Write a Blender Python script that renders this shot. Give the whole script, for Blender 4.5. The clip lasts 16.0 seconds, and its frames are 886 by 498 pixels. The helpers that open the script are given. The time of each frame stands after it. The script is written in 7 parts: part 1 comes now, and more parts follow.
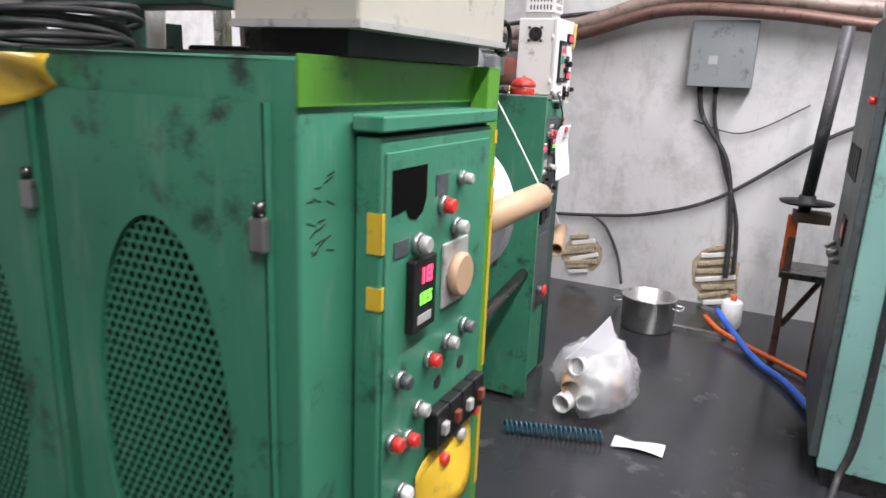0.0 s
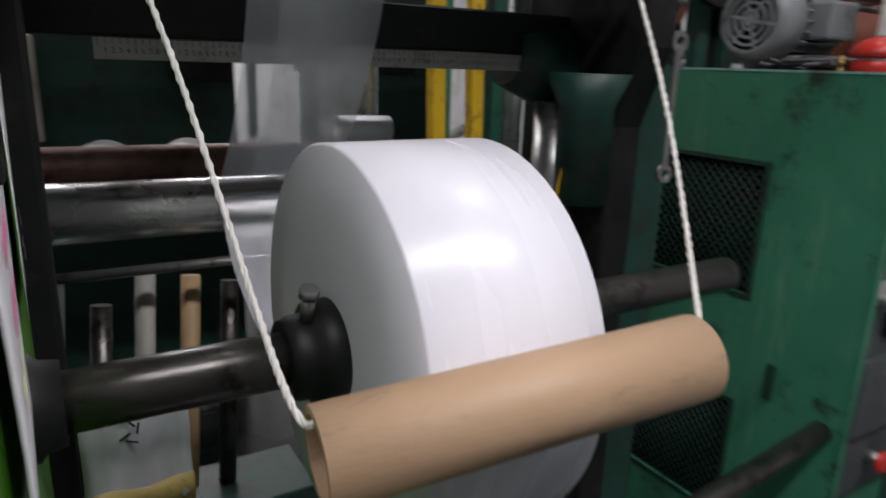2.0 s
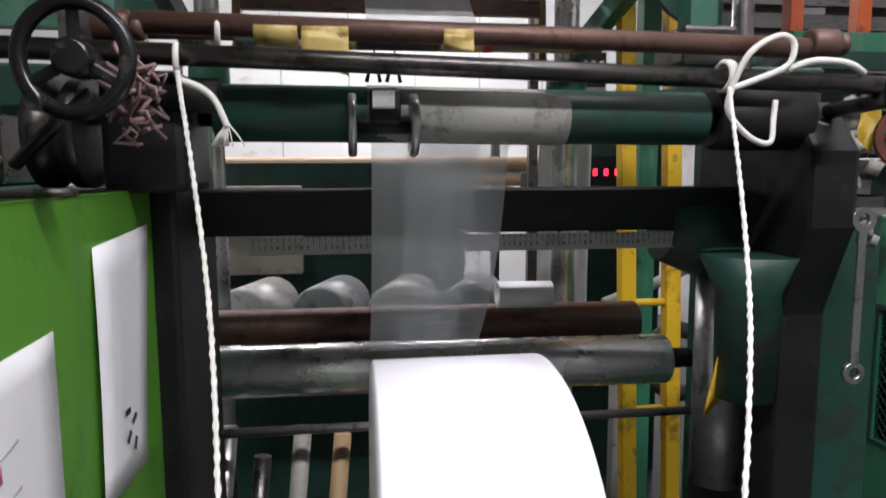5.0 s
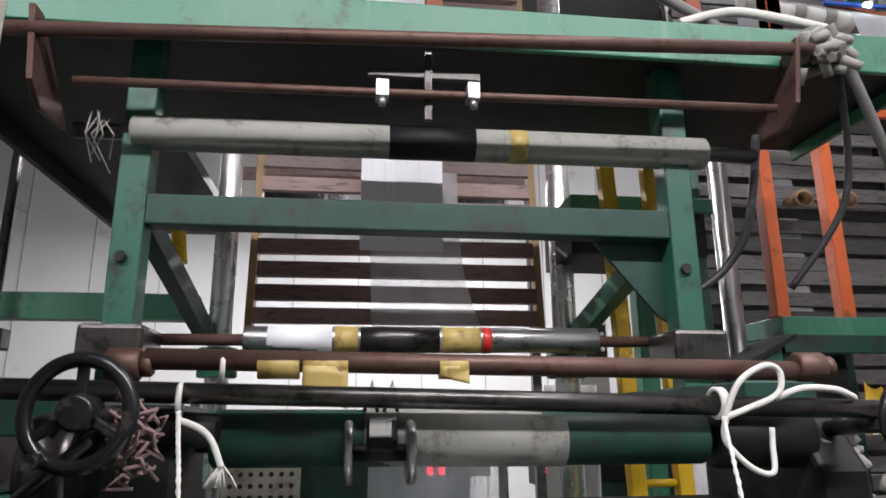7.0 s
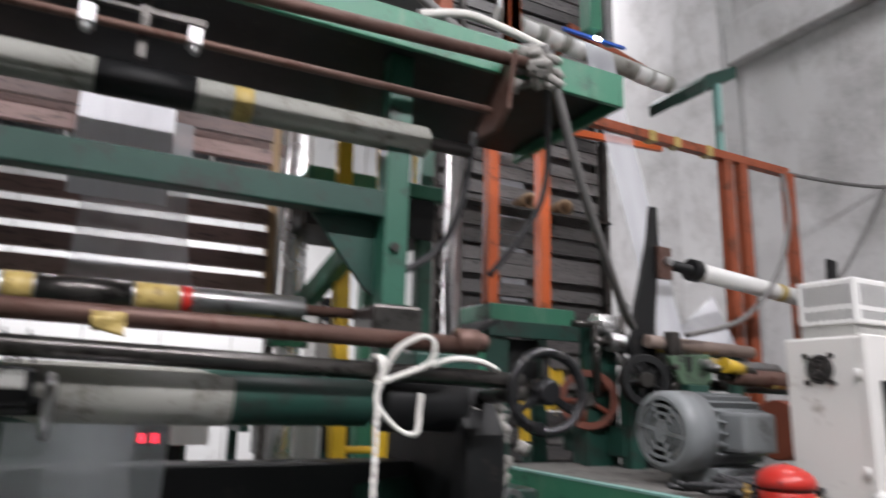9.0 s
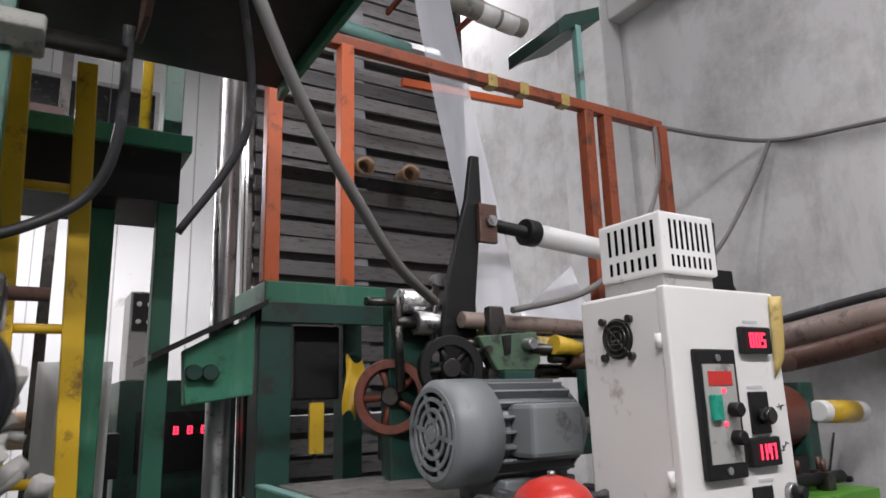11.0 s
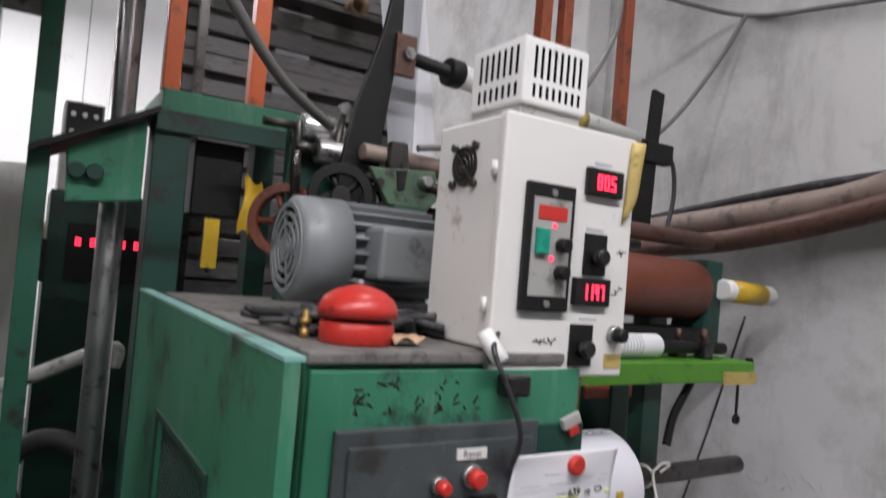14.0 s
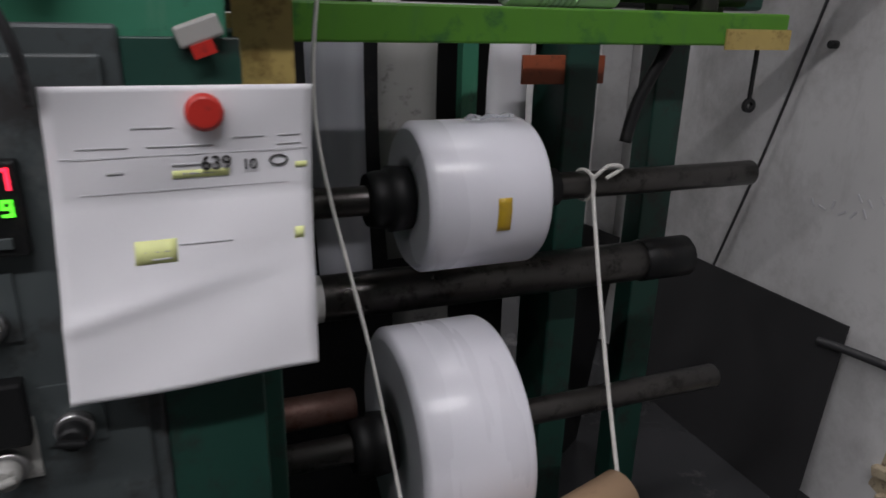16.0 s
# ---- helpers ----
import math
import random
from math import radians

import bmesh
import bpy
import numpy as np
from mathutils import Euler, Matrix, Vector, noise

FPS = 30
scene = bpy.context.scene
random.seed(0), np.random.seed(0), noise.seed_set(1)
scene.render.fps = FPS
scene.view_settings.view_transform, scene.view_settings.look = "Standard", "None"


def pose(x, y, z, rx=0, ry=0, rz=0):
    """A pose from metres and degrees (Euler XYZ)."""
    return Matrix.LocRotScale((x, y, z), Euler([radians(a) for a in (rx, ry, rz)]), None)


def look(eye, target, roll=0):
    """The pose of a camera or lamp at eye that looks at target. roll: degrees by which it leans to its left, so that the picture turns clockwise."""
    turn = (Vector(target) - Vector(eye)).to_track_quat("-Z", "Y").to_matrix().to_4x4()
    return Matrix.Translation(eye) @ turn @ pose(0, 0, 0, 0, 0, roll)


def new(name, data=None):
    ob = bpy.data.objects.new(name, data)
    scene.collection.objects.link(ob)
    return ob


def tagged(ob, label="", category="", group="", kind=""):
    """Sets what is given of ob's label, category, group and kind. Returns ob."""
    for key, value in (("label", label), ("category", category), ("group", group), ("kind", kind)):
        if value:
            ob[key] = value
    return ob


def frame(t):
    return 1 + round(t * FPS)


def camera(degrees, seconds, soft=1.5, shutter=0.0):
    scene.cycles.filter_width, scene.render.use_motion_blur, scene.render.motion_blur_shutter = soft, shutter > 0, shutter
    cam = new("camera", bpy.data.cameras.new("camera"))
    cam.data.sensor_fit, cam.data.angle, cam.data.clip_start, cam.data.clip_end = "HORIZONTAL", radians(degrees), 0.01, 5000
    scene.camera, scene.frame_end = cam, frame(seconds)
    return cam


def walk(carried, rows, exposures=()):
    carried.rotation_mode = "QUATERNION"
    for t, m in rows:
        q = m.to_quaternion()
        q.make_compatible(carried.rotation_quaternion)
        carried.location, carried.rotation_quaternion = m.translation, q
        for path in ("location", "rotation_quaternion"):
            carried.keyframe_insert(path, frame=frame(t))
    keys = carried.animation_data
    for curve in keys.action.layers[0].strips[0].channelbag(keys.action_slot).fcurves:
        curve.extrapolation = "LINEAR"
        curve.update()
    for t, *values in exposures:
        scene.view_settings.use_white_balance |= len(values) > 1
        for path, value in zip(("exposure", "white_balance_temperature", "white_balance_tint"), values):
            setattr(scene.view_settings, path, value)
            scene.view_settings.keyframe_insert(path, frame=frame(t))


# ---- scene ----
cam = camera(66.50, 16.0, soft=1.6, shutter=0.4)
# seconds, eye, target, roll
PATH = [
    (0, (-1.870, -0.571, 1.646), (-0.131, 0.282, 1.149), 2.42),
    (0.5, (-1.450, -0.479, 1.635), (0.289, 0.379, 1.143), 2.97),
    (1, (-1.017, -0.453, 1.585), (0.456, 0.805, 1.087), 1.52),
    (1.5, (-0.666, -0.390, 1.570), (0.644, 1.012, 1.007), 2.59),
    (2, (-0.377, -0.305, 1.558), (0.621, 1.346, 1.031), 1.87),
    (2.2, (-0.316, -0.284, 1.541), (0.465, 1.487, 1.038), 1.45),
    (2.5, (-0.228, -0.310, 1.529), (0.164, 1.547, 0.901), 0.55),
    (3, (-0.197, -0.325, 1.539), (0.112, 1.555, 0.931), 0.12),
    (3.2, (-0.194, -0.328, 1.553), (0.098, 1.583, 1.045), 0.88),
    (5.5, (-0.123, -0.366, 1.734), (0.151, 1.615, 1.68), -0.6),
    (6, (-0.128, -0.376, 1.77), (0.151, 1.585, 2.049), 0.2),
    (6.5, (-0.123, -0.374, 1.782), (0.155, 1.559, 2.211), 1.1),
    (7, (-0.117, -0.376, 1.797), (0.135, 1.546, 2.291), -0.4),
    (7.5, (-0.118, -0.39, 1.804), (0.101, 1.514, 2.378), -0.5),
    (8, (-0.128, -0.403, 1.82), (0.062, 1.472, 2.491), -1.8),
    (8.5, (-0.102, -0.388, 1.814), (0.372, 1.461, 2.41), -0.7),
    (9, (0.005, -0.419, 1.778), (0.893, 1.32, 2.211), 1.5),
    (9.5, (0.148, -0.348, 1.763), (1.376, 1.2, 2.07), 1.3),
    (11.8, (0.853, -0.216, 1.801), (1.746, 1.496, 2.324), -4.03),
    (12, (0.855, -0.213, 1.812), (1.744, 1.497, 2.347), -4.58),
    (12.5, (0.858, -0.242, 1.798), (1.754, 1.454, 2.363), -5.22),
    (13, (0.868, -0.296, 1.792), (1.852, 1.351, 2.355), -4.77),
    (13.5, (0.927, -0.306, 1.744), (1.999, 1.365, 1.988), 0.25),
    (14, (0.965, -0.327, 1.690), (2.013, 1.375, 1.750), 4.80),
    (14.5, (1.111, -0.286, 1.614), (2.138, 1.396, 1.274), 2.59),
    (15, (1.334, -0.199, 1.570), (2.361, 1.392, 0.926), 4.28),
    (15.5, (1.582, -0.148, 1.492), (2.360, 1.571, 0.830), 2.77),
    (16, (1.743, -0.137, 1.472), (2.432, 1.624, 0.821), 1.37),
]
walk(cam, [(t, look(eye, target, roll)) for t, eye, target, roll in PATH],
     exposures=[(0, 0.78), (0.5, 0.70), (1, 0.34), (1.5, -0.30), (2, -0.58), (2.5, -0.88), (3.2, -0.83), (4.4, -0.38), (5.3, 0.18), (7, 0.13), (8.5, 0.08), (9.5, 0.07), (12, -0.16), (13, -0.08), (13.5, -0.18), (14, -0.08), (14.5, 0.04), (15, -0.29), (15.5, -0.61), (16, -0.76)])

# ---- world and light ----
world = bpy.data.worlds.new("hall_air")
world.use_nodes = True
world.node_tree.nodes["Background"].inputs[0].default_value = (0.75, 0.82, 1.0, 1)
world.node_tree.nodes["Background"].inputs[1].default_value = 0.15
scene.world = world
scene.view_settings.exposure = 0.0


# ---- materials ----
def mat(name, col, rough=0.5, metal=0.0, var=0.25, scale=6.0, dirt=None, amount=0.0, bump=0.1, grain=60.0, spec=0.5,
        emit=None, power=0.0, alpha=1.0, stretch=(1, 1, 1), coat=0.0, each=0.0, soft=0.0, worn=None, run=(9, 9, 1.6), wear=0.5):
    """Paint, metal or cloth: a base colour with two scales of variation, worn patches and a fine relief."""
    m = bpy.data.materials.new(name)
    m.use_nodes = True
    nt = m.node_tree
    p = nt.nodes["Principled BSDF"]
    p.inputs["Roughness"].default_value, p.inputs["Metallic"].default_value = rough, metal
    p.inputs["Specular IOR Level"].default_value = spec
    p.inputs["Coat Weight"].default_value = coat
    if emit:
        p.inputs["Emission Color"].default_value, p.inputs["Emission Strength"].default_value = (*emit, 1), power
    p.inputs["Alpha"].default_value = alpha
    geo = nt.nodes.new("ShaderNodeNewGeometry")
    mp = nt.nodes.new("ShaderNodeMapping")
    mp.inputs["Scale"].default_value = stretch
    nt.links.new(geo.outputs["Position"], mp.inputs["Vector"])

    def noise_node(sc, detail, rg=0.55):
        n = nt.nodes.new("ShaderNodeTexNoise")
        n.inputs["Scale"].default_value, n.inputs["Detail"].default_value, n.inputs["Roughness"].default_value = sc, detail, rg
        nt.links.new(mp.outputs["Vector"], n.inputs["Vector"])
        return n
    big, fine = noise_node(scale, 4), noise_node(grain, 3)
    ramp = nt.nodes.new("ShaderNodeMix")
    ramp.data_type = "RGBA"
    ramp.inputs["A"].default_value = (*[c * (1 - var) for c in col], 1)
    ramp.inputs["B"].default_value = (*[min(1, c * (1 + var)) for c in col], 1)
    nt.links.new(big.outputs["Fac"], ramp.inputs["Factor"])
    out = ramp.outputs["Result"]
    if dirt and amount:
        blot = noise_node(scale * 2.3, 8, 0.72)
        cr = nt.nodes.new("ShaderNodeMapRange")
        cr.inputs["From Min"].default_value, cr.inputs["From Max"].default_value = 0.66 - amount * 0.35 - soft, 0.74 - amount * 0.25 + soft
        nt.links.new(blot.outputs["Fac"], cr.inputs["Value"])
        mx = nt.nodes.new("ShaderNodeMix")
        mx.data_type = "RGBA"
        mx.inputs["B"].default_value = (*dirt, 1)
        nt.links.new(cr.outputs["Result"], mx.inputs["Factor"])
        nt.links.new(out, mx.inputs["A"])
        out = mx.outputs["Result"]
    if worn:
        rm = nt.nodes.new("ShaderNodeMapping")
        rm.inputs["Scale"].default_value = run
        nt.links.new(geo.outputs["Position"], rm.inputs["Vector"])
        sn = nt.nodes.new("ShaderNodeTexNoise")
        sn.inputs["Scale"].default_value, sn.inputs["Detail"].default_value, sn.inputs["Roughness"].default_value = 2.2, 9, 0.7
        nt.links.new(rm.outputs["Vector"], sn.inputs["Vector"])
        sr = nt.nodes.new("ShaderNodeMapRange")
        sr.inputs["From Min"].default_value, sr.inputs["From Max"].default_value, sr.inputs["To Max"].default_value = 0.54, 0.78, wear
        nt.links.new(sn.outputs["Fac"], sr.inputs["Value"])
        wx = nt.nodes.new("ShaderNodeMix")
        wx.data_type = "RGBA"
        wx.inputs["B"].default_value = (*worn, 1)
        nt.links.new(sr.outputs["Result"], wx.inputs["Factor"])
        nt.links.new(out, wx.inputs["A"])
        out = wx.outputs["Result"]
    if each:
        info = nt.nodes.new("ShaderNodeObjectInfo")
        er = nt.nodes.new("ShaderNodeMapRange")
        er.inputs["To Min"].default_value, er.inputs["To Max"].default_value = 1 - each, 1 + each
        nt.links.new(info.outputs["Random"], er.inputs["Value"])
        hv = nt.nodes.new("ShaderNodeHueSaturation")
        nt.links.new(er.outputs["Result"], hv.inputs["Value"])
        nt.links.new(out, hv.inputs["Color"])
        out = hv.outputs["Color"]
    nt.links.new(out, p.inputs["Base Color"])
    rr = nt.nodes.new("ShaderNodeMapRange")
    rr.inputs["To Min"].default_value, rr.inputs["To Max"].default_value = max(0.02, rough - 0.12), min(1, rough + 0.14)
    nt.links.new(big.outputs["Fac"], rr.inputs["Value"])
    nt.links.new(rr.outputs["Result"], p.inputs["Roughness"])
    if bump:
        b = nt.nodes.new("ShaderNodeBump")
        b.inputs["Strength"].default_value, b.inputs["Distance"].default_value = bump, 0.002
        nt.links.new(fine.outputs["Fac"], b.inputs["Height"])
        nt.links.new(b.outputs["Normal"], p.inputs["Normal"])
    return m


def film_mat(name, col, clear, rough=0.15):
    """Thin plastic film: part clear, part a glossy skin."""
    m = bpy.data.materials.new(name)
    m.use_nodes = True
    nt = m.node_tree
    p = nt.nodes["Principled BSDF"]
    p.inputs["Base Color"].default_value, p.inputs["Roughness"].default_value = (*col, 1), rough
    p.inputs["Specular IOR Level"].default_value = 0.8
    tr = nt.nodes.new("ShaderNodeBsdfTransparent")
    mix = nt.nodes.new("ShaderNodeMixShader")
    n = nt.nodes.new("ShaderNodeTexNoise")
    geo = nt.nodes.new("ShaderNodeNewGeometry")
    mp = nt.nodes.new("ShaderNodeMapping")
    mp.inputs["Scale"].default_value = (14, 6, 1.2)
    nt.links.new(geo.outputs["Position"], mp.inputs["Vector"])
    nt.links.new(mp.outputs["Vector"], n.inputs["Vector"])
    n.inputs["Scale"].default_value = 1.0
    b = nt.nodes.new("ShaderNodeBump")
    b.inputs["Strength"].default_value, b.inputs["Distance"].default_value = 0.35, 0.01
    nt.links.new(n.outputs["Fac"], b.inputs["Height"])
    nt.links.new(b.outputs["Normal"], p.inputs["Normal"])
    mr = nt.nodes.new("ShaderNodeMapRange")
    mr.inputs["To Min"].default_value, mr.inputs["To Max"].default_value = 1 - clear - 0.12, 1 - clear + 0.12
    nt.links.new(n.outputs["Fac"], mr.inputs["Value"])
    nt.links.new(mr.outputs["Result"], mix.inputs[0])
    nt.links.new(tr.outputs[0], mix.inputs[1])
    nt.links.new(p.outputs[0], mix.inputs[2])
    nt.links.new(mix.outputs[0], nt.nodes["Material Output"].inputs[0])
    return m


GRIME = (0.02, 0.025, 0.022)
M = dict(
    teal=mat("teal_paint", (0.040, 0.195, 0.115), 0.42, var=0.28, scale=3, dirt=(0.02, 0.05, 0.035), amount=0.30, bump=0.08, worn=(0.20, 0.32, 0.24), wear=0.55),
    # dark green paint; also serves for green parts that lie in shade
    tealdark=mat("dark_and_shaded_green", (0.012, 0.052, 0.038), 0.45, var=0.3, scale=5, dirt=GRIME, amount=0.45, bump=0.15),
    tealmid=mat("mid_green_paint", (0.022, 0.10, 0.065), 0.42, var=0.3, scale=4, dirt=GRIME, amount=0.35, bump=0.12),
    pale=mat("pale_teal_paint", (0.22, 0.42, 0.38), 0.45, var=0.15, scale=3, dirt=(0.12, 0.13, 0.12), amount=0.3),
    lime=mat("lime_paint", (0.085, 0.26, 0.022), 0.42, var=0.22, scale=4, dirt=(0.03, 0.13, 0.03), amount=0.32, worn=(0.05, 0.16, 0.06), wear=0.6),
    # real black paint, and the black of pieces that stand for shade
    black=mat("black_paint_and_shade", (0.007, 0.0075, 0.008), 0.5, var=0.4, scale=8, dirt=(0.022, 0.02, 0.018), amount=0.25, spec=0.35),
    blackgloss=mat("black_bakelite", (0.012, 0.012, 0.013), 0.22, var=0.3, scale=10, dirt=(0.07, 0.065, 0.06), amount=0.25),
    rubber=mat("rubber", (0.02, 0.02, 0.021), 0.65, var=0.3),
    greyrubber=mat("grey_rubber", (0.30, 0.30, 0.27), 0.6, var=0.12, scale=8, dirt=(0.14, 0.13, 0.11), amount=0.35, bump=0.25),
    rust=mat("rusty_steel", (0.13, 0.075, 0.06), 0.5, 0.45, var=0.35, scale=9, dirt=(0.08, 0.03, 0.02), amount=0.4, bump=0.2),
    castgreen=mat("faded_green_casting", (0.075, 0.13, 0.08), 0.6, var=0.35, scale=9, dirt=(0.03, 0.035, 0.03), amount=0.45, bump=0.35),
    steel=mat("worn_steel", (0.42, 0.42, 0.42), 0.32, 0.9, var=0.25, scale=8, dirt=(0.12, 0.10, 0.09), amount=0.35),
    chrome=mat("chrome_roll", (0.76, 0.76, 0.76), 0.26, 0.8, var=0.12, scale=6, dirt=(0.25, 0.23, 0.21), amount=0.25, bump=0.03),
    darksteel=mat("oily_steel", (0.09, 0.085, 0.08), 0.3, 0.85, var=0.4, scale=9, dirt=(0.03, 0.028, 0.026), amount=0.4),
    greymotor=mat("grey_motor_paint", (0.20, 0.215, 0.22), 0.42, var=0.15, scale=5, dirt=(0.08, 0.08, 0.08), amount=0.3),
    panel=mat("grey_panel", (0.06, 0.072, 0.074), 0.45, var=0.3, scale=6, dirt=(0.035, 0.035, 0.035), amount=0.4, worn=(0.22, 0.24, 0.24), run=(5, 5, 4), wear=0.5),
    dusty=mat("dusty_top", (0.15, 0.145, 0.135), 0.75, var=0.35, scale=9, dirt=(0.06, 0.055, 0.05), amount=0.45, bump=0.4, grain=90, worn=(0.26, 0.25, 0.23), run=(6, 6, 6), wear=0.6),
    whitebox=mat("white_enamel", (0.74, 0.73, 0.70), 0.38, var=0.05, scale=4, dirt=(0.45, 0.42, 0.38), amount=0.12, bump=0.03),
    beige=mat("beige_enamel", (0.42, 0.40, 0.34), 0.45, var=0.1, scale=4, dirt=(0.2, 0.19, 0.16), amount=0.3),
    whiteplastic=mat("white_plastic", (0.75, 0.75, 0.73), 0.35, var=0.06, dirt=(0.3, 0.28, 0.26), amount=0.15, bump=0.02),
    greyplastic=mat("grey_plastic", (0.36, 0.36, 0.34), 0.4, var=0.1, dirt=(0.12, 0.12, 0.11), amount=0.3),
    filmroll=mat("white_film_roll", (0.80, 0.80, 0.86), 0.26, var=0.05, scale=2, bump=0.02, grain=20, stretch=(4, 0.4, 0.4)),
    card=mat("cardboard", (0.45, 0.30, 0.185), 0.52, var=0.12, scale=5, dirt=(0.33, 0.22, 0.14), amount=0.2, bump=0.2, stretch=(1, 4, 4)),
    cardin=mat("cardboard_inside", (0.22, 0.17, 0.13), 0.8, var=0.2),
    rope=mat("white_rope", (0.68, 0.67, 0.63), 0.8, var=0.15, scale=60, bump=0.5, grain=300),
    paper=mat("paper", (0.80, 0.80, 0.83), 0.6, var=0.05, scale=7, bump=0.12, grain=18),
    tape=mat("yellow_tape", (0.58, 0.38, 0.03), 0.35, var=0.15, scale=10, dirt=(0.35, 0.24, 0.06), amount=0.3),
    oldtape=mat("old_kraft_tape", (0.48, 0.36, 0.12), 0.45, var=0.3, scale=14, dirt=(0.25, 0.17, 0.05), amount=0.4),
    orange=mat("orange_paint", (0.62, 0.115, 0.022), 0.45, var=0.2, scale=5, dirt=(0.2, 0.05, 0.02), amount=0.3),
    rustorange=mat("red_oxide_paint", (0.32, 0.075, 0.03), 0.5, var=0.25, scale=6, dirt=(0.12, 0.04, 0.02), amount=0.4),
    yellow=mat("yellow_paint", (0.66, 0.42, 0.02), 0.4, var=0.2, scale=5, dirt=(0.25, 0.14, 0.03), amount=0.35),
    red=mat("red_paint", (0.50, 0.03, 0.022), 0.35, var=0.2, scale=12, dirt=(0.16, 0.02, 0.02), amount=0.25),
    redbrown=mat("red_brown_rubber", (0.16, 0.045, 0.025), 0.45, var=0.2, scale=6, dirt=(0.06, 0.02, 0.015), amount=0.3),
    wood=mat("dark_slat_wood", (0.25, 0.165, 0.15), 0.45, var=0.35, scale=7, dirt=(0.07, 0.05, 0.05), amount=0.35, stretch=(1, 6, 6), each=0.35),
    palewood=mat("pale_wood", (0.40, 0.27, 0.14), 0.6, var=0.25, scale=7, stretch=(6, 6, 1)),
    greyslat=mat("grey_slat_wood", (0.15, 0.142, 0.14), 0.42, var=0.4, scale=7, dirt=(0.03, 0.03, 0.03), amount=0.35, stretch=(1, 6, 6), each=0.5),
    floor=mat("dark_wet_concrete", (0.03, 0.031, 0.033), 0.2, var=0.35, scale=1.3, dirt=(0.09, 0.09, 0.09), amount=0.22, bump=0.15, grain=40),
    wall=mat("grimy_white_plaster", (0.58, 0.58, 0.575), 0.75, var=0.14, scale=0.9, dirt=(0.29, 0.285, 0.275), amount=0.26, bump=0.4, grain=25, soft=0.10, worn=(0.27, 0.265, 0.255), run=(2.2, 2.2, 0.7), wear=0.7),
    wallpanel=mat("white_wall_panel", (0.66, 0.67, 0.66), 0.5, var=0.06, scale=1.0, dirt=(0.4, 0.4, 0.38), amount=0.15),
    # dull grey for unseen walls, chosen so that they bounce little light
    concrete=mat("low_bounce_grey", (0.20, 0.20, 0.195), 0.8, var=0.2, scale=0.8, dirt=(0.10, 0.10, 0.095), amount=0.3, soft=0.1),
    ceil=mat("ceiling_sheet", (0.16, 0.165, 0.165), 0.7, var=0.15, scale=0.7),
    brick=mat("broken_plaster_core", (0.42, 0.35, 0.24), 0.85, var=0.35, scale=25, dirt=(0.15, 0.12, 0.09), amount=0.4, bump=0.6),
    blackboard=mat("black_sheet", (0.013, 0.013, 0.014), 0.6, var=0.4, scale=3, bump=0.1),
    pipe=mat("dusty_pipe", (0.26, 0.20, 0.17), 0.5, 0.2, var=0.3, scale=7, dirt=(0.12, 0.09, 0.08), amount=0.4),
    cable=mat("black_cable", (0.03, 0.03, 0.032), 0.5, var=0.3, dirt=(0.10, 0.10, 0.10), amount=0.3),
    greycable=mat("grey_cable", (0.16, 0.155, 0.15), 0.55, var=0.3),
    blue=mat("blue_hose", (0.03, 0.12, 0.55), 0.35, var=0.15),
    coil=mat("blue_grey_coil_hose", (0.03, 0.10, 0.14), 0.3, var=0.2),
    alu=mat("aluminium_pot", (0.55, 0.55, 0.54), 0.3, 0.9, var=0.12, dirt=(0.3, 0.29, 0.28), amount=0.3),
    filmclear=film_mat("clear_film", (0.82, 0.85, 0.88), 0.60, 0.10),
    filmhaze=film_mat("hazy_film", (0.70, 0.72, 0.77), 0.52, 0.18),
    # white film, and clear film that looks white against a bright background
    filmwhite=mat("white_and_backlit_film", (0.78, 0.78, 0.82), 0.3, var=0.1, scale=9, stretch=(9, 1, 0.6)),
    bag=film_mat("bag_film", (0.85, 0.86, 0.88), 0.6, 0.1),
    pink=mat("pink_marker", (0.85, 0.22, 0.45), 0.6, var=0.2, scale=40),
    hilite=mat("yellow_marker", (0.78, 0.83, 0.36), 0.6, var=0.2, scale=40),
    # near-black colour that stands for the shade inside openings
    void=mat("shaded_opening", (0.003, 0.003, 0.003), 0.9, var=0.2, spec=0.05, bump=0),
    ink=mat("black_ink", (0.02, 0.02, 0.02), 0.6, var=0.2),
    greyink=mat("grey_print", (0.52, 0.52, 0.54), 0.6, var=0.1),
    greenglow=mat("green_digits", (0.05, 0.5, 0.02), 0.4, emit=(0.15, 1.0, 0.05), power=2.2),
    redglow=mat("red_digits", (0.6, 0.03, 0.04), 0.4, emit=(1.0, 0.03, 0.08), power=3.0),
    greenlens=mat("green_switch", (0.01, 0.28, 0.19), 0.25, var=0.1),
    redlens=mat("red_button", (0.48, 0.03, 0.025), 0.3, var=0.1, emit=(1, 0.05, 0.03), power=0.06),
    lamp=mat("lamp_tube", (0.9, 0.9, 0.9), 0.4, emit=(0.93, 0.97, 1.0), power=14.0),
    glare=mat("window_pane", (0.8, 0.85, 0.9), 0.3, emit=(0.9, 0.95, 1.0), power=2.2),
    gold=mat("brass", (0.45, 0.30, 0.10), 0.35, 0.8, var=0.2),
    pinkrag=mat("pink_rag", (0.26, 0.17, 0.165), 0.85, var=0.3, scale=30, bump=0.6),
    greyrag=mat("grey_rag", (0.30, 0.29, 0.27), 0.9, var=0.3, scale=30, bump=0.6),
    silverbag=mat("silver_sheet", (0.52, 0.54, 0.56), 0.35, 0.2, var=0.15, scale=14, bump=0.4, grain=30),
)


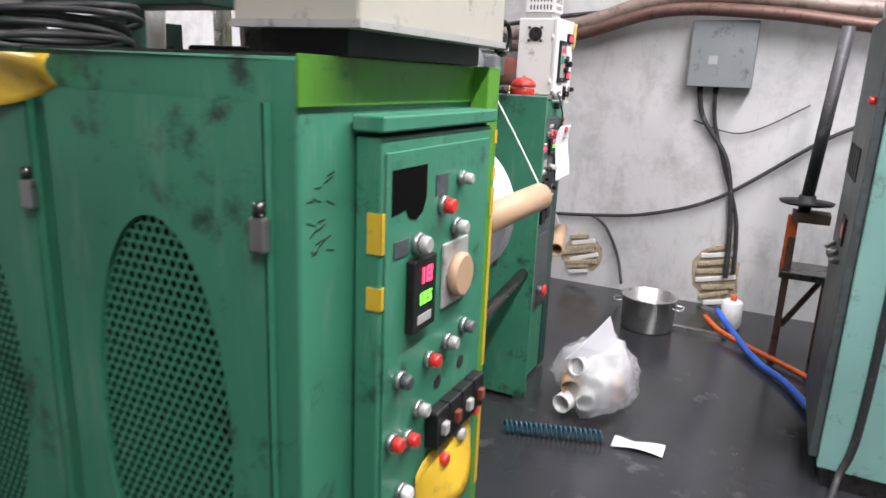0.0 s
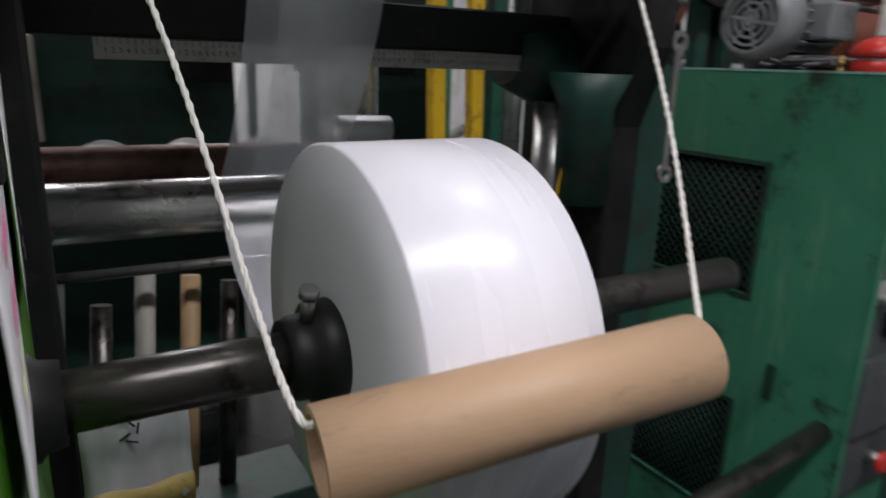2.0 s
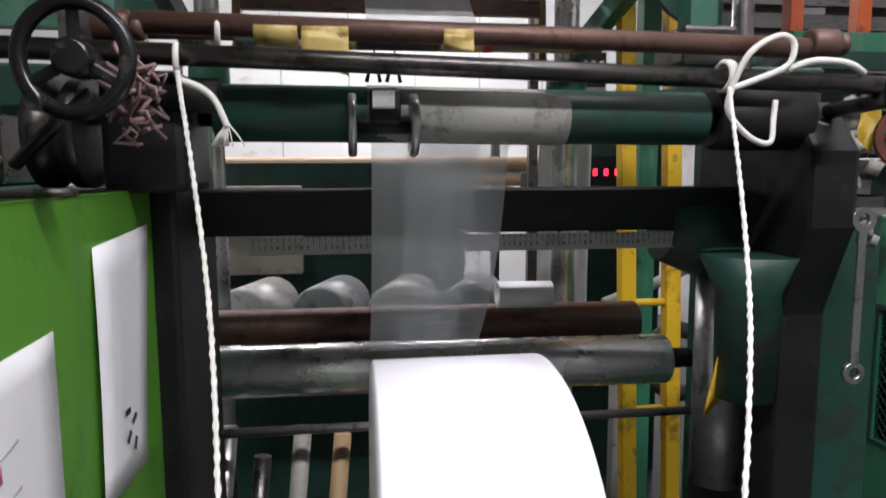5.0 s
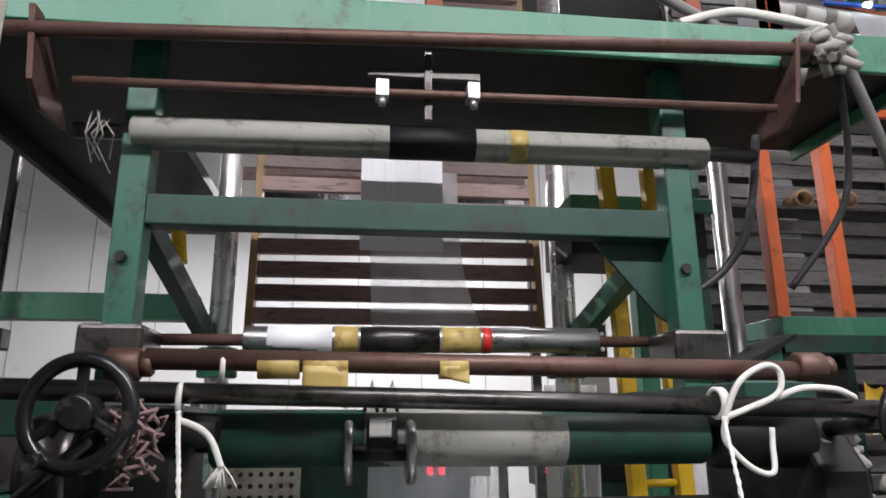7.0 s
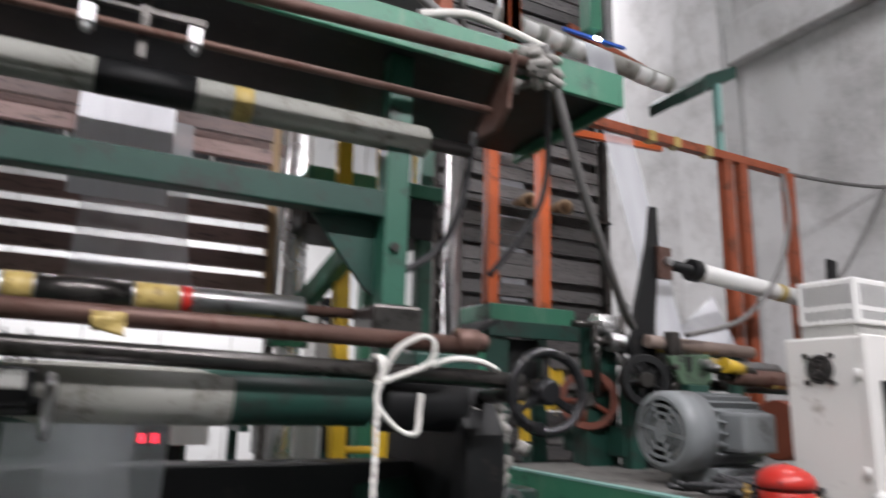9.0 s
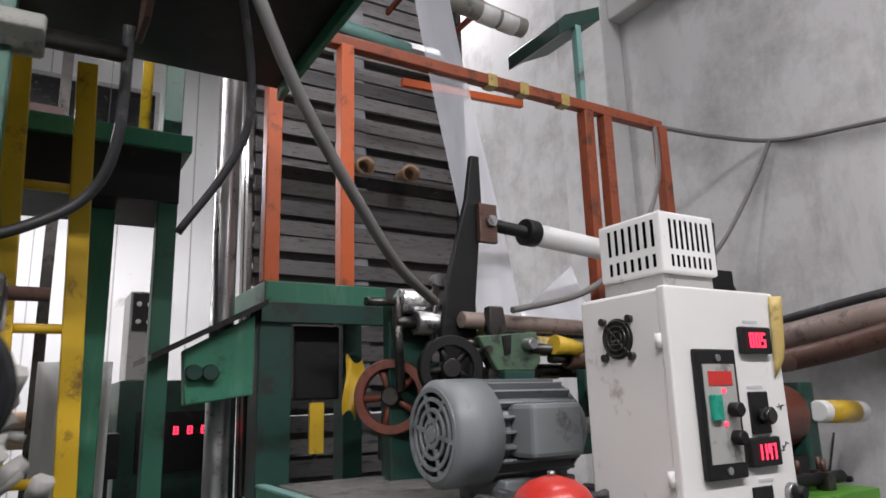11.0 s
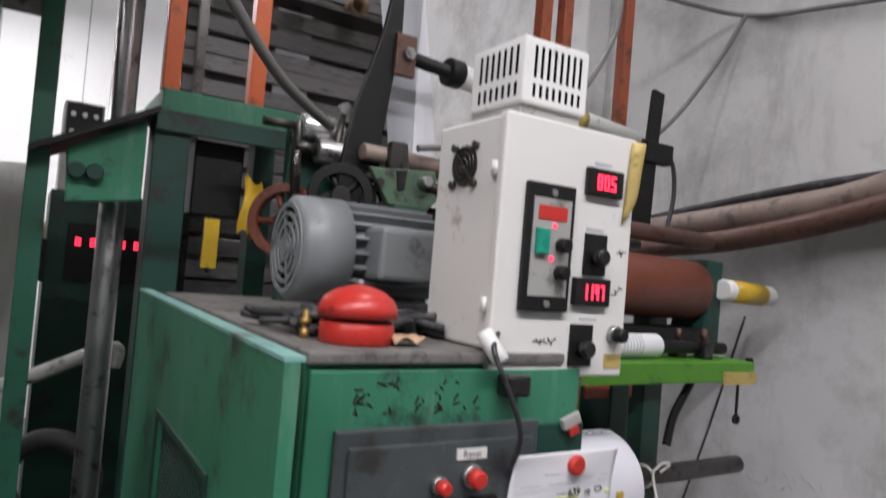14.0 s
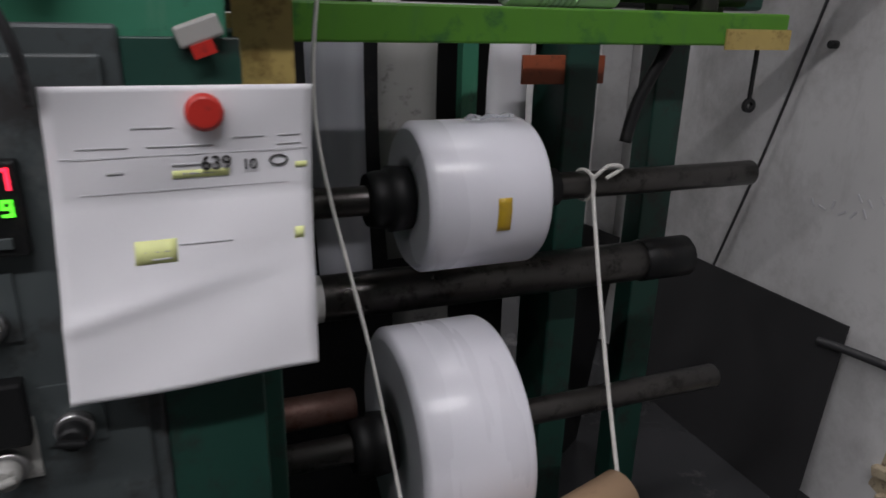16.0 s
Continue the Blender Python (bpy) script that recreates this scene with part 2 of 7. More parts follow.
# ---- mesh helpers ----
class Shape:
    """Collects boxes, rods, bent tubes and the like into one mesh."""

    def __init__(self):
        self.v, self.f, self.s = [], [], []

    def add(self, vs, fs, smooth=False):
        o = len(self.v)
        self.v += [tuple(p) for p in vs]
        self.f += [[i + o for i in q] for q in fs]
        self.s += smooth if isinstance(smooth, list) else [smooth] * len(fs)
        return self

    def box(self, x0, x1, y0, y1, z0, z1, m=None):
        vs = [Vector((x, y, z)) for z in (z0, z1) for y in (y0, y1) for x in (x0, x1)]
        if m:
            vs = [m @ p for p in vs]
        return self.add(vs, [(0, 2, 3, 1), (4, 5, 7, 6), (0, 1, 5, 4), (2, 6, 7, 3), (0, 4, 6, 2), (1, 3, 7, 5)])

    def slab(self, c, size, rx=0, ry=0, rz=0):
        """A box by its middle, its size and its turn."""
        a, b, d = [s / 2 for s in size]
        return self.box(-a, a, -b, b, -d, d, pose(*c, rx, ry, rz))

    def lathe(self, p, q, prof, n=28):
        """Turns (distance along p-q as 0..1, radius) pairs round the line p-q."""
        p, q = Vector(p), Vector(q)
        ax = q - p
        e1 = ax.orthogonal().normalized()
        if abs(ax.normalized().z) < 0.9:
            e1 = ax.cross(Vector((0, 0, 1))).normalized()
        e2 = ax.normalized().cross(e1)
        vs, fs, sm = [], [], []
        for i in range(len(prof) - 1):
            (a, ra), (b, rb) = prof[i], prof[i + 1]
            o = len(vs)
            flat = abs(ax.length * (b - a)) < 1e-5
            for k in range(n):
                w = e1 * math.cos(2 * math.pi * k / n) + e2 * math.sin(2 * math.pi * k / n)
                vs += [p + ax * a + w * ra, p + ax * b + w * rb]
            for k in range(n):
                j = (k + 1) % n
                fs.append((o + 2 * k, o + 2 * j, o + 2 * j + 1, o + 2 * k + 1))
                sm.append(not flat)
        return self.add(vs, fs, sm)

    def rod(self, p, q, r, r2=None, n=24, chamfer=0.0):
        r2 = r if r2 is None else r2
        le = max(1e-6, (Vector(q) - Vector(p)).length)
        c = min(0.45, chamfer / le)
        if c:
            return self.lathe(p, q, [(0, 0.0001), (0, r - chamfer), (c, r), (1 - c, r2), (1, r2 - chamfer), (1, 0.0001)], n)
        return self.lathe(p, q, [(0, 0.0001), (0, r), (1, r2), (1, 0.0001)], n)

    def pipe(self, p, q, r, ri, n=32):
        return self.lathe(p, q, [(0, ri), (0, r), (1, r), (1, ri), (0, ri)], n)

    def tube(self, pts, r, n=8, closed=False):
        """A round tube along a line of points."""
        pts = [Vector(p) for p in pts]
        vs, fs = [], []
        side = None
        m = len(pts)
        for i, p in enumerate(pts):
            a, b = pts[(i - 1) % m if closed else max(0, i - 1)], pts[(i + 1) % m if closed else min(m - 1, i + 1)]
            d = (b - a).normalized()
            side = (side - d * side.dot(d)).normalized() if side and (side - d * side.dot(d)).length > 1e-3 else d.orthogonal().normalized()
            up = d.cross(side)
            vs += [p + (side * math.cos(2 * math.pi * k / n) + up * math.sin(2 * math.pi * k / n)) * r for k in range(n)]
        for i in range(m if closed else m - 1):
            j = (i + 1) % m
            for k in range(n):
                fs.append((i * n + k, i * n + (k + 1) % n, j * n + (k + 1) % n, j * n + k))
        sm = [True] * len(fs)
        if not closed:
            fs += [tuple(range(n))[::-1], tuple((m - 1) * n + k for k in range(n))]
            sm += [False, False]
        return self.add(vs, fs, sm)

    def ring(self, c, axis, R, r, n=40, k=10):
        e1 = Vector(axis).orthogonal().normalized()
        e2 = Vector(axis).normalized().cross(e1)
        return self.tube([Vector(c) + (e1 * math.cos(2 * math.pi * i / n) + e2 * math.sin(2 * math.pi * i / n)) * R for i in range(n)], r, k, True)

    def prism(self, poly, axis, a, b):
        """A polygon in the two other axes, drawn out along one axis from a to b."""
        def put(u, w, h):
            return {"x": (h, u, w), "y": (u, h, w), "z": (u, w, h)}[axis]
        n = len(poly)
        vs = [put(u, w, a) for u, w in poly] + [put(u, w, b) for u, w in poly]
        fs = [tuple(range(n))[::-1], tuple(range(n, 2 * n))] + [(i, (i + 1) % n, n + (i + 1) % n, n + i) for i in range(n)]
        return self.add(vs, fs)

    def sheet(self, fn, nu, nv, smooth=True):
        """A bent sheet: fn(u, v) gives the points, u and v from 0 to 1."""
        vs = [fn(i / nu, j / nv) for j in range(nv + 1) for i in range(nu + 1)]
        fs = [(j * (nu + 1) + i, j * (nu + 1) + i + 1, (j + 1) * (nu + 1) + i + 1, (j + 1) * (nu + 1) + i) for j in range(nv) for i in range(nu)]
        return self.add(vs, fs, smooth)

    def mesh(self, name, m):
        me = bpy.data.meshes.new(name)
        me.from_pydata(self.v, [], self.f)
        me.polygons.foreach_set("use_smooth", self.s)
        bm = bmesh.new()
        bm.from_mesh(me)
        bmesh.ops.remove_doubles(bm, verts=bm.verts, dist=1e-6)
        bmesh.ops.recalc_face_normals(bm, faces=bm.faces)
        bm.to_mesh(me)
        bm.free()
        me.materials.append(M[m])
        return me


def spline(pts, n=8):
    """A smooth line through the points."""
    pts = [Vector(p) for p in pts]
    out = []
    for i in range(len(pts) - 1):
        a, b, c, d = pts[max(0, i - 1)], pts[i], pts[i + 1], pts[min(len(pts) - 1, i + 2)]
        for k in range(n):
            t = k / n
            out.append(0.5 * (2 * b + (c - a) * t + (2 * a - 5 * b + 4 * c - d) * t * t + (3 * b - a - 3 * c + d) * t ** 3))
    return out + [pts[-1]]


def part(name, shape, m, parent=None, label="", bev=0.0, thick=0.0):
    """Links a shape as one mesh, under its thing or part if given."""
    ob = new(name, shape.mesh(name, m))
    if parent:
        ob.parent = parent
        ob.matrix_parent_inverse = Matrix.Translation(-origin(parent))
    if label:
        ob["label"] = label
    if thick:
        so = ob.modifiers.new("thickness", "SOLIDIFY")
        so.thickness, so.offset = thick, 0
    if bev:
        b = ob.modifiers.new("edges", "BEVEL")
        b.width, b.segments, b.limit_method, b.angle_limit = bev, 2, "ANGLE", radians(40)
        b.harden_normals = False
    return ob


def origin(ob):
    """Where an unturned thing or part stands in the world."""
    o = Vector(ob.location)
    return o if ob.type == "EMPTY" else Vector((0, 0, 0))


def thing(name, at, label, category, group=""):
    ob = new(name)
    ob.empty_display_size = 0.05
    ob.location = at
    return tagged(ob, label, category, group)


def single(name, shape, m, label, category, group="", bev=0.0, kind="", thick=0.0):
    return tagged(part(name, shape, m, None, "", bev, thick), label, category, group, kind)


SEG = {"0": "abcdef", "1": "bc", "2": "abged", "3": "abgcd", "4": "fgbc", "5": "afgcd", "6": "afgedc", "7": "abc", "8": "abcdefg", "9": "abcdfg"}


def digits(text, x, y, z, w, h, gap, r):
    """Seven-bar numbers that stand on a plane facing -y; x, z is their lower left corner."""
    s = Shape()
    for i, ch in enumerate(text):
        u = x + i * (w + gap)
        at = {"a": (u, u + w, z + h - r, z + h), "g": (u, u + w, z + h / 2 - r / 2, z + h / 2 + r / 2), "d": (u, u + w, z, z + r),
              "f": (u, u + r, z + h / 2, z + h), "b": (u + w - r, u + w, z + h / 2, z + h), "e": (u, u + r, z, z + h / 2), "c": (u + w - r, u + w, z, z + h / 2)}
        for k in SEG.get(ch, ""):
            x0, x1, z0, z1 = at[k]
            s.box(x0, x1, y - 0.001, y, z0, z1)
    return s


# ---- the hall ----
EAST, NORTH, WEST, SOUTH, TOP = 3.56, 7.0, -5.0, -4.0, 6.5
tagged(part("floor", Shape().box(WEST, EAST, SOUTH, NORTH, -0.2, 0), "floor"), "dark grey wet-looking concrete floor", "floor", kind="structure")
tagged(part("wall_east", Shape().box(EAST, EAST + 0.2, SOUTH, NORTH, -0.2, TOP), "wall"), "grimy white plaster wall with stains", "wall", kind="structure")
tagged(part("wall_north", Shape().box(WEST, EAST, NORTH, NORTH + 0.2, -0.2, TOP), "wallpanel"), "white panelled hall wall", "wall", kind="structure")
# west and south walls and ceiling are assumed, kept dark to limit bounce
tagged(part("wall_west", Shape().box(WEST - 0.2, WEST, SOUTH, NORTH, -0.2, TOP), "concrete"), "unseen hall wall, dull grey to cut bounced light", "wall", kind="structure")
tagged(part("wall_south", Shape().box(WEST, EAST, SOUTH - 0.2, SOUTH, -0.2, TOP), "concrete"), "unseen hall wall, dull grey to cut bounced light", "wall", kind="structure")
tagged(part("ceiling", Shape().box(WEST - 0.2, EAST + 0.2, SOUTH - 0.2, NORTH + 0.2, TOP, TOP + 0.2), "ceil"), "assumed hall ceiling, dark grey to cut bounced light", "ceiling", kind="structure")
tagged(part("wall_pillar", Shape().box(EAST - 0.16, EAST, 2.35, 2.75, 0, TOP), "wall", bev=0.01), "whitewashed concrete wall pillar", "pillar", kind="structure")
tagged(part("wall_beam", Shape().box(EAST - 0.1, EAST, SOUTH, 2.35, 3.95, 4.25), "wall", bev=0.01), "whitewashed concrete wall beam", "beam", kind="structure")


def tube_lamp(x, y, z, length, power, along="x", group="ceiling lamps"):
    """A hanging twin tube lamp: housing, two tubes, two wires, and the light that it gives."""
    t = thing("tube_lamp", (x, y, z), "assumed white twin-tube fluorescent lamp hanging from the ceiling", "lamp", group)
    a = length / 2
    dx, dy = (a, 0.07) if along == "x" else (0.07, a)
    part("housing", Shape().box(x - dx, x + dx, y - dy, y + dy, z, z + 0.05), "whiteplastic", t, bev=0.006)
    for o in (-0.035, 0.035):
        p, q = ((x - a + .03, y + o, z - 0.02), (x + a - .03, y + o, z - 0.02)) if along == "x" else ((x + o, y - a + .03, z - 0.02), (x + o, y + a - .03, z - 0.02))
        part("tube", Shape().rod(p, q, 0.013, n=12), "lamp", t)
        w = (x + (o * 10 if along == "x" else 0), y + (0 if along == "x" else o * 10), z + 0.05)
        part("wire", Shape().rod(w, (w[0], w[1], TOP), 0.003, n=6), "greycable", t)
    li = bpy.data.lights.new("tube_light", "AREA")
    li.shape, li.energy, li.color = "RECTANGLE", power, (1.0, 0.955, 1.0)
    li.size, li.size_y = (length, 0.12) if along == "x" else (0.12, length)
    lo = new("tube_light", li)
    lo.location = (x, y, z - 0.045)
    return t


# assumed lamps; x -3.2, 2.3 and 2.9 are added fill for roll and wall
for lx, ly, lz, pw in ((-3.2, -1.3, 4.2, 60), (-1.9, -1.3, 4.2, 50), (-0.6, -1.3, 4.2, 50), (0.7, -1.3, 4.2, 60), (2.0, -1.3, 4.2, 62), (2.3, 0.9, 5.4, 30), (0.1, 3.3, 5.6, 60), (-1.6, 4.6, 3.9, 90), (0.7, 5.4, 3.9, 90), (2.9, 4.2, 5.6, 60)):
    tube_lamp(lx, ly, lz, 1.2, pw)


# ---- machine A: the near winder ----
def knob(x, y, z, r, parent, m="greyplastic", cap=None, label="", depth=0.03):
    """A round push button or turn knob on a panel that faces -y."""
    k = part("knob", Shape().rod((x, y, z), (x, y - 0.012, z), r * 1.25, n=20, chamfer=0.002), "steel", parent, label)
    part("cap", Shape().rod((x, y - 0.012, z), (x, y - depth, z), r, r * 0.92, n=20, chamfer=0.003), cap or m, k)
    return k


def perforated(yc, zc, a, b, x, step):
    """A punched oval grille that faces -x, with real holes."""
    s = Shape()
    h = step * math.sqrt(3) / 2
    ny, nz = int(a / step) + 1, int(b / h) + 1
    for j in range(-nz, nz + 1):
        for i in range(-ny, ny + 1):
            y, z = yc + (i + 0.5 * (j % 2)) * step, zc + j * h
            if ((y - yc) / a) ** 2 + ((z - zc) / b) ** 2 > 0.97:
                continue
            o, q = [], []
            for k in range(6):
                w = math.pi / 3 * k + math.pi / 6
                o.append((x, y + step / math.sqrt(3) * math.cos(w), z + step / math.sqrt(3) * math.sin(w)))
                q.append((x, y + step * 0.36 * math.cos(w), z + step * 0.36 * math.sin(w)))
            s.add(o + q, [(k, (k + 1) % 6, 6 + (k + 1) % 6, 6 + k) for k in range(6)])
    return s


def oval_door(y0, y1, z0, z1, yc, zc, a, b, x, thick):
    """A sheet door that faces -x with an oval opening."""
    s = Shape()
    ang = sorted([2 * math.pi * k / 64 + 0.01 for k in range(64)] + [math.atan2(b_ - zc, a_ - yc) % (2 * math.pi) for a_ in (y0, y1) for b_ in (z0, z1)])
    n = len(ang)
    for xx in (x, x + thick):
        o, q = [], []
        for k in range(n):
            w = ang[k]
            c, d = math.cos(w), math.sin(w)
            q.append((xx, yc + a * c, zc + b * d))
            t = min((y1 - yc) / c if c > 1e-6 else (y0 - yc) / c if c < -1e-6 else 9, (z1 - zc) / d if d > 1e-6 else (z0 - zc) / d if d < -1e-6 else 9)
            o.append((xx, yc + c * t, zc + d * t))
        s.add(o + q, [(k, (k + 1) % n, n + (k + 1) % n, n + k) for k in range(n)])
    e = [(x, yc + a * math.cos(w), zc + b * math.sin(w)) for w in ang]
    s.add(e + [(p[0] + thick, p[1], p[2]) for p in e], [(k, (k + 1) % n, n + (k + 1) % n, n + k) for k in range(n)])
    s.box(x, x + thick, y0, y0 + 0.004, z0, z1).box(x, x + thick, y1 - 0.004, y1, z0, z1)
    return s


def cabinet_a():
    t = thing("control_cabinet", (-0.72, 0.35, 0), "tall teal green steel control cabinet with lime green edges", "cabinet")
    part("body", Shape().box(-1.075, -0.416, 0.062, 0.70, 0.06, 1.664).box(-1.075, -0.66, 0.70, 1.3, 0.06, 1.664), "teal", t, bev=0.006)
    part("plinth", Shape().box(-1.05, -0.43, 0.09, 0.66, 0, 0.06), "black", t)
    part("top_plate", Shape().box(-1.07, -0.42, 0.066, 0.695, 1.664, 1.669), "darksteel", t, "oily dark top plate")
    part("top_band", Shape().box(-1.079, -0.475, 0.056, 0.062, 1.592, 1.668), "lime", t, "bright lime green painted front band", bev=0.002)
    part("corner_post", Shape().box(-0.475, -0.41, 0.02, 0.062, 0.06, 1.668).box(-0.416, -0.41, 0.062, 0.70, 0.06, 1.668), "lime", t, "lime green painted corner post and inner side", bev=0.003)
    for z0, z1, w in ((1.33, 1.40, 0.026), (1.415, 1.445, 0.022), (0.95, 1.325, 0.02), (0.62, 0.90, 0.024), (1.50, 1.53, 0.02)):
        part("tape_strip", Shape().box(-0.41 - w * 0.7, -0.4095, 0.0185, 0.02, z0, z1), "tape", t, "yellow tape on the corner")
    # side doors with oval grilles
    for y0, y1 in ((0.108, 0.613), (0.66, 1.2)):
        yc, zc, a, b = (y0 + y1) / 2 + 0.0, 1.0, 0.165, 0.40
        d = part("door", oval_door(y0, y1, 0.2, 1.598, yc, zc, a, b, -1.095, 0.016), "teal", t)
        part("grille", perforated(yc, zc, a + 0.004, b + 0.004, -1.088, 0.0205), "teal", d, "punched green sheet grille")
        # dark sheet put in for the shade behind the punched holes
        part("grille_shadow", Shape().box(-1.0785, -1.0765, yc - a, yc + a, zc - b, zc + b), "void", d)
        l = part("latch", Shape().box(-1.113, -1.095, y0 - 0.01, y0 + 0.02, 1.375, 1.43), "steel", d, bev=0.004)
        part("latch_pin", Shape().rod((-1.105, y0 + 0.005, 1.43), (-1.105, y0 + 0.005, 1.452), 0.009), "darksteel", l)
    # front panel, standing proud
    p = part("panel_box", Shape().box(-0.935, -0.482, 0.004, 0.056, 0.42, 1.545), "teal", t, bev=0.005)
    part("panel_hood", Shape().box(-0.945, -0.476, -0.006, 0.056, 1.553, 1.58), "teal", p, bev=0.004)
    part("panel_plate", Shape().box(-0.925, -0.50, -0.001, 0.004, 0.46, 1.52), "teal", p, "worn green instrument plate", bev=0.002)
    part("cut_out", Shape().prism([(-0.909, 1.490), (-0.787, 1.490), (-0.787, 1.43), (-0.80, 1.405), (-0.825, 1.393), (-0.85, 1.40), (-0.862, 1.418), (-0.909, 1.412)], "y", -0.0025, -0.001), "void", p, "dark empty instrument cut-out")
    knob(-0.645, -0.001, 1.449, 0.012, p, cap="greyplastic")
    knob(-0.722, -0.001, 1.405, 0.0155, p, cap="redlens", label="red lamp button")
    part("label_plate", Shape().box(-0.75, -0.70, -0.003, -0.001, 1.425, 1.465), "panel", p)
    knob(-0.66, -0.001, 1.352, 0.0155, p, cap="greyplastic")
    knob(-0.82, -0.001, 1.348, 0.017, p, cap="greyplastic")
    part("label_plate", Shape().box(-0.90, -0.85, -0.003, -0.001, 1.335, 1.365), "panel", p)
    c = part("temperature_controller", Shape().box(-0.855, -0.765, -0.018, -0.001, 1.183, 1.322), "black", p, "black temperature controller with lit digits", bev=0.003)
    part("red_digits", digits("18", -0.838, -0.0185, 1.275, 0.022, 0.03, 0.008, 0.006), "redglow", c)
    part("green_digits", digits("185", -0.838, -0.0185, 1.235, 0.013, 0.022, 0.006, 0.004), "greenglow", c)
    part("key_row", Shape().box(-0.838, -0.785, -0.0195, -0.018, 1.198, 1.215), "greyplastic", c)
    part("meter_plate", Shape().box(-0.715, -0.60, -0.008, -0.001, 1.19, 1.325), "greyplastic", p, "beige plate", bev=0.003)
    part("round_meter", Shape().rod((-0.658, -0.008, 1.253), (-0.658, -0.03, 1.253), 0.046, n=36, chamfer=0.006), "card", p, "round tan meter cover")
    for x, z, cp in ((-0.60, 1.12, "panel"), (-0.68, 1.11, "greyplastic"), (-0.76, 1.10, "redlens"), (-0.875, 1.10, "panel"), (-0.80, 1.01, "greyplastic"), (-0.90, 0.985, "redlens"), (-0.84, 0.965, "redlens"), (-0.55, 0.90, "redlens"), (-0.62, 0.87, "greyplastic"), (-0.70, 0.85, "redlens"), (-0.86, 0.86, "whiteplastic")):
        knob(x, -0.001, z, 0.0145, p, cap=cp)
    for x, z in ((-0.71, 1.03), (-0.60, 1.035)):
        part("bolt_hole", Shape().rod((x, -0.003, z), (x, -0.001, z), 0.014, n=16), "ink", p)
    for i in range(4):
        x = -0.76 + 0.061 * i
        q = part("breaker", Shape().box(x, x + 0.057, -0.03, -0.001, 0.90, 0.985), "black", p, "dark breaker switch", bev=0.004)
        part("toggle", Shape().box(x + 0.018, x + 0.039, -0.042, -0.03, 0.93, 0.955), "redbrown" if i % 2 else "greyplastic", q, bev=0.002)
    part("loose_tape", Shape().sheet(lambda u, v: (-0.80 + 0.26 * u, -0.006 - 0.05 * math.sin(3 * u) * v, 0.86 - 0.12 * v + 0.05 * u + 0.012 * math.sin(9 * u)), 10, 5), "tape", p, "torn yellow tape hanging loose", thick=0.001)
    for z0, z1 in ((1.35, 1.42), (1.25, 1.29)):
        part("tape_strip", Shape().box(-0.937, -0.925, 0.0015, 0.004, z0, z1).box(-0.9375, -0.935, 0.0015, 0.03, z0, z1), "tape", p)
    # scribbles on the front
    random.seed(4)
    w = Shape()
    for i in range(16):
        x, z = -1.05 + random.random() * 0.06, 1.35 + random.random() * 0.16
        w.slab((x, 0.0615, z), (0.012 + 0.012 * random.random(), 0.001, 0.0022), ry=random.uniform(-35, 35))
    part("marker_scribble", w, "ink", t, "black marker scribbles")
    part("rag_tape", Shape().sheet(lambda u, v: (-1.095 - 0.012 - 0.012 * math.sin(7 * u + 4 * v), 0.56 + 0.4 * u, 1.655 - 0.09 * v * (0.6 + 0.5 * math.sin(3 * u))), 14, 6), "tape", t, "crumpled yellow tape", thick=0.001)
    return t


cabinet_a()


def upper_box_a():
    t = thing("inverter_cabinet", (-0.68, 0.13, 1.667), "beige grey steel box on top of the green cabinet", "cabinet")
    part("case", Shape().box(-1.01, -0.452, 0.0, 0.24, 1.712, 2.5), "beige", t, bev=0.006)
    part("base_frame", Shape().box(-0.98, -0.49, 0.04, 0.21, 1.669, 1.712), "black", t)
    part("lid_lip", Shape().box(-1.014, -0.448, -0.004, 0.244, 1.708, 1.72), "greyplastic", t)


upper_box_a()
# coiled cables on the far top of the cabinet
cc = thing("coiled_cable", (-0.93, 0.86, 1.669), "coil of black cable lying on the cabinet top", "cable")
for k in range(5):
    part("turn", Shape().ring((-0.93 + 0.01 * k, 0.86, 1.675 + 0.016 * k), (0.1 * math.sin(k), 0.1, 1), 0.17 + 0.012 * math.cos(2 * k), 0.008, 32, 6), "cable", cc)
g = thing("gearbox", (-0.95, 1.15, 1.664), "oily grey gear housing on the cabinet top", "gearbox")
part("housing", Shape().box(-1.06, -0.78, 1.03, 1.27, 1.664, 1.82), "darksteel", g, bev=0.02)
part("shaft", Shape().rod((-0.9, 1.0, 1.77), (-0.9, 1.03, 1.77), 0.04, chamfer=0.004), "steel", g)
part("cap_bolt", Shape().rod((-0.98, 1.12, 1.82), (-0.98, 1.12, 1.87), 0.03, chamfer=0.005), "steel", g)

# papers clipped to the inner side of the cabinet
pa = thing("job_sheet", (-0.39, 0.24, 1.2), "white job sheet with pink and yellow marker lines", "paper")


def page(tl, tr, br, bl, curl=0.006):
    a_, b_, c_, d_ = [Vector(q) for q in (tl, tr, br, bl)]
    return lambda u, v: tuple(a_.lerp(b_, u).lerp(d_.lerp(c_, u), v) + Vector((curl * math.sin(3 * v + 2 * u), 0, 0)))


JOB = page((-0.405, 0.055, 1.542), (-0.405, 0.301, 1.546), (-0.402, 0.313, 1.269), (-0.399, 0.045, 1.239), 0.003)
part("sheet", Shape().sheet(JOB, 6, 10), "paper", pa, thick=0.0006)
part("clip", Shape().box(-0.405, -0.394, 0.125, 0.147, 1.487, 1.525), "black", pa, bev=0.003)
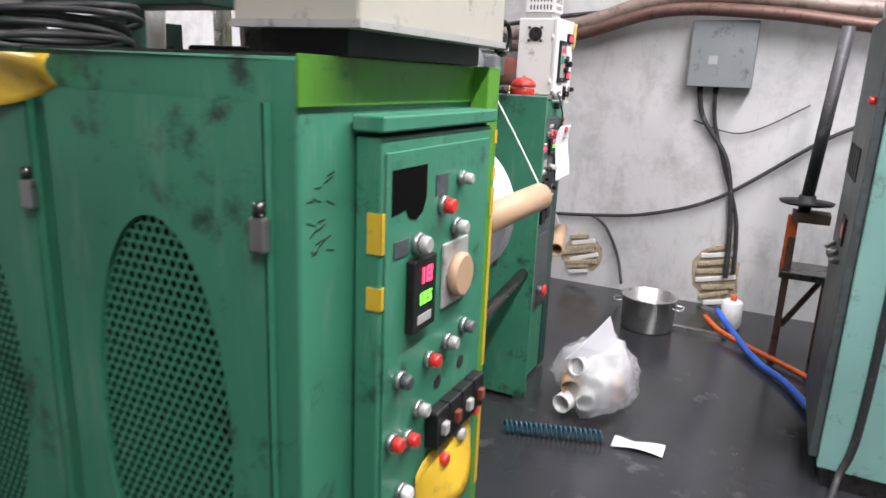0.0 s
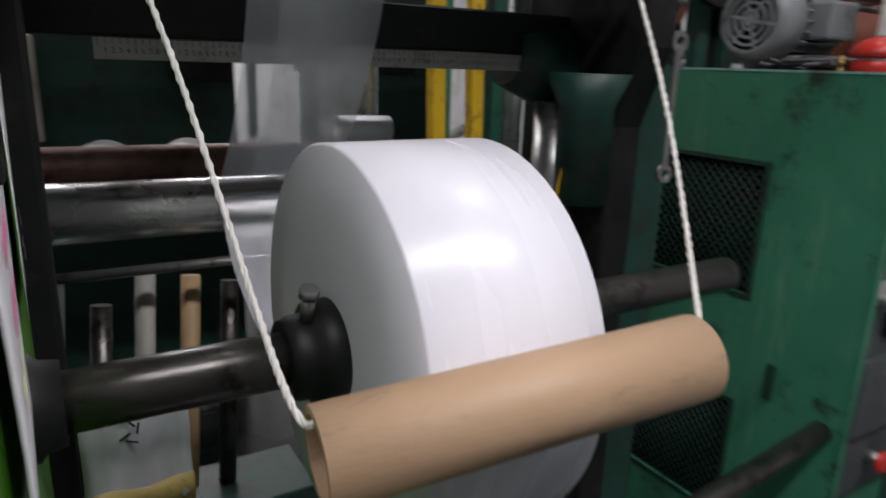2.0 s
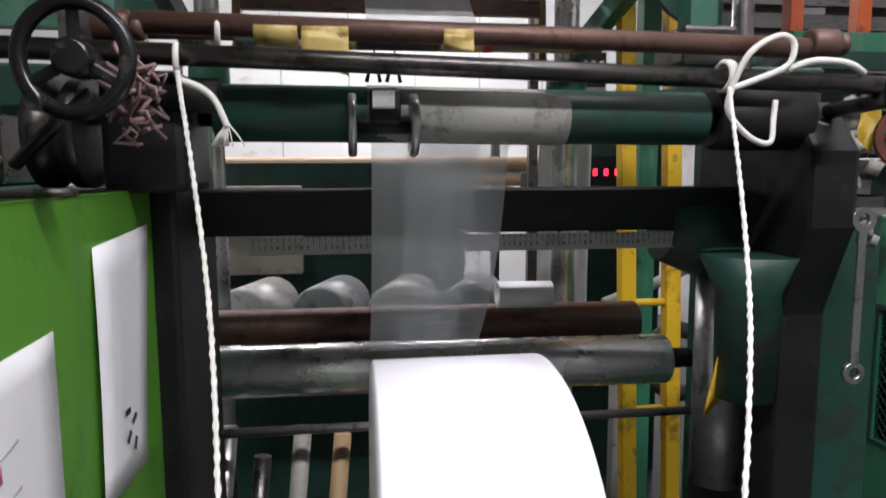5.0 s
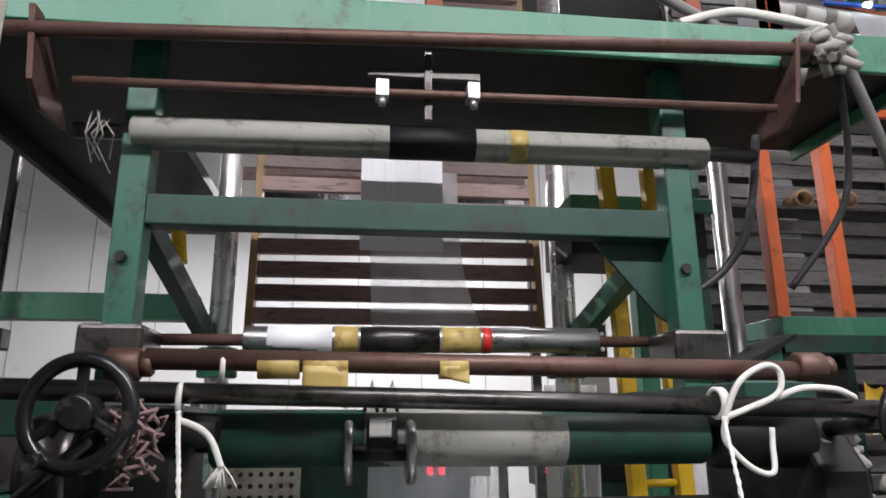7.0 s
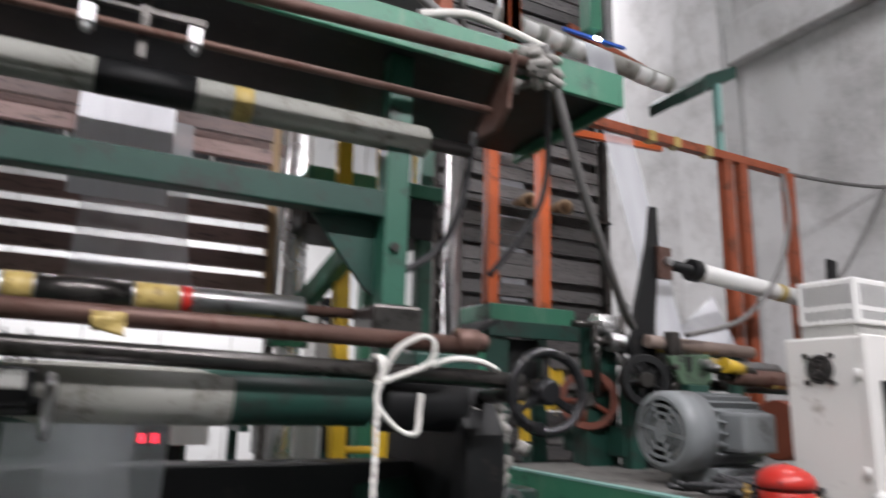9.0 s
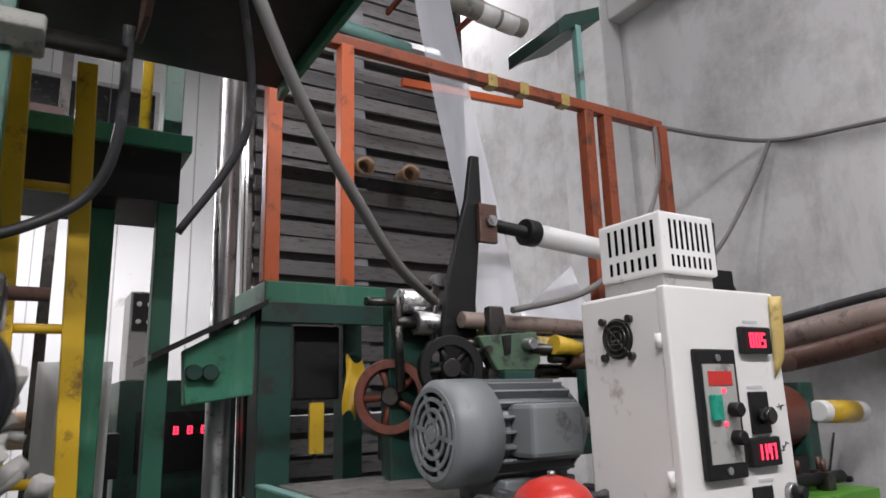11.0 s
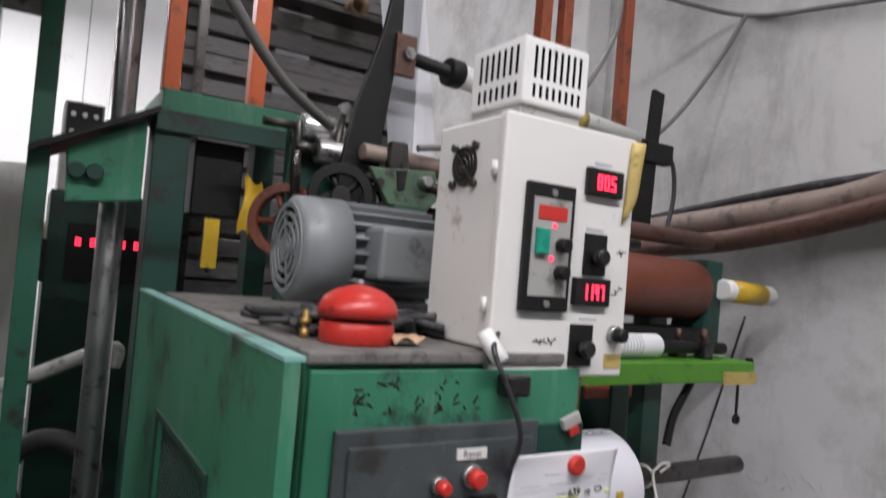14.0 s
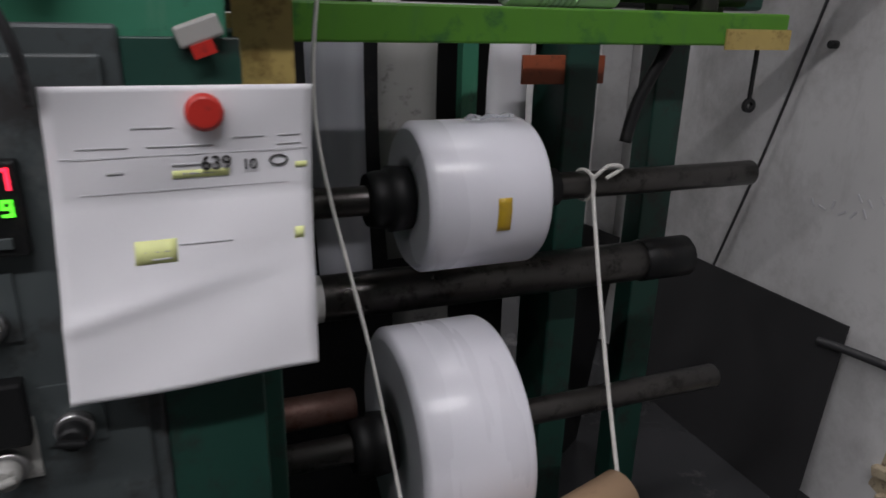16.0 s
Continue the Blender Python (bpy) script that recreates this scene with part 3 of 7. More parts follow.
for v0, cl in ((0.30, "pink"), (0.44, "pink"), (0.60, "hilite")):
    part("marker_line", Shape().sheet(lambda u, v: tuple(Vector(JOB(0.30 + 0.24 * u, v0 + 0.05 * v - 0.03 * u)) + Vector((0.0012, 0, 0))), 3, 1), cl, pa, thick=0.0004)
for v0 in (0.27, 0.41, 0.57, 0.66, 0.70, 0.80):
    part("print_line", Shape().sheet(lambda u, v: tuple(Vector(JOB(0.36 + 0.3 * u, v0 + 0.008 * v - 0.03 * u)) + Vector((0.0012, 0, 0))), 3, 1), "greyink", pa, thick=0.0003)
pb = thing("note_strip", (-0.39, 0.55, 1.35), "narrow white note strip hanging on the cabinet side", "paper")
part("sheet", Shape().sheet(page((-0.406, 0.42, 1.61), (-0.406, 0.62, 1.62), (-0.404, 0.572, 1.303), (-0.402, 0.40, 1.315), 0.002), 4, 8), "paper", pb, thick=0.0006)
ink = Shape()
for k in range(4):
    ink.slab((-0.401, 0.49 + 0.022 * (k % 2), 1.40 - 0.016 * k), (0.001, 0.016, 0.007), rx=20 * k)
part("print_lines", ink, "ink", pb)

# wrench lying on the cabinet top
wr = thing("spanner", (-0.42, 0.25, 1.672), "black open-ended spanner lying on the cabinet top", "tool")
part("handle", Shape().box(-0.56, -0.40, 0.30, 0.318, 1.669, 1.676), "darksteel", wr, bev=0.002)
part("jaw", Shape().pipe((-0.395, 0.309, 1.669), (-0.395, 0.309, 1.677), 0.018, 0.009, 16), "darksteel", wr)


# winding shaft with the big roll
AX, AZ = 0.39, 1.229


def roll_a():
    t = thing("winding_shaft", (0.05, AX, AZ), "oily steel winding shaft with black clamping collars", "shaft")
    part("shaft", Shape().rod((-0.40, AX, AZ), (0.61, AX, AZ), 0.029, chamfer=0.004), "darksteel", t)
    part("sleeve", Shape().rod((-0.385, AX, AZ), (-0.16, AX, AZ), 0.032, chamfer=0.002), "darksteel", t)
    part("bearing_flange", Shape().lathe((-0.43, AX, AZ), (-0.37, AX, AZ), [(0, 0.001), (0, 0.05), (0.4, 0.053), (0.5, 0.045), (0.8, 0.042), (0.8, 0.001)]), "black", t)
    c = part("collar", Shape().lathe((-0.165, AX, AZ), (-0.1, AX, AZ), [(0, 0.001), (0, 0.045), (0.2, 0.05), (0.45, 0.05), (0.5, 0.062), (0.9, 0.064), (1, 0.058), (1, 0.001)]), "black", t, "black clamping collar")
    part("collar_bolt", Shape().rod((-0.14, AX - 0.012, AZ + 0.045), (-0.14, AX - 0.024, AZ + 0.083), 0.008).rod((-0.14, AX - 0.022, AZ + 0.078), (-0.14, AX - 0.026, AZ + 0.09), 0.0115, n=6), "steel", c)
    part("collar_bolt", Shape().rod((-0.135, AX - 0.045, AZ - 0.05), (-0.135, AX - 0.06, AZ - 0.075), 0.007), "steel", c)
    r = thing("film_roll", (0.05, AX, AZ), "large white roll of plastic film wound on the shaft", "film roll")
    part("film", Shape().lathe((-0.106, AX, AZ), (0.102, AX, AZ), [(0, 0.046), (0, 0.10), (-0.004, 0.16), (0.0, 0.238), (0.015, 0.242), (0.985, 0.242), (1, 0.238), (1.0, 0.046), (0, 0.046)], 96), "filmroll", r)
    part("core", Shape().pipe((-0.10, AX, AZ), (0.102, AX, AZ), 0.046, 0.033), "card", r)
    part("loose_flap", Shape().sheet(lambda u, v: (0.02 + 0.10 * u, AX - 0.02 - 0.06 * v + 0.01 * math.sin(4 * u), AZ - 0.248 - 0.045 * v - 0.008 * math.sin(6 * u)), 8, 4), "filmwhite", r, "loose crumpled film end", thick=0.001)


roll_a()


def hung_tube(p, q, r, tops, label):
    t = thing("cardboard_tube", ((p[0] + q[0]) / 2, p[1], p[2]), label, "tube", "hanging core tubes")
    part("tube", Shape().pipe(p, q, r, r - 0.008, 40), "card", t)
    return t


hung_tube((-0.220, 0.132, 1.264), (0.150, 0.088, 1.291), 0.042, None, "brown cardboard core tube hanging on white ropes")


def twisted(pts, r, name, label):
    """A laid rope of three strands."""
    line = spline(pts, 24)
    s = Shape()
    le = 0
    frames = []
    for i, p in enumerate(line):
        d = (line[min(i + 1, len(line) - 1)] - line[max(0, i - 1)]).normalized()
        a = d.orthogonal().normalized()
        le += (p - line[i - 1]).length if i else 0
        frames.append((p, a, d.cross(a), le))
    for k in range(3):
        s.tube([p + (a * math.cos(w) + b * math.sin(w)) * r * 0.5 for p, a, b, l in frames for w in (l / (r * 9) * 2 * math.pi + k * 2.094,)], r * 0.58, 6)
    return single(name, s, "rope", label, "rope", "white ropes")


twisted([(-0.328, 0.505, 1.81), (-0.270, 0.338, 1.56), (-0.235, 0.165, 1.318), (-0.218, 0.131, 1.295)], 0.0034, "rope", "white twisted rope tied to the bar, holding the tube")
twisted([(0.378, 0.505, 1.80), (0.286, 0.292, 1.55), (0.170, 0.108, 1.336), (0.147, 0.086, 1.306)], 0.0034, "rope", "white twisted rope tied to the bar, holding the tube")
# knots and loops on the lower bar
k = thing("rope_knot", (0.38, 0.51, 1.83), "white rope bow knot round the black bar", "rope")
part("wrap", Shape().ring((0.371, 0.53, 1.819), (1, 0.1, 0), 0.0185, 0.004, 20, 6).ring((0.378, 0.53, 1.819), (1, 0, 0), 0.0185, 0.004, 20, 6), "rope", k)
part("bow", Shape().tube(spline([(0.371, 0.51, 1.80), (0.39, 0.50, 1.845), (0.43, 0.50, 1.868), (0.452, 0.50, 1.86), (0.445, 0.50, 1.83), (0.40, 0.505, 1.81), (0.372, 0.508, 1.80)]), 0.0045, 6), "rope", k)
part("loop", Shape().tube(spline([(0.372, 0.508, 1.80), (0.365, 0.505, 1.77), (0.395, 0.50, 1.735), (0.425, 0.50, 1.728), (0.435, 0.51, 1.76), (0.44, 0.515, 1.785)]), 0.004, 6), "rope", k)
part("tail", Shape().tube(spline([(0.45, 0.51, 1.825), (0.49, 0.51, 1.838), (0.54, 0.51, 1.836), (0.575, 0.52, 1.825)]), 0.005, 6), "rope", k)
k.location.x += 0.012
k = thing("rope_knot", (-0.33, 0.51, 1.82), "white rope knot with frayed end on the bar", "rope")
part("wrap", Shape().ring((-0.333, 0.53, 1.826), (1, 0.1, 0), 0.0185, 0.004, 20, 6), "rope", k)
part("tail", Shape().tube(spline([(-0.325, 0.505, 1.80), (-0.30, 0.50, 1.79), (-0.285, 0.50, 1.775), (-0.272, 0.50, 1.745)]), 0.0045, 6), "rope", k)
fr = Shape()
random.seed(8)
for i in range(16):
    a = random.uniform(-1, 1)
    fr.tube([(-0.272, 0.50, 1.75), (-0.272 + 0.012 * a, 0.50, 1.735), (-0.272 + 0.02 * a, 0.50 + 0.006 * random.uniform(-1, 1), 1.722)], 0.0012, 4)
part("frayed_end", fr, "rope", k)

# bars and rollers of the winder head
b = thing("guide_bar", (0, 0.53, 1.82), "long black and bare steel guide bar", "bar", "winder bars")
part("bar", Shape().rod((-0.62, 0.53, 1.841), (0.64, 0.53, 1.809), 0.0135), "darksteel", b)
b = thing("guide_bar", (0, 0.57, 1.87), "rusty brown bar patched with yellow tape", "bar", "winder bars")
part("bar", Shape().rod((-0.39, 0.57, 1.880), (0.54, 0.57, 1.866), 0.0145), "rust", b)
for x0, x1, fl in ((-0.245, -0.19, 0.0), (-0.185, -0.125, 0.045), (0.0, 0.04, 0.012)):
    part("tape_wrap", Shape().rod((x0, 0.57, 1.8695), (x1, 0.57, 1.8695), 0.0165, n=14), "oldtape", b, "crumpled old yellow tape")
    if fl:
        part("tape_flap", Shape().sheet(lambda u, v: (x0 + (x1 - x0) * u, 0.553 - 0.003 * math.sin(5 * u + 3 * v), 1.87 - (0.012 + fl) * v * (0.6 + 0.4 * u)), 6, 4), "oldtape", b, thick=0.001)
part("tie", Shape().ring((-0.292, 0.57, 1.868), (1, 0.2, 0), 0.016, 0.004, 16, 6), "rope", b)
for x in (0.545, -0.43):
    e = part("end_bearing", Shape().rod((x - 0.01, 0.57, 1.872), (x + 0.035, 0.57, 1.872), 0.022, chamfer=0.004).rod((x + 0.035, 0.57, 1.872), (x + 0.05, 0.57, 1.872), 0.016, chamfer=0.003), "rust", b)
r = thing("nip_roller", (0, 0.66, 1.773), "dark green rubber nip roller with a worn grey middle", "roller")
part("rubber", Shape().rod((-0.315, 0.665, 1.775), (0.425, 0.665, 1.771), 0.041, n=40, chamfer=0.004), "tealdark", r)
part("worn_band", Shape().rod((-0.10, 0.665, 1.775), (0.20, 0.665, 1.771), 0.0418, n=40), "greyrubber", r, "worn grey band on the roller")
part("shaft", Shape().rod((-0.50, 0.665, 1.776), (0.62, 0.665, 1.77), 0.02), "darksteel", r)
sl = thing("edge_slitter", (-0.075, 0.6, 1.78), "black slitter clamp with two bright discs", "slitter")
part("clamp", Shape().box(-0.098, -0.055, 0.588, 0.625, 1.755, 1.805), "black", sl, bev=0.006)
part("label", Shape().box(-0.094, -0.064, 0.5855, 0.588, 1.776, 1.80), "greyplastic", sl)
for x in (-0.122, -0.036):
    part("disc", Shape().rod((x - 0.006, 0.612, 1.755), (x + 0.006, 0.612, 1.755), 0.044, n=36, chamfer=0.003), "steel", sl)
part("axle", Shape().rod((-0.125, 0.612, 1.755), (-0.034, 0.612, 1.755), 0.012), "black", sl)
for x in (-0.092, -0.065):
    part("clip", Shape().tube([(x - 0.01, 0.575, 1.81), (x, 0.56, 1.85), (x + 0.008, 0.575, 1.81)], 0.003, 6), "black", sl)


def hand_wheel(x, y, z, r, label):
    t = thing("hand_wheel", (x, y, z), label, "hand wheel", "hand wheels")
    part("rim", Shape().ring((x, y, z), (0.12, 1, 0), r, 0.0085, 48, 12), "blackgloss", t)
    part("hub", Shape().rod((x, y - 0.012, z), (x, y + 0.03, z), 0.02, chamfer=0.004), "blackgloss", t)
    for k in range(3):
        w = math.radians(90 + 120 * k)
        part("spoke", Shape().slab((x + 0.5 * r * math.cos(w), y + 0.004, z + 0.5 * r * math.sin(w)), (r - 0.01, 0.007, 0.013), ry=-math.degrees(w)), "blackgloss", t, bev=0.003)
    part("grip", Shape().rod((x - r * 0.55, y - 0.008, z - r * 0.86), (x - r * 0.55, y - 0.03, z - r * 0.86), 0.008), "blackgloss", t)
    part("spindle", Shape().rod((x, y + 0.03, z), (x, y + 0.2, z - 0.01), 0.012), "darksteel", t)


hand_wheel(-0.405, 0.40, 1.808, 0.056, "black bakelite three-spoke hand wheel, dusty")
hand_wheel(0.628, 0.44, 1.792, 0.06, "black bakelite three-spoke hand wheel, dusty")
bp = thing("bearing_block", (-0.42, 0.6, 1.67), "oily black bearing block with belt pulley", "bearing")
part("block", Shape().box(-0.44, -0.335, 0.56, 0.72, 1.664, 1.82), "black", bp, bev=0.012)
part("pulley", Shape().lathe((-0.52, 0.60, 1.74), (-0.46, 0.60, 1.74), [(0, 0.001), (0, 0.07), (0.3, 0.07), (0.5, 0.055), (0.7, 0.07), (1, 0.07), (1, 0.001)]), "darksteel", bp)
part("stub", Shape().rod((-0.36, 0.56, 1.79), (-0.29, 0.56, 1.787), 0.022), "black", bp)
part("lever", Shape().tube(spline([(-0.50, 0.47, 1.70), (-0.45, 0.45, 1.74), (-0.41, 0.46, 1.78)]), 0.008), "darksteel", bp)
rg = Shape()
random.seed(2)
for i in range(60):
    p = Vector((-0.372, 0.47, 1.79)) + Vector((random.uniform(-.022, .022), random.uniform(-.02, .03), random.uniform(-.05, .03)))
    rg.tube([p, p + Vector((random.uniform(-.02, .02), random.uniform(-.02, .02), random.uniform(-.02, .02))), p + Vector((random.uniform(-.02, .02), 0.01, random.uniform(-.025, .01)))], 0.0024, 5)
single("wiping_rag", rg, "pinkrag", "dirty pink fibre rag stuffed at the bearing", "rag", kind="stuff")

# cross beam with the centimetre rule
cb = thing("cross_beam", (0.08, 0.84, 1.63), "dark oily cross beam with a worn centimetre rule below", "beam")
part("beam", Shape().box(-0.42, 0.60, 0.815, 0.90, 1.582, 1.660), "black", cb, bev=0.004)
ru = part("rule", Shape().box(-0.295, 0.50, 0.806, 0.812, 1.550, 1.580), "greyplastic", cb, "worn metal measuring rule", bev=0.001)
tick = Shape()
for i in range(76):
    tick.box(-0.2895 + 0.01 * i, -0.2885 + 0.01 * i, 0.8052, 0.806, 1.572 if i % 5 else 1.568, 1.580)
part("rule_marks", tick, "ink", ru)
for i in range(1, 76):
    if i % 10 == 0:
        continue
    fc = bpy.data.curves.new("rule_number", "FONT")
    fc.body, fc.size, fc.align_x = str(i % 10), 0.011, "CENTER"
    fc.materials.append(M["ink"])
    fo = new("rule_number", fc)
    fo.parent = ru
    fo.matrix_basis = pose(-0.289 + 0.01 * i, 0.8055, 1.559, 90, 0, 0)

# lower rollers
r = thing("chrome_roller", (0.07, 1.05, 1.3), "large polished chrome roller", "roller")
part("roller", Shape().rod((-0.44, 1.05, 1.280), (0.57, 1.05, 1.268), 0.055, n=48, chamfer=0.003), "chrome", r)
part("journal", Shape().rod((0.57, 1.05, 1.268), (0.63, 1.05, 1.268), 0.022), "black", r)
part("journal", Shape().rod((-0.5, 1.05, 1.28), (-0.44, 1.05, 1.28), 0.022), "black", r)
r = thing("lay_on_roller", (0.05, 1.17, 1.33), "pinkish worn rubber roller behind the chrome one", "roller")
part("roller", Shape().rod((-0.45, 1.17, 1.335), (0.55, 1.17, 1.327), 0.05, n=40, chamfer=0.003), "rust", r)
r = thing("spare_core", (0.24, 1.13, 1.40), "short white core tube lying on the roller", "tube")
part("tube", Shape().pipe((0.20, 1.12, 1.412), (0.325, 1.12, 1.41), 0.03, 0.025), "paper", r)
single("support_bar", Shape().rod((-0.42, 0.93, 1.195), (0.60, 0.93, 1.19), 0.009), "steel", "thin bare steel bar under the roller", "bar")
single("spreader_bar", Shape().rod((-0.36, 0.70, 0.55), (0.62, 0.72, 0.60), 0.022), "steel", "dull steel bar low in the winder", "bar")
single("lower_shaft", Shape().rod((0.02, 0.44, 0.60), (1.235, 0.50, 0.70), 0.028, chamfer=0.004), "darksteel", "lower oily winding shaft", "shaft")
sb = thing("silver_bag", (-0.2, 0.62, 1.1), "crumpled silver plastic sheet with a written code and brown tape", "bag")
part("sheet", Shape().sheet(lambda u, v: (-0.373 + 0.135 * u, 0.60 + 0.012 * math.sin(9 * u + 5 * v) + 0.006 * math.sin(23 * v), 1.14 - 0.36 * v + 0.006 * math.sin(8 * u)), 10, 14), "silverbag", sb, thick=0.001)
part("tape_band", Shape().sheet(lambda u, v: (-0.374 + 0.137 * u, 0.580 + 0.006 * math.sin(9 * u), 0.995 - 0.045 * v), 8, 2), "oldtape", sb, thick=0.001)
ink = Shape()
for k in range(5):
    ink.slab((-0.32 + 0.008 * (k % 3), 0.580, 1.10 - 0.009 * k), (0.016, 0.001, 0.003), ry=50 * k)
part("written_bars", ink, "ink", sb)
tb = thing("toolbox_bundle", (-0.3, 0.95, 0.9), "row of stored rods and springs under the rollers", "rods")
for i, (x, y, z, m) in enumerate(((-0.33, .93, .95, "darksteel"), (-0.25, .95, 1.0, "greyrubber"), (-0.17, .95, .98, "palewood"), (-0.40, .97, 1.0, "steel"), (-0.09, .98, .95, "darksteel"))):
    part("rod", Shape().rod((x - 0.02, y, z - 0.25), (x + 0.02, y + 0.06, z + 0.17), 0.018, n=14), m, tb)
part("tray", Shape().box(-0.46, 0.05, 0.88, 1.06, 0.66, 0.70), "tealdark", tb, bev=0.004)
part("tray_leg", Shape().box(-0.44, -0.40, 0.95, 0.99, 0, 0.66), "tealdark", tb)
part("tray_leg", Shape().box(0.0, 0.04, 0.95, 0.99, 0, 0.66), "tealdark", tb)

# right frame of the winder
fa = thing("winder_frame", (0.6, 0.8, 0), "dark green cast winder side frame, oily", "machine frame")
part("column", Shape().prism([(0.62, 0.0), (0.95, 0.0), (0.95, 1.80), (0.66, 1.80), (0.60, 1.72), (0.60, 1.60), (0.66, 1.45), (0.66, 0.3)], "x", 0.58, 0.66), "black", fa, bev=0.01)
# the darker green puts the plate's shade into its colour
part("side_plate", Shape().box(0.69, 0.80, 0.71, 0.95, 0.0, 1.615), "tealdark", fa, bev=0.006)
part("bearing_cap", Shape().rod((0.44, 0.665, 1.772), (0.60, 0.665, 1.772), 0.05, chamfer=0.008), "black", fa)
part("cone", Shape().lathe((0.545, 0.70, 1.55), (0.545, 0.70, 1.30), [(0, 0.001), (0, 0.085), (0.25, 0.055), (1, 0.05), (1, 0.001)]), "tealdark", fa)
part("cone_base", Shape().rod((0.56, 0.80, 1.49), (0.56, 0.80, 1.1), 0.05), "steel", fa)
part("foot", Shape().rod((0.46, 0.86, 1.58), (0.58, 0.86, 1.56), 0.06, 0.09), "tealdark", fa)
part("left_stay", Shape().box(-0.44, -0.375, 0.66, 0.95, 0.0, 1.70), "black", fa, bev=0.008)
ws = thing("ring_spanner", (0.665, 0.60, 1.48), "bare steel combination spanner hanging on the frame", "tool")
part("handle", Shape().box(0.665, 0.679, 0.601, 0.607, 1.375, 1.60), "steel", ws, bev=0.002)
part("jaw", Shape().pipe((0.672, 0.60, 1.612), (0.672, 0.609, 1.612), 0.02, 0.011, 20), "steel", ws)
part("ring", Shape().pipe((0.672, 0.60, 1.365), (0.672, 0.609, 1.365), 0.018, 0.010, 20), "steel", ws)
single("yellow_flag", Shape().sheet(lambda u, v: (0.505 + 0.05 * u - 0.035 * v, 0.70 + 0.02 * u, 1.425 - 0.16 * v + 0.03 * u), 4, 5), "tape", "folded yellow tape flag on the frame", "tape", thick=0.001)
rg = Shape()
for i in range(30):
    p = Vector((0.66, 0.66, 1.70)) + Vector((random.uniform(-.05, .06), random.uniform(-.03, .03), random.uniform(-.12, .10)))
    rg.tube([p, p + Vector((random.uniform(-.03, .03), random.uniform(-.02, .02), random.uniform(-.03, .03)))], 0.012, 5)
single("wiping_rag", rg, "greyrag", "oily grey rag wrapped round the frame head", "rag", kind="stuff")

# film running down through the winder
W0, W1 = -0.092, 0.126


def web(name, pts, w0, w1, m, label):
    line = spline(pts, 10)
    n = len(line) - 1
    return single(name, Shape().sheet(lambda u, v: (w0 + (w1 - w0) * u, line[round(v * n)].y, line[round(v * n)].z + 0.001 * math.sin(17 * u)), 8, n), m, label, "film")


web("film_web", [(0, 0.705, 1.755), (0, 0.76, 1.60), (0, 0.86, 1.45), (0, 0.985, 1.33)], W0, W1, "filmclear", "clear plastic film tube running down to the roller")
web("film_web", [(0, 0.70, 1.76), (0, 0.775, 1.60), (0, 0.87, 1.45), (0, 0.99, 1.33)], W0 + 0.055, W1 - 0.05, "filmclear", "gusset fold of the clear film")
web("film_web", [(0, 0.995, 1.30), (0, 0.90, 1.18), (0, 0.70, 1.10), (0, 0.53, 1.06)], W0, W1, "filmhaze", "hazy film running to the roll")


# ---- upper frame over machine A ----
uf = thing("upper_frame", (0, 1.0, 1.8), "teal green welded upper frame with cross beam and braces", "machine frame")
for x in (-0.572, 0.60):
    part("post", Shape().box(x - 0.03, x + 0.03, 0.985, 1.045, 1.80 if x > 0 else 1.664, 2.62), "tealmid", uf, bev=0.004)
    part("brace", Shape().prism([(1.04, 2.26), (1.04, 2.20), (1.76, 2.03), (1.76, 2.10)], "x", x - 0.02, x + 0.02), "teal" if x > 0 else "tealdark", uf, bev=0.003)
    if x > 0:
        part("gusset", Shape().prism([(x, 2.19), (x, 1.99), (x - 0.05 * (1 if x > 0 else -1), 2.02), (x - 0.19 * (1 if x > 0 else -1), 2.19)], "y", 1.041, 1.053), "tealdark", uf, bev=0.002)
    part("foot_block", Shape().box(x - 0.06, x + 0.06, 0.95, 1.09, 1.90, 1.98), "darksteel", uf, bev=0.01)
    part("bolt", Shape().rod((x - 0.005, 0.985, 2.115), (x - 0.005, 0.975, 2.115), 0.012, n=6), "darksteel", uf)
# platform's shadow on the beam is painted in with the darker green
part("cross_beam", Shape().box(-0.545, 0.575, 0.99, 1.04, 2.185, 2.25), "tealdark", uf, bev=0.004)
part("low_frame", Shape().box(0.53, 0.66, 0.70, 1.3, 1.80, 1.86), "tealdark", uf, bev=0.004)
part("low_frame", Shape().box(-0.66, -0.53, 0.66, 1.3, 1.78, 1.84), "tealdark", uf, bev=0.004)
part("rear_beam", Shape().box(-1.9, -0.6, 1.75, 1.81, 2.10, 2.18), "teal", uf)

pl = thing("walkway_platform", (0.1, 1.4, 2.6), "raised walkway platform with teal edge and black underside", "platform")
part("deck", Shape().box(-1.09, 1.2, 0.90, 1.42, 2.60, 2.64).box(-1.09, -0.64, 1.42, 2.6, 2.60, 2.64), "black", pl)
part("front_edge", Shape().box(-1.09, 1.2, 0.885, 0.90, 2.565, 2.66), "teal", pl, bev=0.003)
part("right_edge", Shape().box(1.2, 1.215, 0.885, 1.42, 2.565, 2.66), "teal", pl, bev=0.003)
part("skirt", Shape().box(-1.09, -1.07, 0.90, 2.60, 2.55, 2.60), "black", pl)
rr = thing("spreader_roller", (0.05, 1.0, 2.385), "worn grey rubber roller with a bare black middle", "roller")
part("rubber", Shape().rod((-0.585, 1.0, 2.385), (0.675, 1.0, 2.393), 0.037, n=40, chamfer=0.005), "greyrubber", rr)
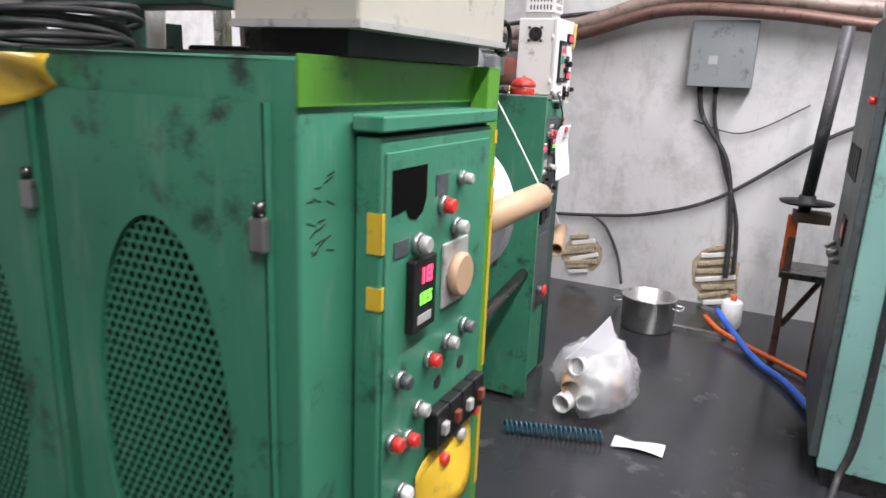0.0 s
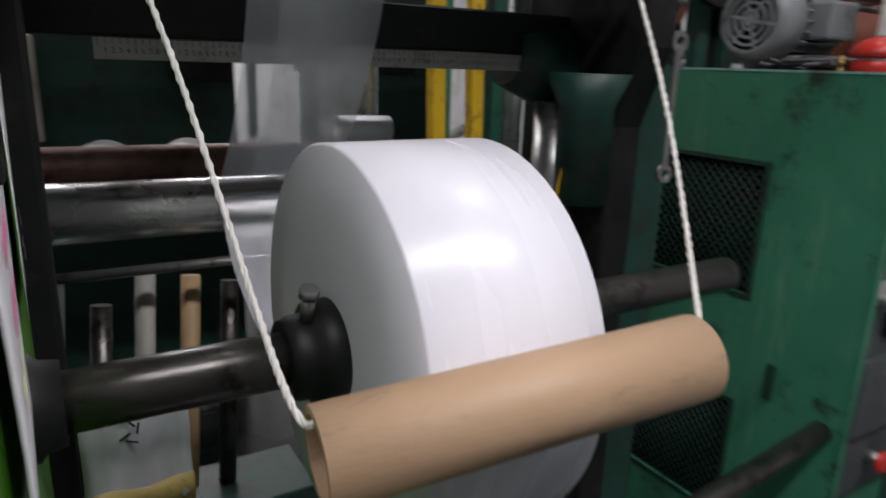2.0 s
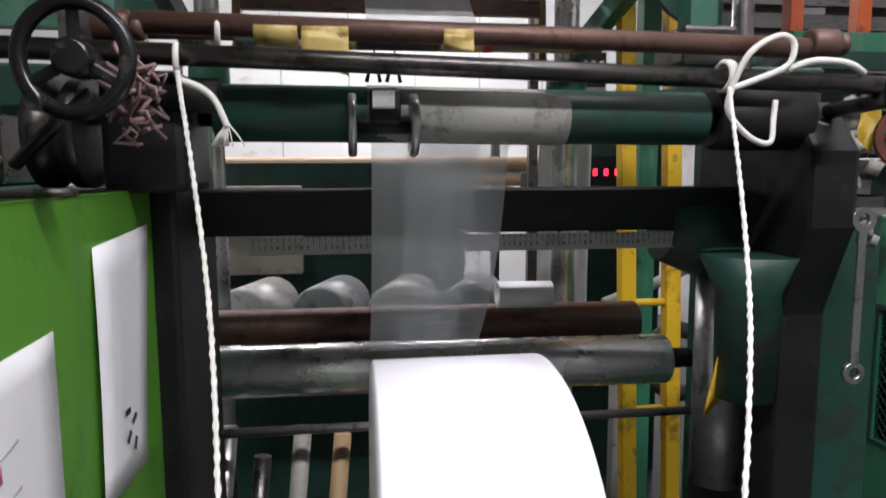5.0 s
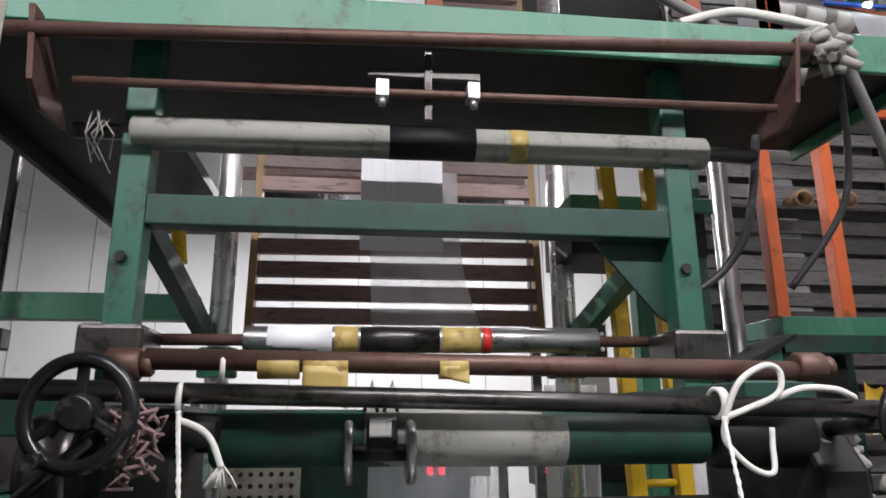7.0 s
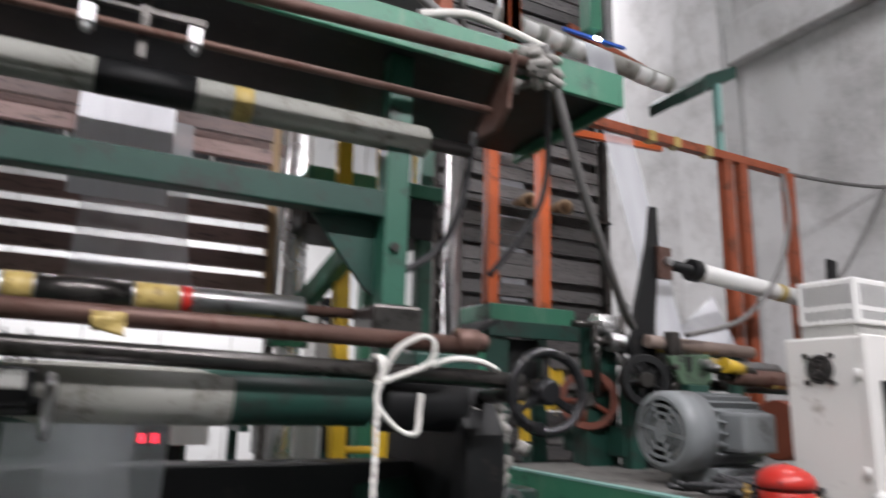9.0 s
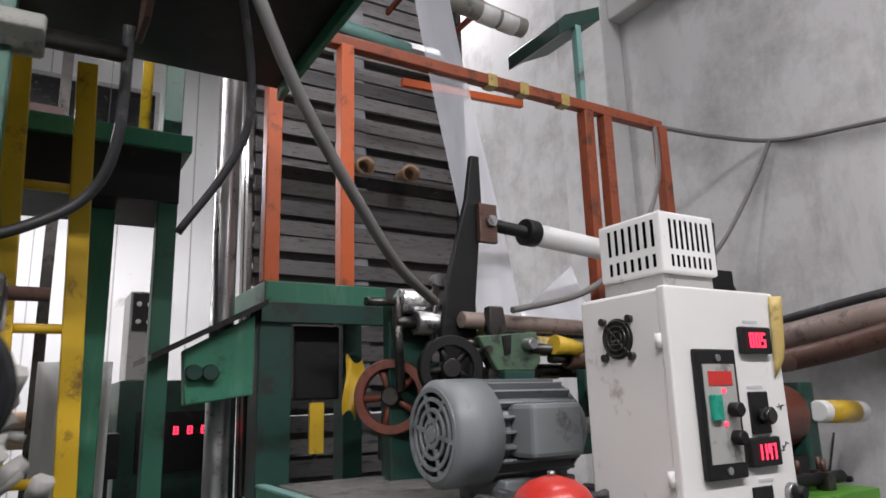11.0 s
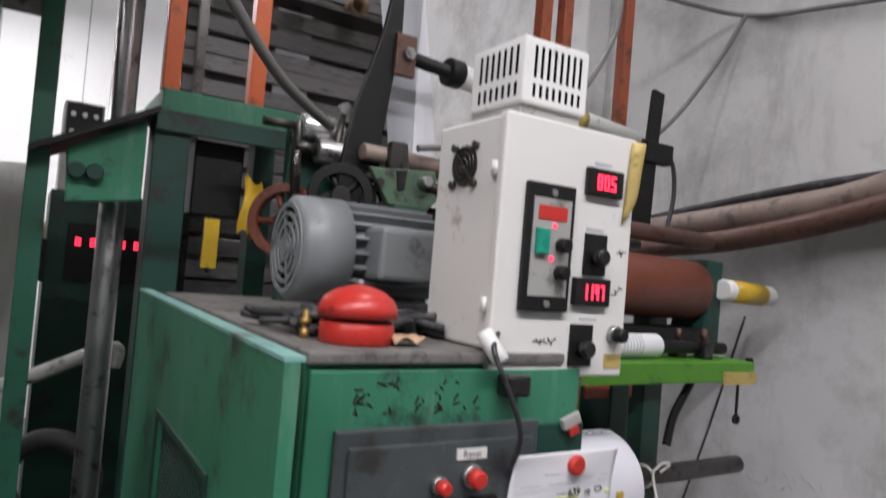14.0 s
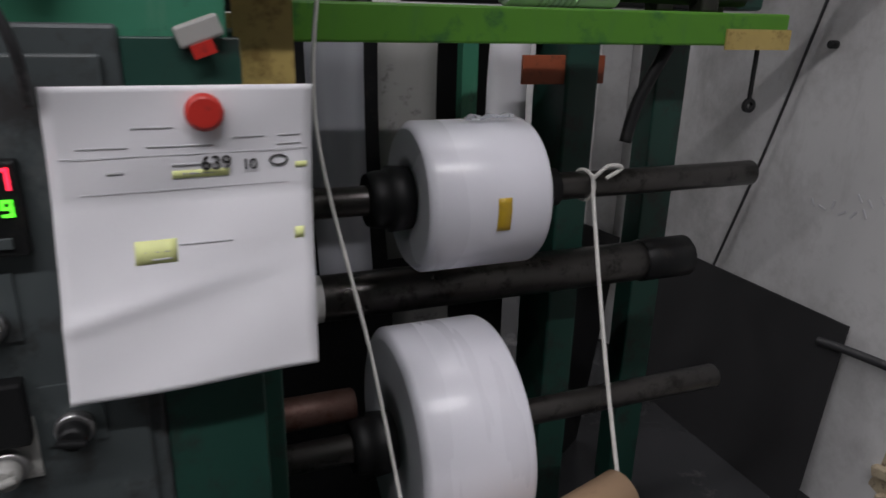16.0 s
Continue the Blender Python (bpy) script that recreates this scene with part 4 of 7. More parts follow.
part("middle_band", Shape().rod((-0.054, 1.0, 2.3883), (0.134, 1.0, 2.3896), 0.0376, n=40), "black", rr, "bare dark middle band")
part("tape_patch", Shape().rod((0.21, 1.0, 2.3900), (0.25, 1.0, 2.3903), 0.0377, n=40), "oldtape", rr)
part("shaft", Shape().rod((-0.70, 1.0, 2.384), (0.80, 1.0, 2.394), 0.017), "darksteel", rr)
tb = thing("tie_rod", (0, 0.87, 2.45), "thin rusty rod with two clamps and a small crossbar", "rod", "upper rods")
part("rod", Shape().rod((-0.66, 0.87, 2.43), (0.78, 0.87, 2.452), 0.009), "rust", tb)
for x, z in ((-0.075, 2.436), (0.11, 2.440)):
    c = part("clamp", Shape().box(x - 0.013, x + 0.013, 0.852, 0.888, z - 0.012, z + 0.026), "steel", tb, bev=0.002)
    part("clamp_bolt", Shape().rod((x, 0.86, z - 0.012), (x, 0.86, z - 0.03), 0.008, n=6), "steel", c)
part("crossbar", Shape().box(-0.105, 0.13, 0.885, 0.897, 2.485, 2.503), "darksteel", tb, bev=0.002)
part("upright", Shape().box(0.012, 0.028, 0.88, 0.895, 2.39, 2.545), "darksteel", tb, bev=0.002)
tb = thing("tie_rod", (0, 0.80, 2.55), "thick rusty rod along the platform edge", "rod", "upper rods")
part("rod", Shape().rod((-0.78, 0.84, 2.515), (0.90, 0.84, 2.585), 0.015), "rust", tb)
for x, z in ((-0.73, 2.44), (0.82, 2.48)):
    a = single("rod_bracket", Shape().prism([(0.82, z + 0.12), (0.86, z + 0.12), (1.02, z - 0.05), (0.90, z - 0.06), (0.85, z - 0.02)], "x", x - 0.006, x + 0.006), "rust", "rusty steel rod bracket", "bracket", "rod brackets", bev=0.002)
rg = Shape()
random.seed(5)
for i in range(34):
    p = Vector((0.90, 0.84, 2.60)) + Vector((random.uniform(-.05, .05), random.uniform(-.03, .03), random.uniform(-.05, .03)))
    rg.tube([p, p + Vector((random.uniform(-.04, .04), random.uniform(-.03, .03), random.uniform(-.04, .02)))], 0.011, 5)
single("wiping_rag", rg, "greyrag", "grey rag tied round the rod end", "rag", kind="stuff")
st = Shape()
for i in range(7):
    p = Vector((-0.64, 0.98, 2.385))
    st.tube([p + Vector((random.uniform(-.03, .03), random.uniform(-.02, .02), 0.03)), p + Vector((random.uniform(-.03, .03), -0.01, -0.02)), p + Vector((random.uniform(-.02, .03), 0, random.uniform(-.10, -.03)))], 0.0018, 5)
single("tied_string", st, "greyrag", "frayed grey string tied to the roller shaft", "string", kind="stuff")

# tape-patched roller below the slats
rr = thing("guide_roller", (0.05, 1.1, 1.968), "steel guide roller patched with white and yellow tape", "roller")
part("roller", Shape().rod((-0.35, 1.1, 1.968), (0.425, 1.1, 1.971), 0.028, n=32, chamfer=0.003), "steel", rr)
for x0, x1, m in ((-0.30, -0.165, "paper"), (-0.16, -0.11, "oldtape"), (-0.105, 0.065, "darksteel"), (0.07, 0.155, "oldtape"), (0.16, 0.18, "red")):
    part("patch", Shape().rod((x0, 1.1, 1.9695), (x1, 1.1, 1.9695), 0.0288, n=32), m, rr)
part("shaft", Shape().rod((-0.62, 1.1, 1.966), (0.72, 1.1, 1.970), 0.0125), "rust", rr)


# collapsing frames of slats
def slat_frame(name, x0, x1, y, z0, z1, step, h, m, side, lean, label):
    t = thing(name, ((x0 + x1) / 2, y, z0), label, "film frame", "collapsing frames")
    for x in (x0 - 0.03, x1 + 0.004):
        part("stile", Shape().prism([(y, z0 - 0.06), (y + 0.05, z0 - 0.06), (y + 0.05 + lean * (z1 - z0), z1), (y + lean * (z1 - z0), z1)], "x", x, x + 0.026), side, t, bev=0.002)
    n = int((z1 - z0) / step)
    me = Shape().box(x0, x1, 0, 0.02, 0, h).mesh("slat", m)
    for i in range(n):
        o = new("slat", me)
        o.parent = t
        o.matrix_parent_inverse = Matrix.Translation(-t.location)
        o.matrix_basis = pose(random.uniform(-.003, .003), y - 0.022 + lean * i * step, z0 + i * step + random.uniform(-.007, .007), math.degrees(-lean) * 0.5 + random.uniform(-6, 6), random.uniform(-.45, .45), 0)
    return t


random.seed(11)
slat_frame("collapsing_frame", -0.44, 0.49, 1.83, 2.10, 5.2, 0.078, 0.052, "wood", "palewood", 0.10, "collapsing frame of brown wooden slats between pale stiles")
rack = thing("far_slat_rack", (0.0, 2.7, 1.6), "second brown slat frame far behind the film", "slat frame", "slat frames")
for x in (-0.70, 0.72):
    part("stile", Shape().box(x - 0.02, x + 0.02, 2.70, 2.74, 0, 4.6), "darksteel", rack)
for z in (2.9, 3.3, 3.7, 4.1):
    part("rail", Shape().box(-0.70, 0.72, 2.69, 2.71, z, z + 0.06), "wood", rack)
for x, r in ((-0.535, 0.036), (0.575, 0.04)):
    c = thing("chrome_column", (x, 1.8, 0), "tall scuffed chrome guide column", "column", "chrome columns")
    part("column", Shape().rod((x, 1.80, 0), (x, 1.80, 4.6), r, n=28), "chrome", c)
    part("clamp_ring", Shape().rod((x, 1.80, 1.93), (x, 1.80, 2.02), r + 0.024, n=24, chamfer=0.004), "teal", c)
    part("clamp_ring", Shape().rod((x, 1.80, 3.15), (x, 1.80, 3.24), r + 0.03, n=24, chamfer=0.004), "black", c)
    part("clamp_arm", Shape().box(x - 0.12, x + 0.12, 1.77, 1.80, 3.17, 3.20), "black", c)
web("film_sheet", [(0, 1.78, 2.62), (0, 1.70, 2.30), (0, 1.40, 2.05), (0, 1.125, 1.985)], -0.075, 0.215, "filmclear", "clear film coming down from the slats")
# same clear web; the brightness behind it is painted as white
web("film_sheet", [(0, 1.62, 2.30), (0, 1.63, 2.66), (0, 1.66, 3.2), (0, 1.70, 4.4)], -0.11, 0.145, "filmwhite", "film hanging above the platform, coloured white for its bright background")

# yellow ladder and posts behind
ld = thing("yellow_ladder", (0.76, 1.47, 0), "yellow painted steel ladder, scuffed", "ladder")
for x0, x1 in ((0.70, 0.62), (0.835, 0.755)):
    part("rail", Shape().prism([(x0 - 0.022, 0.0), (x0 + 0.022, 0.0), (x1 + 0.022, 2.58), (x1 - 0.022, 2.58)], "y", 1.45, 1.49), "yellow", ld, bev=0.003)
for k in range(7):
    z = 0.35 + 0.32 * k
    part("rung", Shape().rod((0.70 - 0.031 * z, 1.47, z), (0.835 - 0.031 * z, 1.47, z), 0.011, n=10), "yellow", ld)
gp = thing("green_post", (0.72, 1.5, 0), "teal green steel post beside the chrome column", "post", "green posts")
part("post", Shape().box(0.80, 0.86, 1.72, 1.78, 0, 2.3), "teal", gp, bev=0.004)
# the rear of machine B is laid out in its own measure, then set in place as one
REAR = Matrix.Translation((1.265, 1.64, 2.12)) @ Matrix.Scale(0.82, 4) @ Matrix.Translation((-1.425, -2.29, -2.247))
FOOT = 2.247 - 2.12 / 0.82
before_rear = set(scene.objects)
gp = thing("green_post", (1.12, 2.3, 0), "teal green steel post with dark ledge", "post", "green posts")
part("post", Shape().box(1.04, 1.10, 2.25, 2.31, FOOT, 3.3), "tealmid", gp, bev=0.004)
part("ledge", Shape().box(0.55, 1.13, 2.22, 2.6, 2.64, 2.70), "teal", gp, bev=0.004)
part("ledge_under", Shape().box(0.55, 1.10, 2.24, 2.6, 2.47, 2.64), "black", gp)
for x in (1.0, 1.085):
    y_ = thing("yellow_bar", (x, 2.5, 2.6), "scuffed yellow upright pipe", "pipe", "yellow pipes")
    part("pipe", Shape().rod((x, 2.40, 2.70), (x, 2.40, 3.5), 0.018), "yellow", y_)

# ---- orange rail, slat frame and walkway of machine B ----
pf = thing("step_platform", (1.6, 2.3, 0), "teal green stepped stand on legs", "platform")
part("top", Shape().box(1.40, 1.86, 2.28, 2.7, 2.17, 2.245), "teal", pf, bev=0.004)
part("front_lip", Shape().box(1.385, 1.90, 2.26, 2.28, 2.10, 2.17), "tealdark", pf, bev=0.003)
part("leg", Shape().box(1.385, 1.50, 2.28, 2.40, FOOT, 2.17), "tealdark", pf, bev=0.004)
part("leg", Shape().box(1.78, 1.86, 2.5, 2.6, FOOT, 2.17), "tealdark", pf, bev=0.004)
part("side_plate", Shape().prism([(1.385, 2.165), (1.385, 2.145), (1.04, 1.965), (1.04, 1.985)], "y", 2.18, 2.60), "black", pf, "black sloping sheet plate")
part("side_wing", Shape().prism([(1.36, 2.12), (1.36, 1.86), (1.15, 1.83), (1.14, 2.0)], "y", 2.24, 2.29), "teal", pf, bev=0.006)
for x in (1.17, 1.22):
    part("wing_boss", Shape().rod((x, 2.21, 1.93), (x, 2.245, 1.93), 0.026, n=16, chamfer=0.004), "tealdark", pf)
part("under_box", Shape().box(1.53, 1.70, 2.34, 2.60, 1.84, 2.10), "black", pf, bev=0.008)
part("tape_flag", Shape().box(1.575, 1.625, 2.30, 2.315, 1.66, 1.83), "tape", pf)
part("tape_flag_stay", Shape().rod((1.60, 2.32, 1.64), (1.60, 2.36, 1.90), 0.008, n=8), "darksteel", pf)
ra = thing("guard_rail", (2.4, 2.4, 2.2), "orange and red oxide painted guard rail, taped", "railing")
for (x, y, z0, z1, w, m) in ((1.425, 2.32, 2.245, 3.225, 0.028, "orange"), (1.71, 2.32, 2.245, 3.225, 0.028, "orange"), (3.0, 2.33, 1.735, 3.21, 0.03, "rustorange"), (3.13, 2.33, 1.735, 3.21, 0.028, "rustorange"), (3.50, 2.30, 1.735, 3.21, 0.028, "rustorange")):
    part("post", Shape().box(x - w, x + w, y - w, y + w, z0, z1), m, ra, bev=0.004)
part("top_rail", Shape().prism([(1.42, 3.270), (1.42, 3.220), (3.53, 3.205), (3.53, 3.255)], "y", 2.30, 2.35), "rustorange", ra, bev=0.004)
part("mid_rail", Shape().prism([(2.2, 3.40), (2.2, 3.36), (2.95, 3.40), (2.95, 3.44)], "y", 2.75, 2.78), "orange", ra)
for x in (2.42, 2.60, 2.85):
    z = 3.242 - (x - 1.42) * 0.006
    part("tape_wrap", Shape().box(x - 0.025, x + 0.025, 2.297, 2.353, z - 0.03, z + 0.03), "oldtape", ra)
slat_frame("collapsing_frame", 1.60, 2.80, 3.13, 1.5, 5.8, 0.105, 0.075, "greyslat", "darksteel", 0.05, "tall collapsing frame of dusty grey wooden slats")
slat_frame("collapsing_frame", 1.60, 2.80, 3.20, 1.45, 5.8, 0.105, 0.085, "greyslat", "darksteel", 0.05, "rear layer of dusty grey wooden slats")
web("film_sheet", [(0, 3.145, 1.6), (0, 3.18, 2.6), (0, 3.30, 5.8)], 2.02, 2.20, "filmhaze", "hazy film seen between the grey slats")
for x in (1.63, 2.70):
    single("slat_post", Shape().box(x, x + 0.035, 3.02, 3.08, FOOT, 5.85), "darksteel", "dark steel upright carrying the slats", "post", "slat uprights")
c = thing("chrome_column", (1.30, 2.45, 0), "tall scuffed chrome guide column", "column", "chrome columns")
part("column", Shape().rod((1.30, 2.45, FOOT), (1.30, 2.45, 3.12), 0.042, n=28), "steel", c)
part("collar", Shape().rod((1.30, 2.45, 3.10), (1.30, 2.45, 3.18), 0.06, n=24, chamfer=0.005), "black", c)
for x in (2.10, 2.36):
    q = thing("core_piece", (x, 2.88, 2.98), "short cardboard core end lying on a slat", "tube", "core ends")
    part("tube", Shape().pipe((x, 2.98, 2.995), (x + 0.02, 3.13, 2.995), 0.05, 0.038, 28), "card", q)
single("slat_ledge", Shape().box(1.66, 2.70, 2.96, 3.13, 2.925, 2.94), "darksteel", "dark ledge across the slats", "ledge")
tr = thing("corona_roller", (2.4, 2.55, 3.7), "pale taped roller with a glowing corona bar", "roller")
part("roller", Shape().rod((1.55, 2.5, 3.79), (2.78, 2.5, 3.70), 0.05, n=32, chamfer=0.005), "greyrubber", tr)
for x in (1.7, 1.86, 2.02, 2.5, 2.62):
    part("tape_wrap", Shape().rod((x, 2.5, 3.785 - (x - 1.55) * 0.073), (x + 0.1, 2.5, 3.785 - (x - 1.45) * 0.073), 0.0515, n=32), "whiteplastic", tr)
part("corona_bar", Shape().box(1.95, 2.38, 2.44, 2.46, 3.80, 3.815, None), "blue", tr)
part("spark", Shape().rod((2.155, 2.43, 3.80), (2.185, 2.43, 3.80), 0.012, n=10), "lamp", tr, "bright electric spark")
part("hanger", Shape().box(2.25, 2.30, 2.45, 2.48, 3.8, 4.4), "steel", tr)
part("lower_roller", Shape().rod((1.5, 2.6, 3.52), (2.15, 2.6, 3.46), 0.035, n=24), "pale", tr)
part("hanger_block", Shape().box(2.12, 2.2, 2.43, 2.52, 3.86, 4.4), "teal", tr)
sh = thing("wall_shelf", (3.1, 2.6, 3.9), "dark green steel shelf bracket on the wall", "shelf")
part("plate", Shape().prism([(2.90, 3.63), (2.90, 3.71), (2.95, 3.76), (3.20, 3.88), (3.20, 3.80), (3.0, 3.70)], "y", 2.365, 2.8), "tealdark", sh, bev=0.004)
part("post", Shape().box(3.015, 3.05, 2.36, 2.40, 1.735, 3.72), "pale", sh, bev=0.003)
single("rail_spacer", Shape().prism([(2.2, 4.05), (2.2, 4.0), (2.85, 3.86), (2.85, 3.91)], "y", 2.7, 2.74).box(2.30, 2.32, 2.735, 3.14, 3.99, 4.02).box(2.68, 2.70, 2.735, 3.14, 3.91, 3.94), "rustorange", "red oxide punched strip by the roller", "bar")

# film strip running from the corona roller to machine B
fs = Shape()
a0, a1, c0, c1 = Vector((2.08, 2.44, 3.76)), Vector((2.28, 2.44, 3.75)), Vector((2.14, 2.07, 2.08)), Vector((2.34, 2.07, 2.08))
fs.sheet(lambda u, v: (a0.lerp(a1, u)).lerp(c0.lerp(c1, u), v) + Vector((0, 0.01 * math.sin(6 * v), 0)), 8, 12)
single("film_web", fs, "filmhaze", "hazy film strip running down from the corona roller", "film")
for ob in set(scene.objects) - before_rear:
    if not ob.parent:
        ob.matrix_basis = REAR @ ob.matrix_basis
fs = Shape()
fs.sheet(lambda u, v: Vector((1.95 + 0.40 * u + 0.08 * v, 1.48 + 0.2 * v, 1.96 + 0.30 * v * u)), 6, 6)
single("film_web", fs, "filmhaze", "hazy film fold over the feed rollers", "film")

# cables hanging in the air
single("hanging_cable", Shape().tube(spline([(0.93, 0.86, 2.66), (1.0, 0.88, 2.50), (1.12, 0.95, 2.33), (1.28, 1.05, 2.18), (1.42, 1.15, 2.08), (1.60, 1.30, 2.03)]), 0.013, 10), "greycable", "thick grey cable sagging from the platform", "cable", "hanging cables")
single("hanging_cable", Shape().tube(spline([(0.80, 0.98, 2.44), (0.80, 1.05, 2.25), (0.76, 1.1, 2.15), (0.66, 1.1, 2.08), (0.56, 1.08, 2.04)]), 0.01, 8), "cable", "black cable looping below the platform", "cable", "hanging cables")
single("hanging_cable", Shape().tube(spline([(0.93, 0.86, 2.66), (0.97, 0.9, 2.55), (1.02, 1.0, 2.30), (0.92, 1.1, 2.1)]), 0.008, 8), "cable", "thin black cable below the platform", "cable", "hanging cables")
single("wall_rope", Shape().tube(spline([(2.96, 1.66, 2.92), (3.28, 1.60, 2.91), (3.53, 1.50, 2.90), (3.53, 1.2, 2.84), (3.53, 0.4, 2.75), (3.53, -0.6, 2.74)]), 0.011, 8), "greycable", "grey cable strung along the wall", "cable", "hanging cables")
single("wall_rope", Shape().tube(spline([(2.95, 1.66, 2.92), (2.80, 1.54, 2.63), (2.55, 1.44, 2.33), (2.22, 1.36, 2.11), (1.87, 1.32, 2.02)]), 0.010, 8), "greycable", "grey cable hanging from the rail corner", "cable", "hanging cables")
single("wall_rope", Shape().tube(spline([(3.53, 1.50, 2.90), (3.47, 1.56, 2.72), (3.3, 1.62, 2.45), (3.1, 1.65, 2.25)]), 0.010, 8), "greycable", "grey cable hanging from the wall", "cable", "hanging cables")


# ---- machine B ----
def mesh_window(x, y0, y1, z0, z1, step):
    """Crossed wires in a window that faces -x."""
    s = Shape()
    h, w = z1 - z0, y1 - y0
    k = -int(h / step) - 1
    while k * step < w:
        for sl in (1, -1):
            a = max(0, k * step)
            b = min(w, k * step + h)
            if b > a:
                ya, yb = (y0 + a, y0 + b) if sl == 1 else (y1 - a, y1 - b)
                s.tube([(x, ya, z0 + a - k * step), (x, yb, z0 + b - k * step)], 0.0022, 4)
        k += 1
    return s


def cabinet_b():
    t = thing("control_cabinet", (1.5, 1.0, 0), "teal green steel machine cabinet with side grilles and grey control panel", "cabinet")
    part("body", Shape().box(1.30, 1.74, 0.545, 1.62, 0.0, 1.548), "teal", t, bev=0.006)
    part("top_plate", Shape().box(1.296, 1.75, 0.528, 1.64, 1.548, 1.566), "dusty", t, "dusty grey top plate", bev=0.004)
    part("inner_edge", Shape().box(1.282, 1.30, 0.56, 1.60, 0.0, 1.545), "rust", t, "rusty brown inner edge")
    part("kick", Shape().box(1.262, 1.30, 0.52, 0.60, 0.0, 0.06), "black", t)
    # side panel built round two openings
    s = Shape()
    y0, y1, z0, z1 = 0.455, 1.63, 0.03, 1.566
    wins = ((0.76, 1.20, 0.98, 1.33), (0.76, 1.14, 0.30, 0.66))
    for a, b, c, d in ((y0, 0.76, z0, z1), (1.20, y1, z0, z1), (0.76, 1.20, 1.33, z1), (0.76, 1.20, 0.66, 0.98), (0.76, 1.20, z0, 0.30), (1.14, 1.20, 0.30, 0.66)):
        s.box(1.236, 1.254, a, b, c, d)
    sp = part("side_panel", s, "teal", t, "removable teal side panel with two wire grilles")
    for a, b, c, d in wins:
        part("wire_mesh", mesh_window(1.246, a, b, c, d, 0.028), "tealdark", sp, "diagonal wire mesh")
        # flat near-black sheet paints the unlit inside behind the wires
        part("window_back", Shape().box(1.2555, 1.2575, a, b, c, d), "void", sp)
        fr = Shape()
        for q in ((a - .012, b + .012, d, d + .012), (a - .012, b + .012, c - .012, c), (a - .012, a, c, d), (b, b + .012, c, d)):
            fr.box(1.231, 1.236, *q)
        part("window_frame", fr, "tealdark", sp)
    part("handle", Shape().box(1.222, 1.236, 0.64, 0.665, 0.72, 0.82), "tealdark", sp, bev=0.004)
    part("front_return", Shape().box(1.236, 1.256, 0.445, 0.456, z0, z1), "teal", sp)
    part("top_lip", Shape().box(1.234, 1.262, 0.445, 1.63, z1, z1 + 0.006), "pale", sp, "bare worn top lip")
    # front
    part("front_plate", Shape().box(1.303, 1.79, 0.532, 0.545, 0.02, 1.54), "teal", t, bev=0.003)
    f = part("panel_frame", Shape().box(1.342, 1.70, 0.522, 0.532, 0.42, 1.46), "panel", t, "grey control panel", bev=0.004)
    part("panel_plate", Shape().box(1.362, 1.685, 0.516, 0.522, 0.44, 1.436), "panel", f, bev=0.003)
    y = 0.516
    part("round_hole", Shape().rod((1.432, y, 1.312), (1.432, y - 0.002, 1.312), 0.047, n=36), "ink", f)
    m = part("meter", Shape().box(1.388, 1.472, y - 0.014, y - 0.002, 1.289, 1.333), "whiteplastic", f, "white framed red digital meter", bev=0.002)
    part("meter_glass", Shape().box(1.394, 1.466, y - 0.016, y - 0.014, 1.295, 1.327), "ink", m)
    for i, ch in enumerate("305"):
        part("red_digit", digits(ch, 1.408 + 0.017 * i, y - 0.0165, 1.300, 0.012, 0.021, 0.005, 0.0035), "redglow", m)
    knob(1.508, y, 1.375, 0.011, f, cap="redlens", label="small red lamp")
    b = knob(1.566, y, 1.383, 0.0145, f, cap="redlens", label="red push button")
    lp = part("label_plate", Shape().box(1.538, 1.592, y - 0.003, y, 1.408, 1.424), "whiteplastic", f)
    fc = bpy.data.curves.new("plate_word", "FONT")
    fc.body, fc.size, fc.align_x = "Reset", 0.015, "CENTER"
    fc.materials.append(M["ink"])
    fo = new("plate_word", fc)
    fo.parent = lp
    fo.matrix_basis = pose(1.565, y - 0.0036, 1.411, 90, 0, 0)
    c = part("temperature_controller", Shape().box(1.530, 1.612, y - 0.014, y, 1.268, 1.352), "black", f, "black temperature controller with lit digits", bev=0.003)
    for i, ch in enumerate("367"):
        part("red_digit", digits(ch, 1.568 + 0.014 * i, y - 0.0145, 1.327, 0.01, 0.019, 0.004, 0.0032), "redglow", c)
    for i, ch in enumerate("639"):
        part("green_digit", digits(ch, 1.57 + 0.013 * i, y - 0.0145, 1.304, 0.009, 0.015, 0.004, 0.0026), "greenglow", c)
    for i in range(4):
        part("key", Shape().box(1.540 + 0.016 * i, 1.552 + 0.016 * i, y - 0.0165, y - 0.014, 1.276, 1.286), "panel", c, bev=0.001)
    for i, (x, z, cp) in enumerate(((1.41, 1.193, "whiteplastic"), (1.50, 1.20, "rust"), (1.565, 1.205, "whiteplastic"), (1.42, 1.02, "greyplastic"), (1.50, 1.02, "orange"), (1.56, 1.06, "greyplastic"), (1.62, 1.09, "black"))):
        part("label_plate", Shape().box(x - 0.026, x + 0.026, y - 0.003, y, z - 0.02, z + 0.045), "greyplastic" if i % 2 else "panel", f)
        knob(x, y - 0.003, z, 0.014, f, cap=cp)
        part("pointer", Shape().slab((x, y - 0.036, z), (0.006, 0.008, 0.026), ry=25 * (i - 2)), cp, f, bev=0.002)
    part("rocker", Shape().box(1.375, 1.392, y - 0.016, y, 1.17, 1.235), "whiteplastic", f, "white rocker switch", bev=0.003)
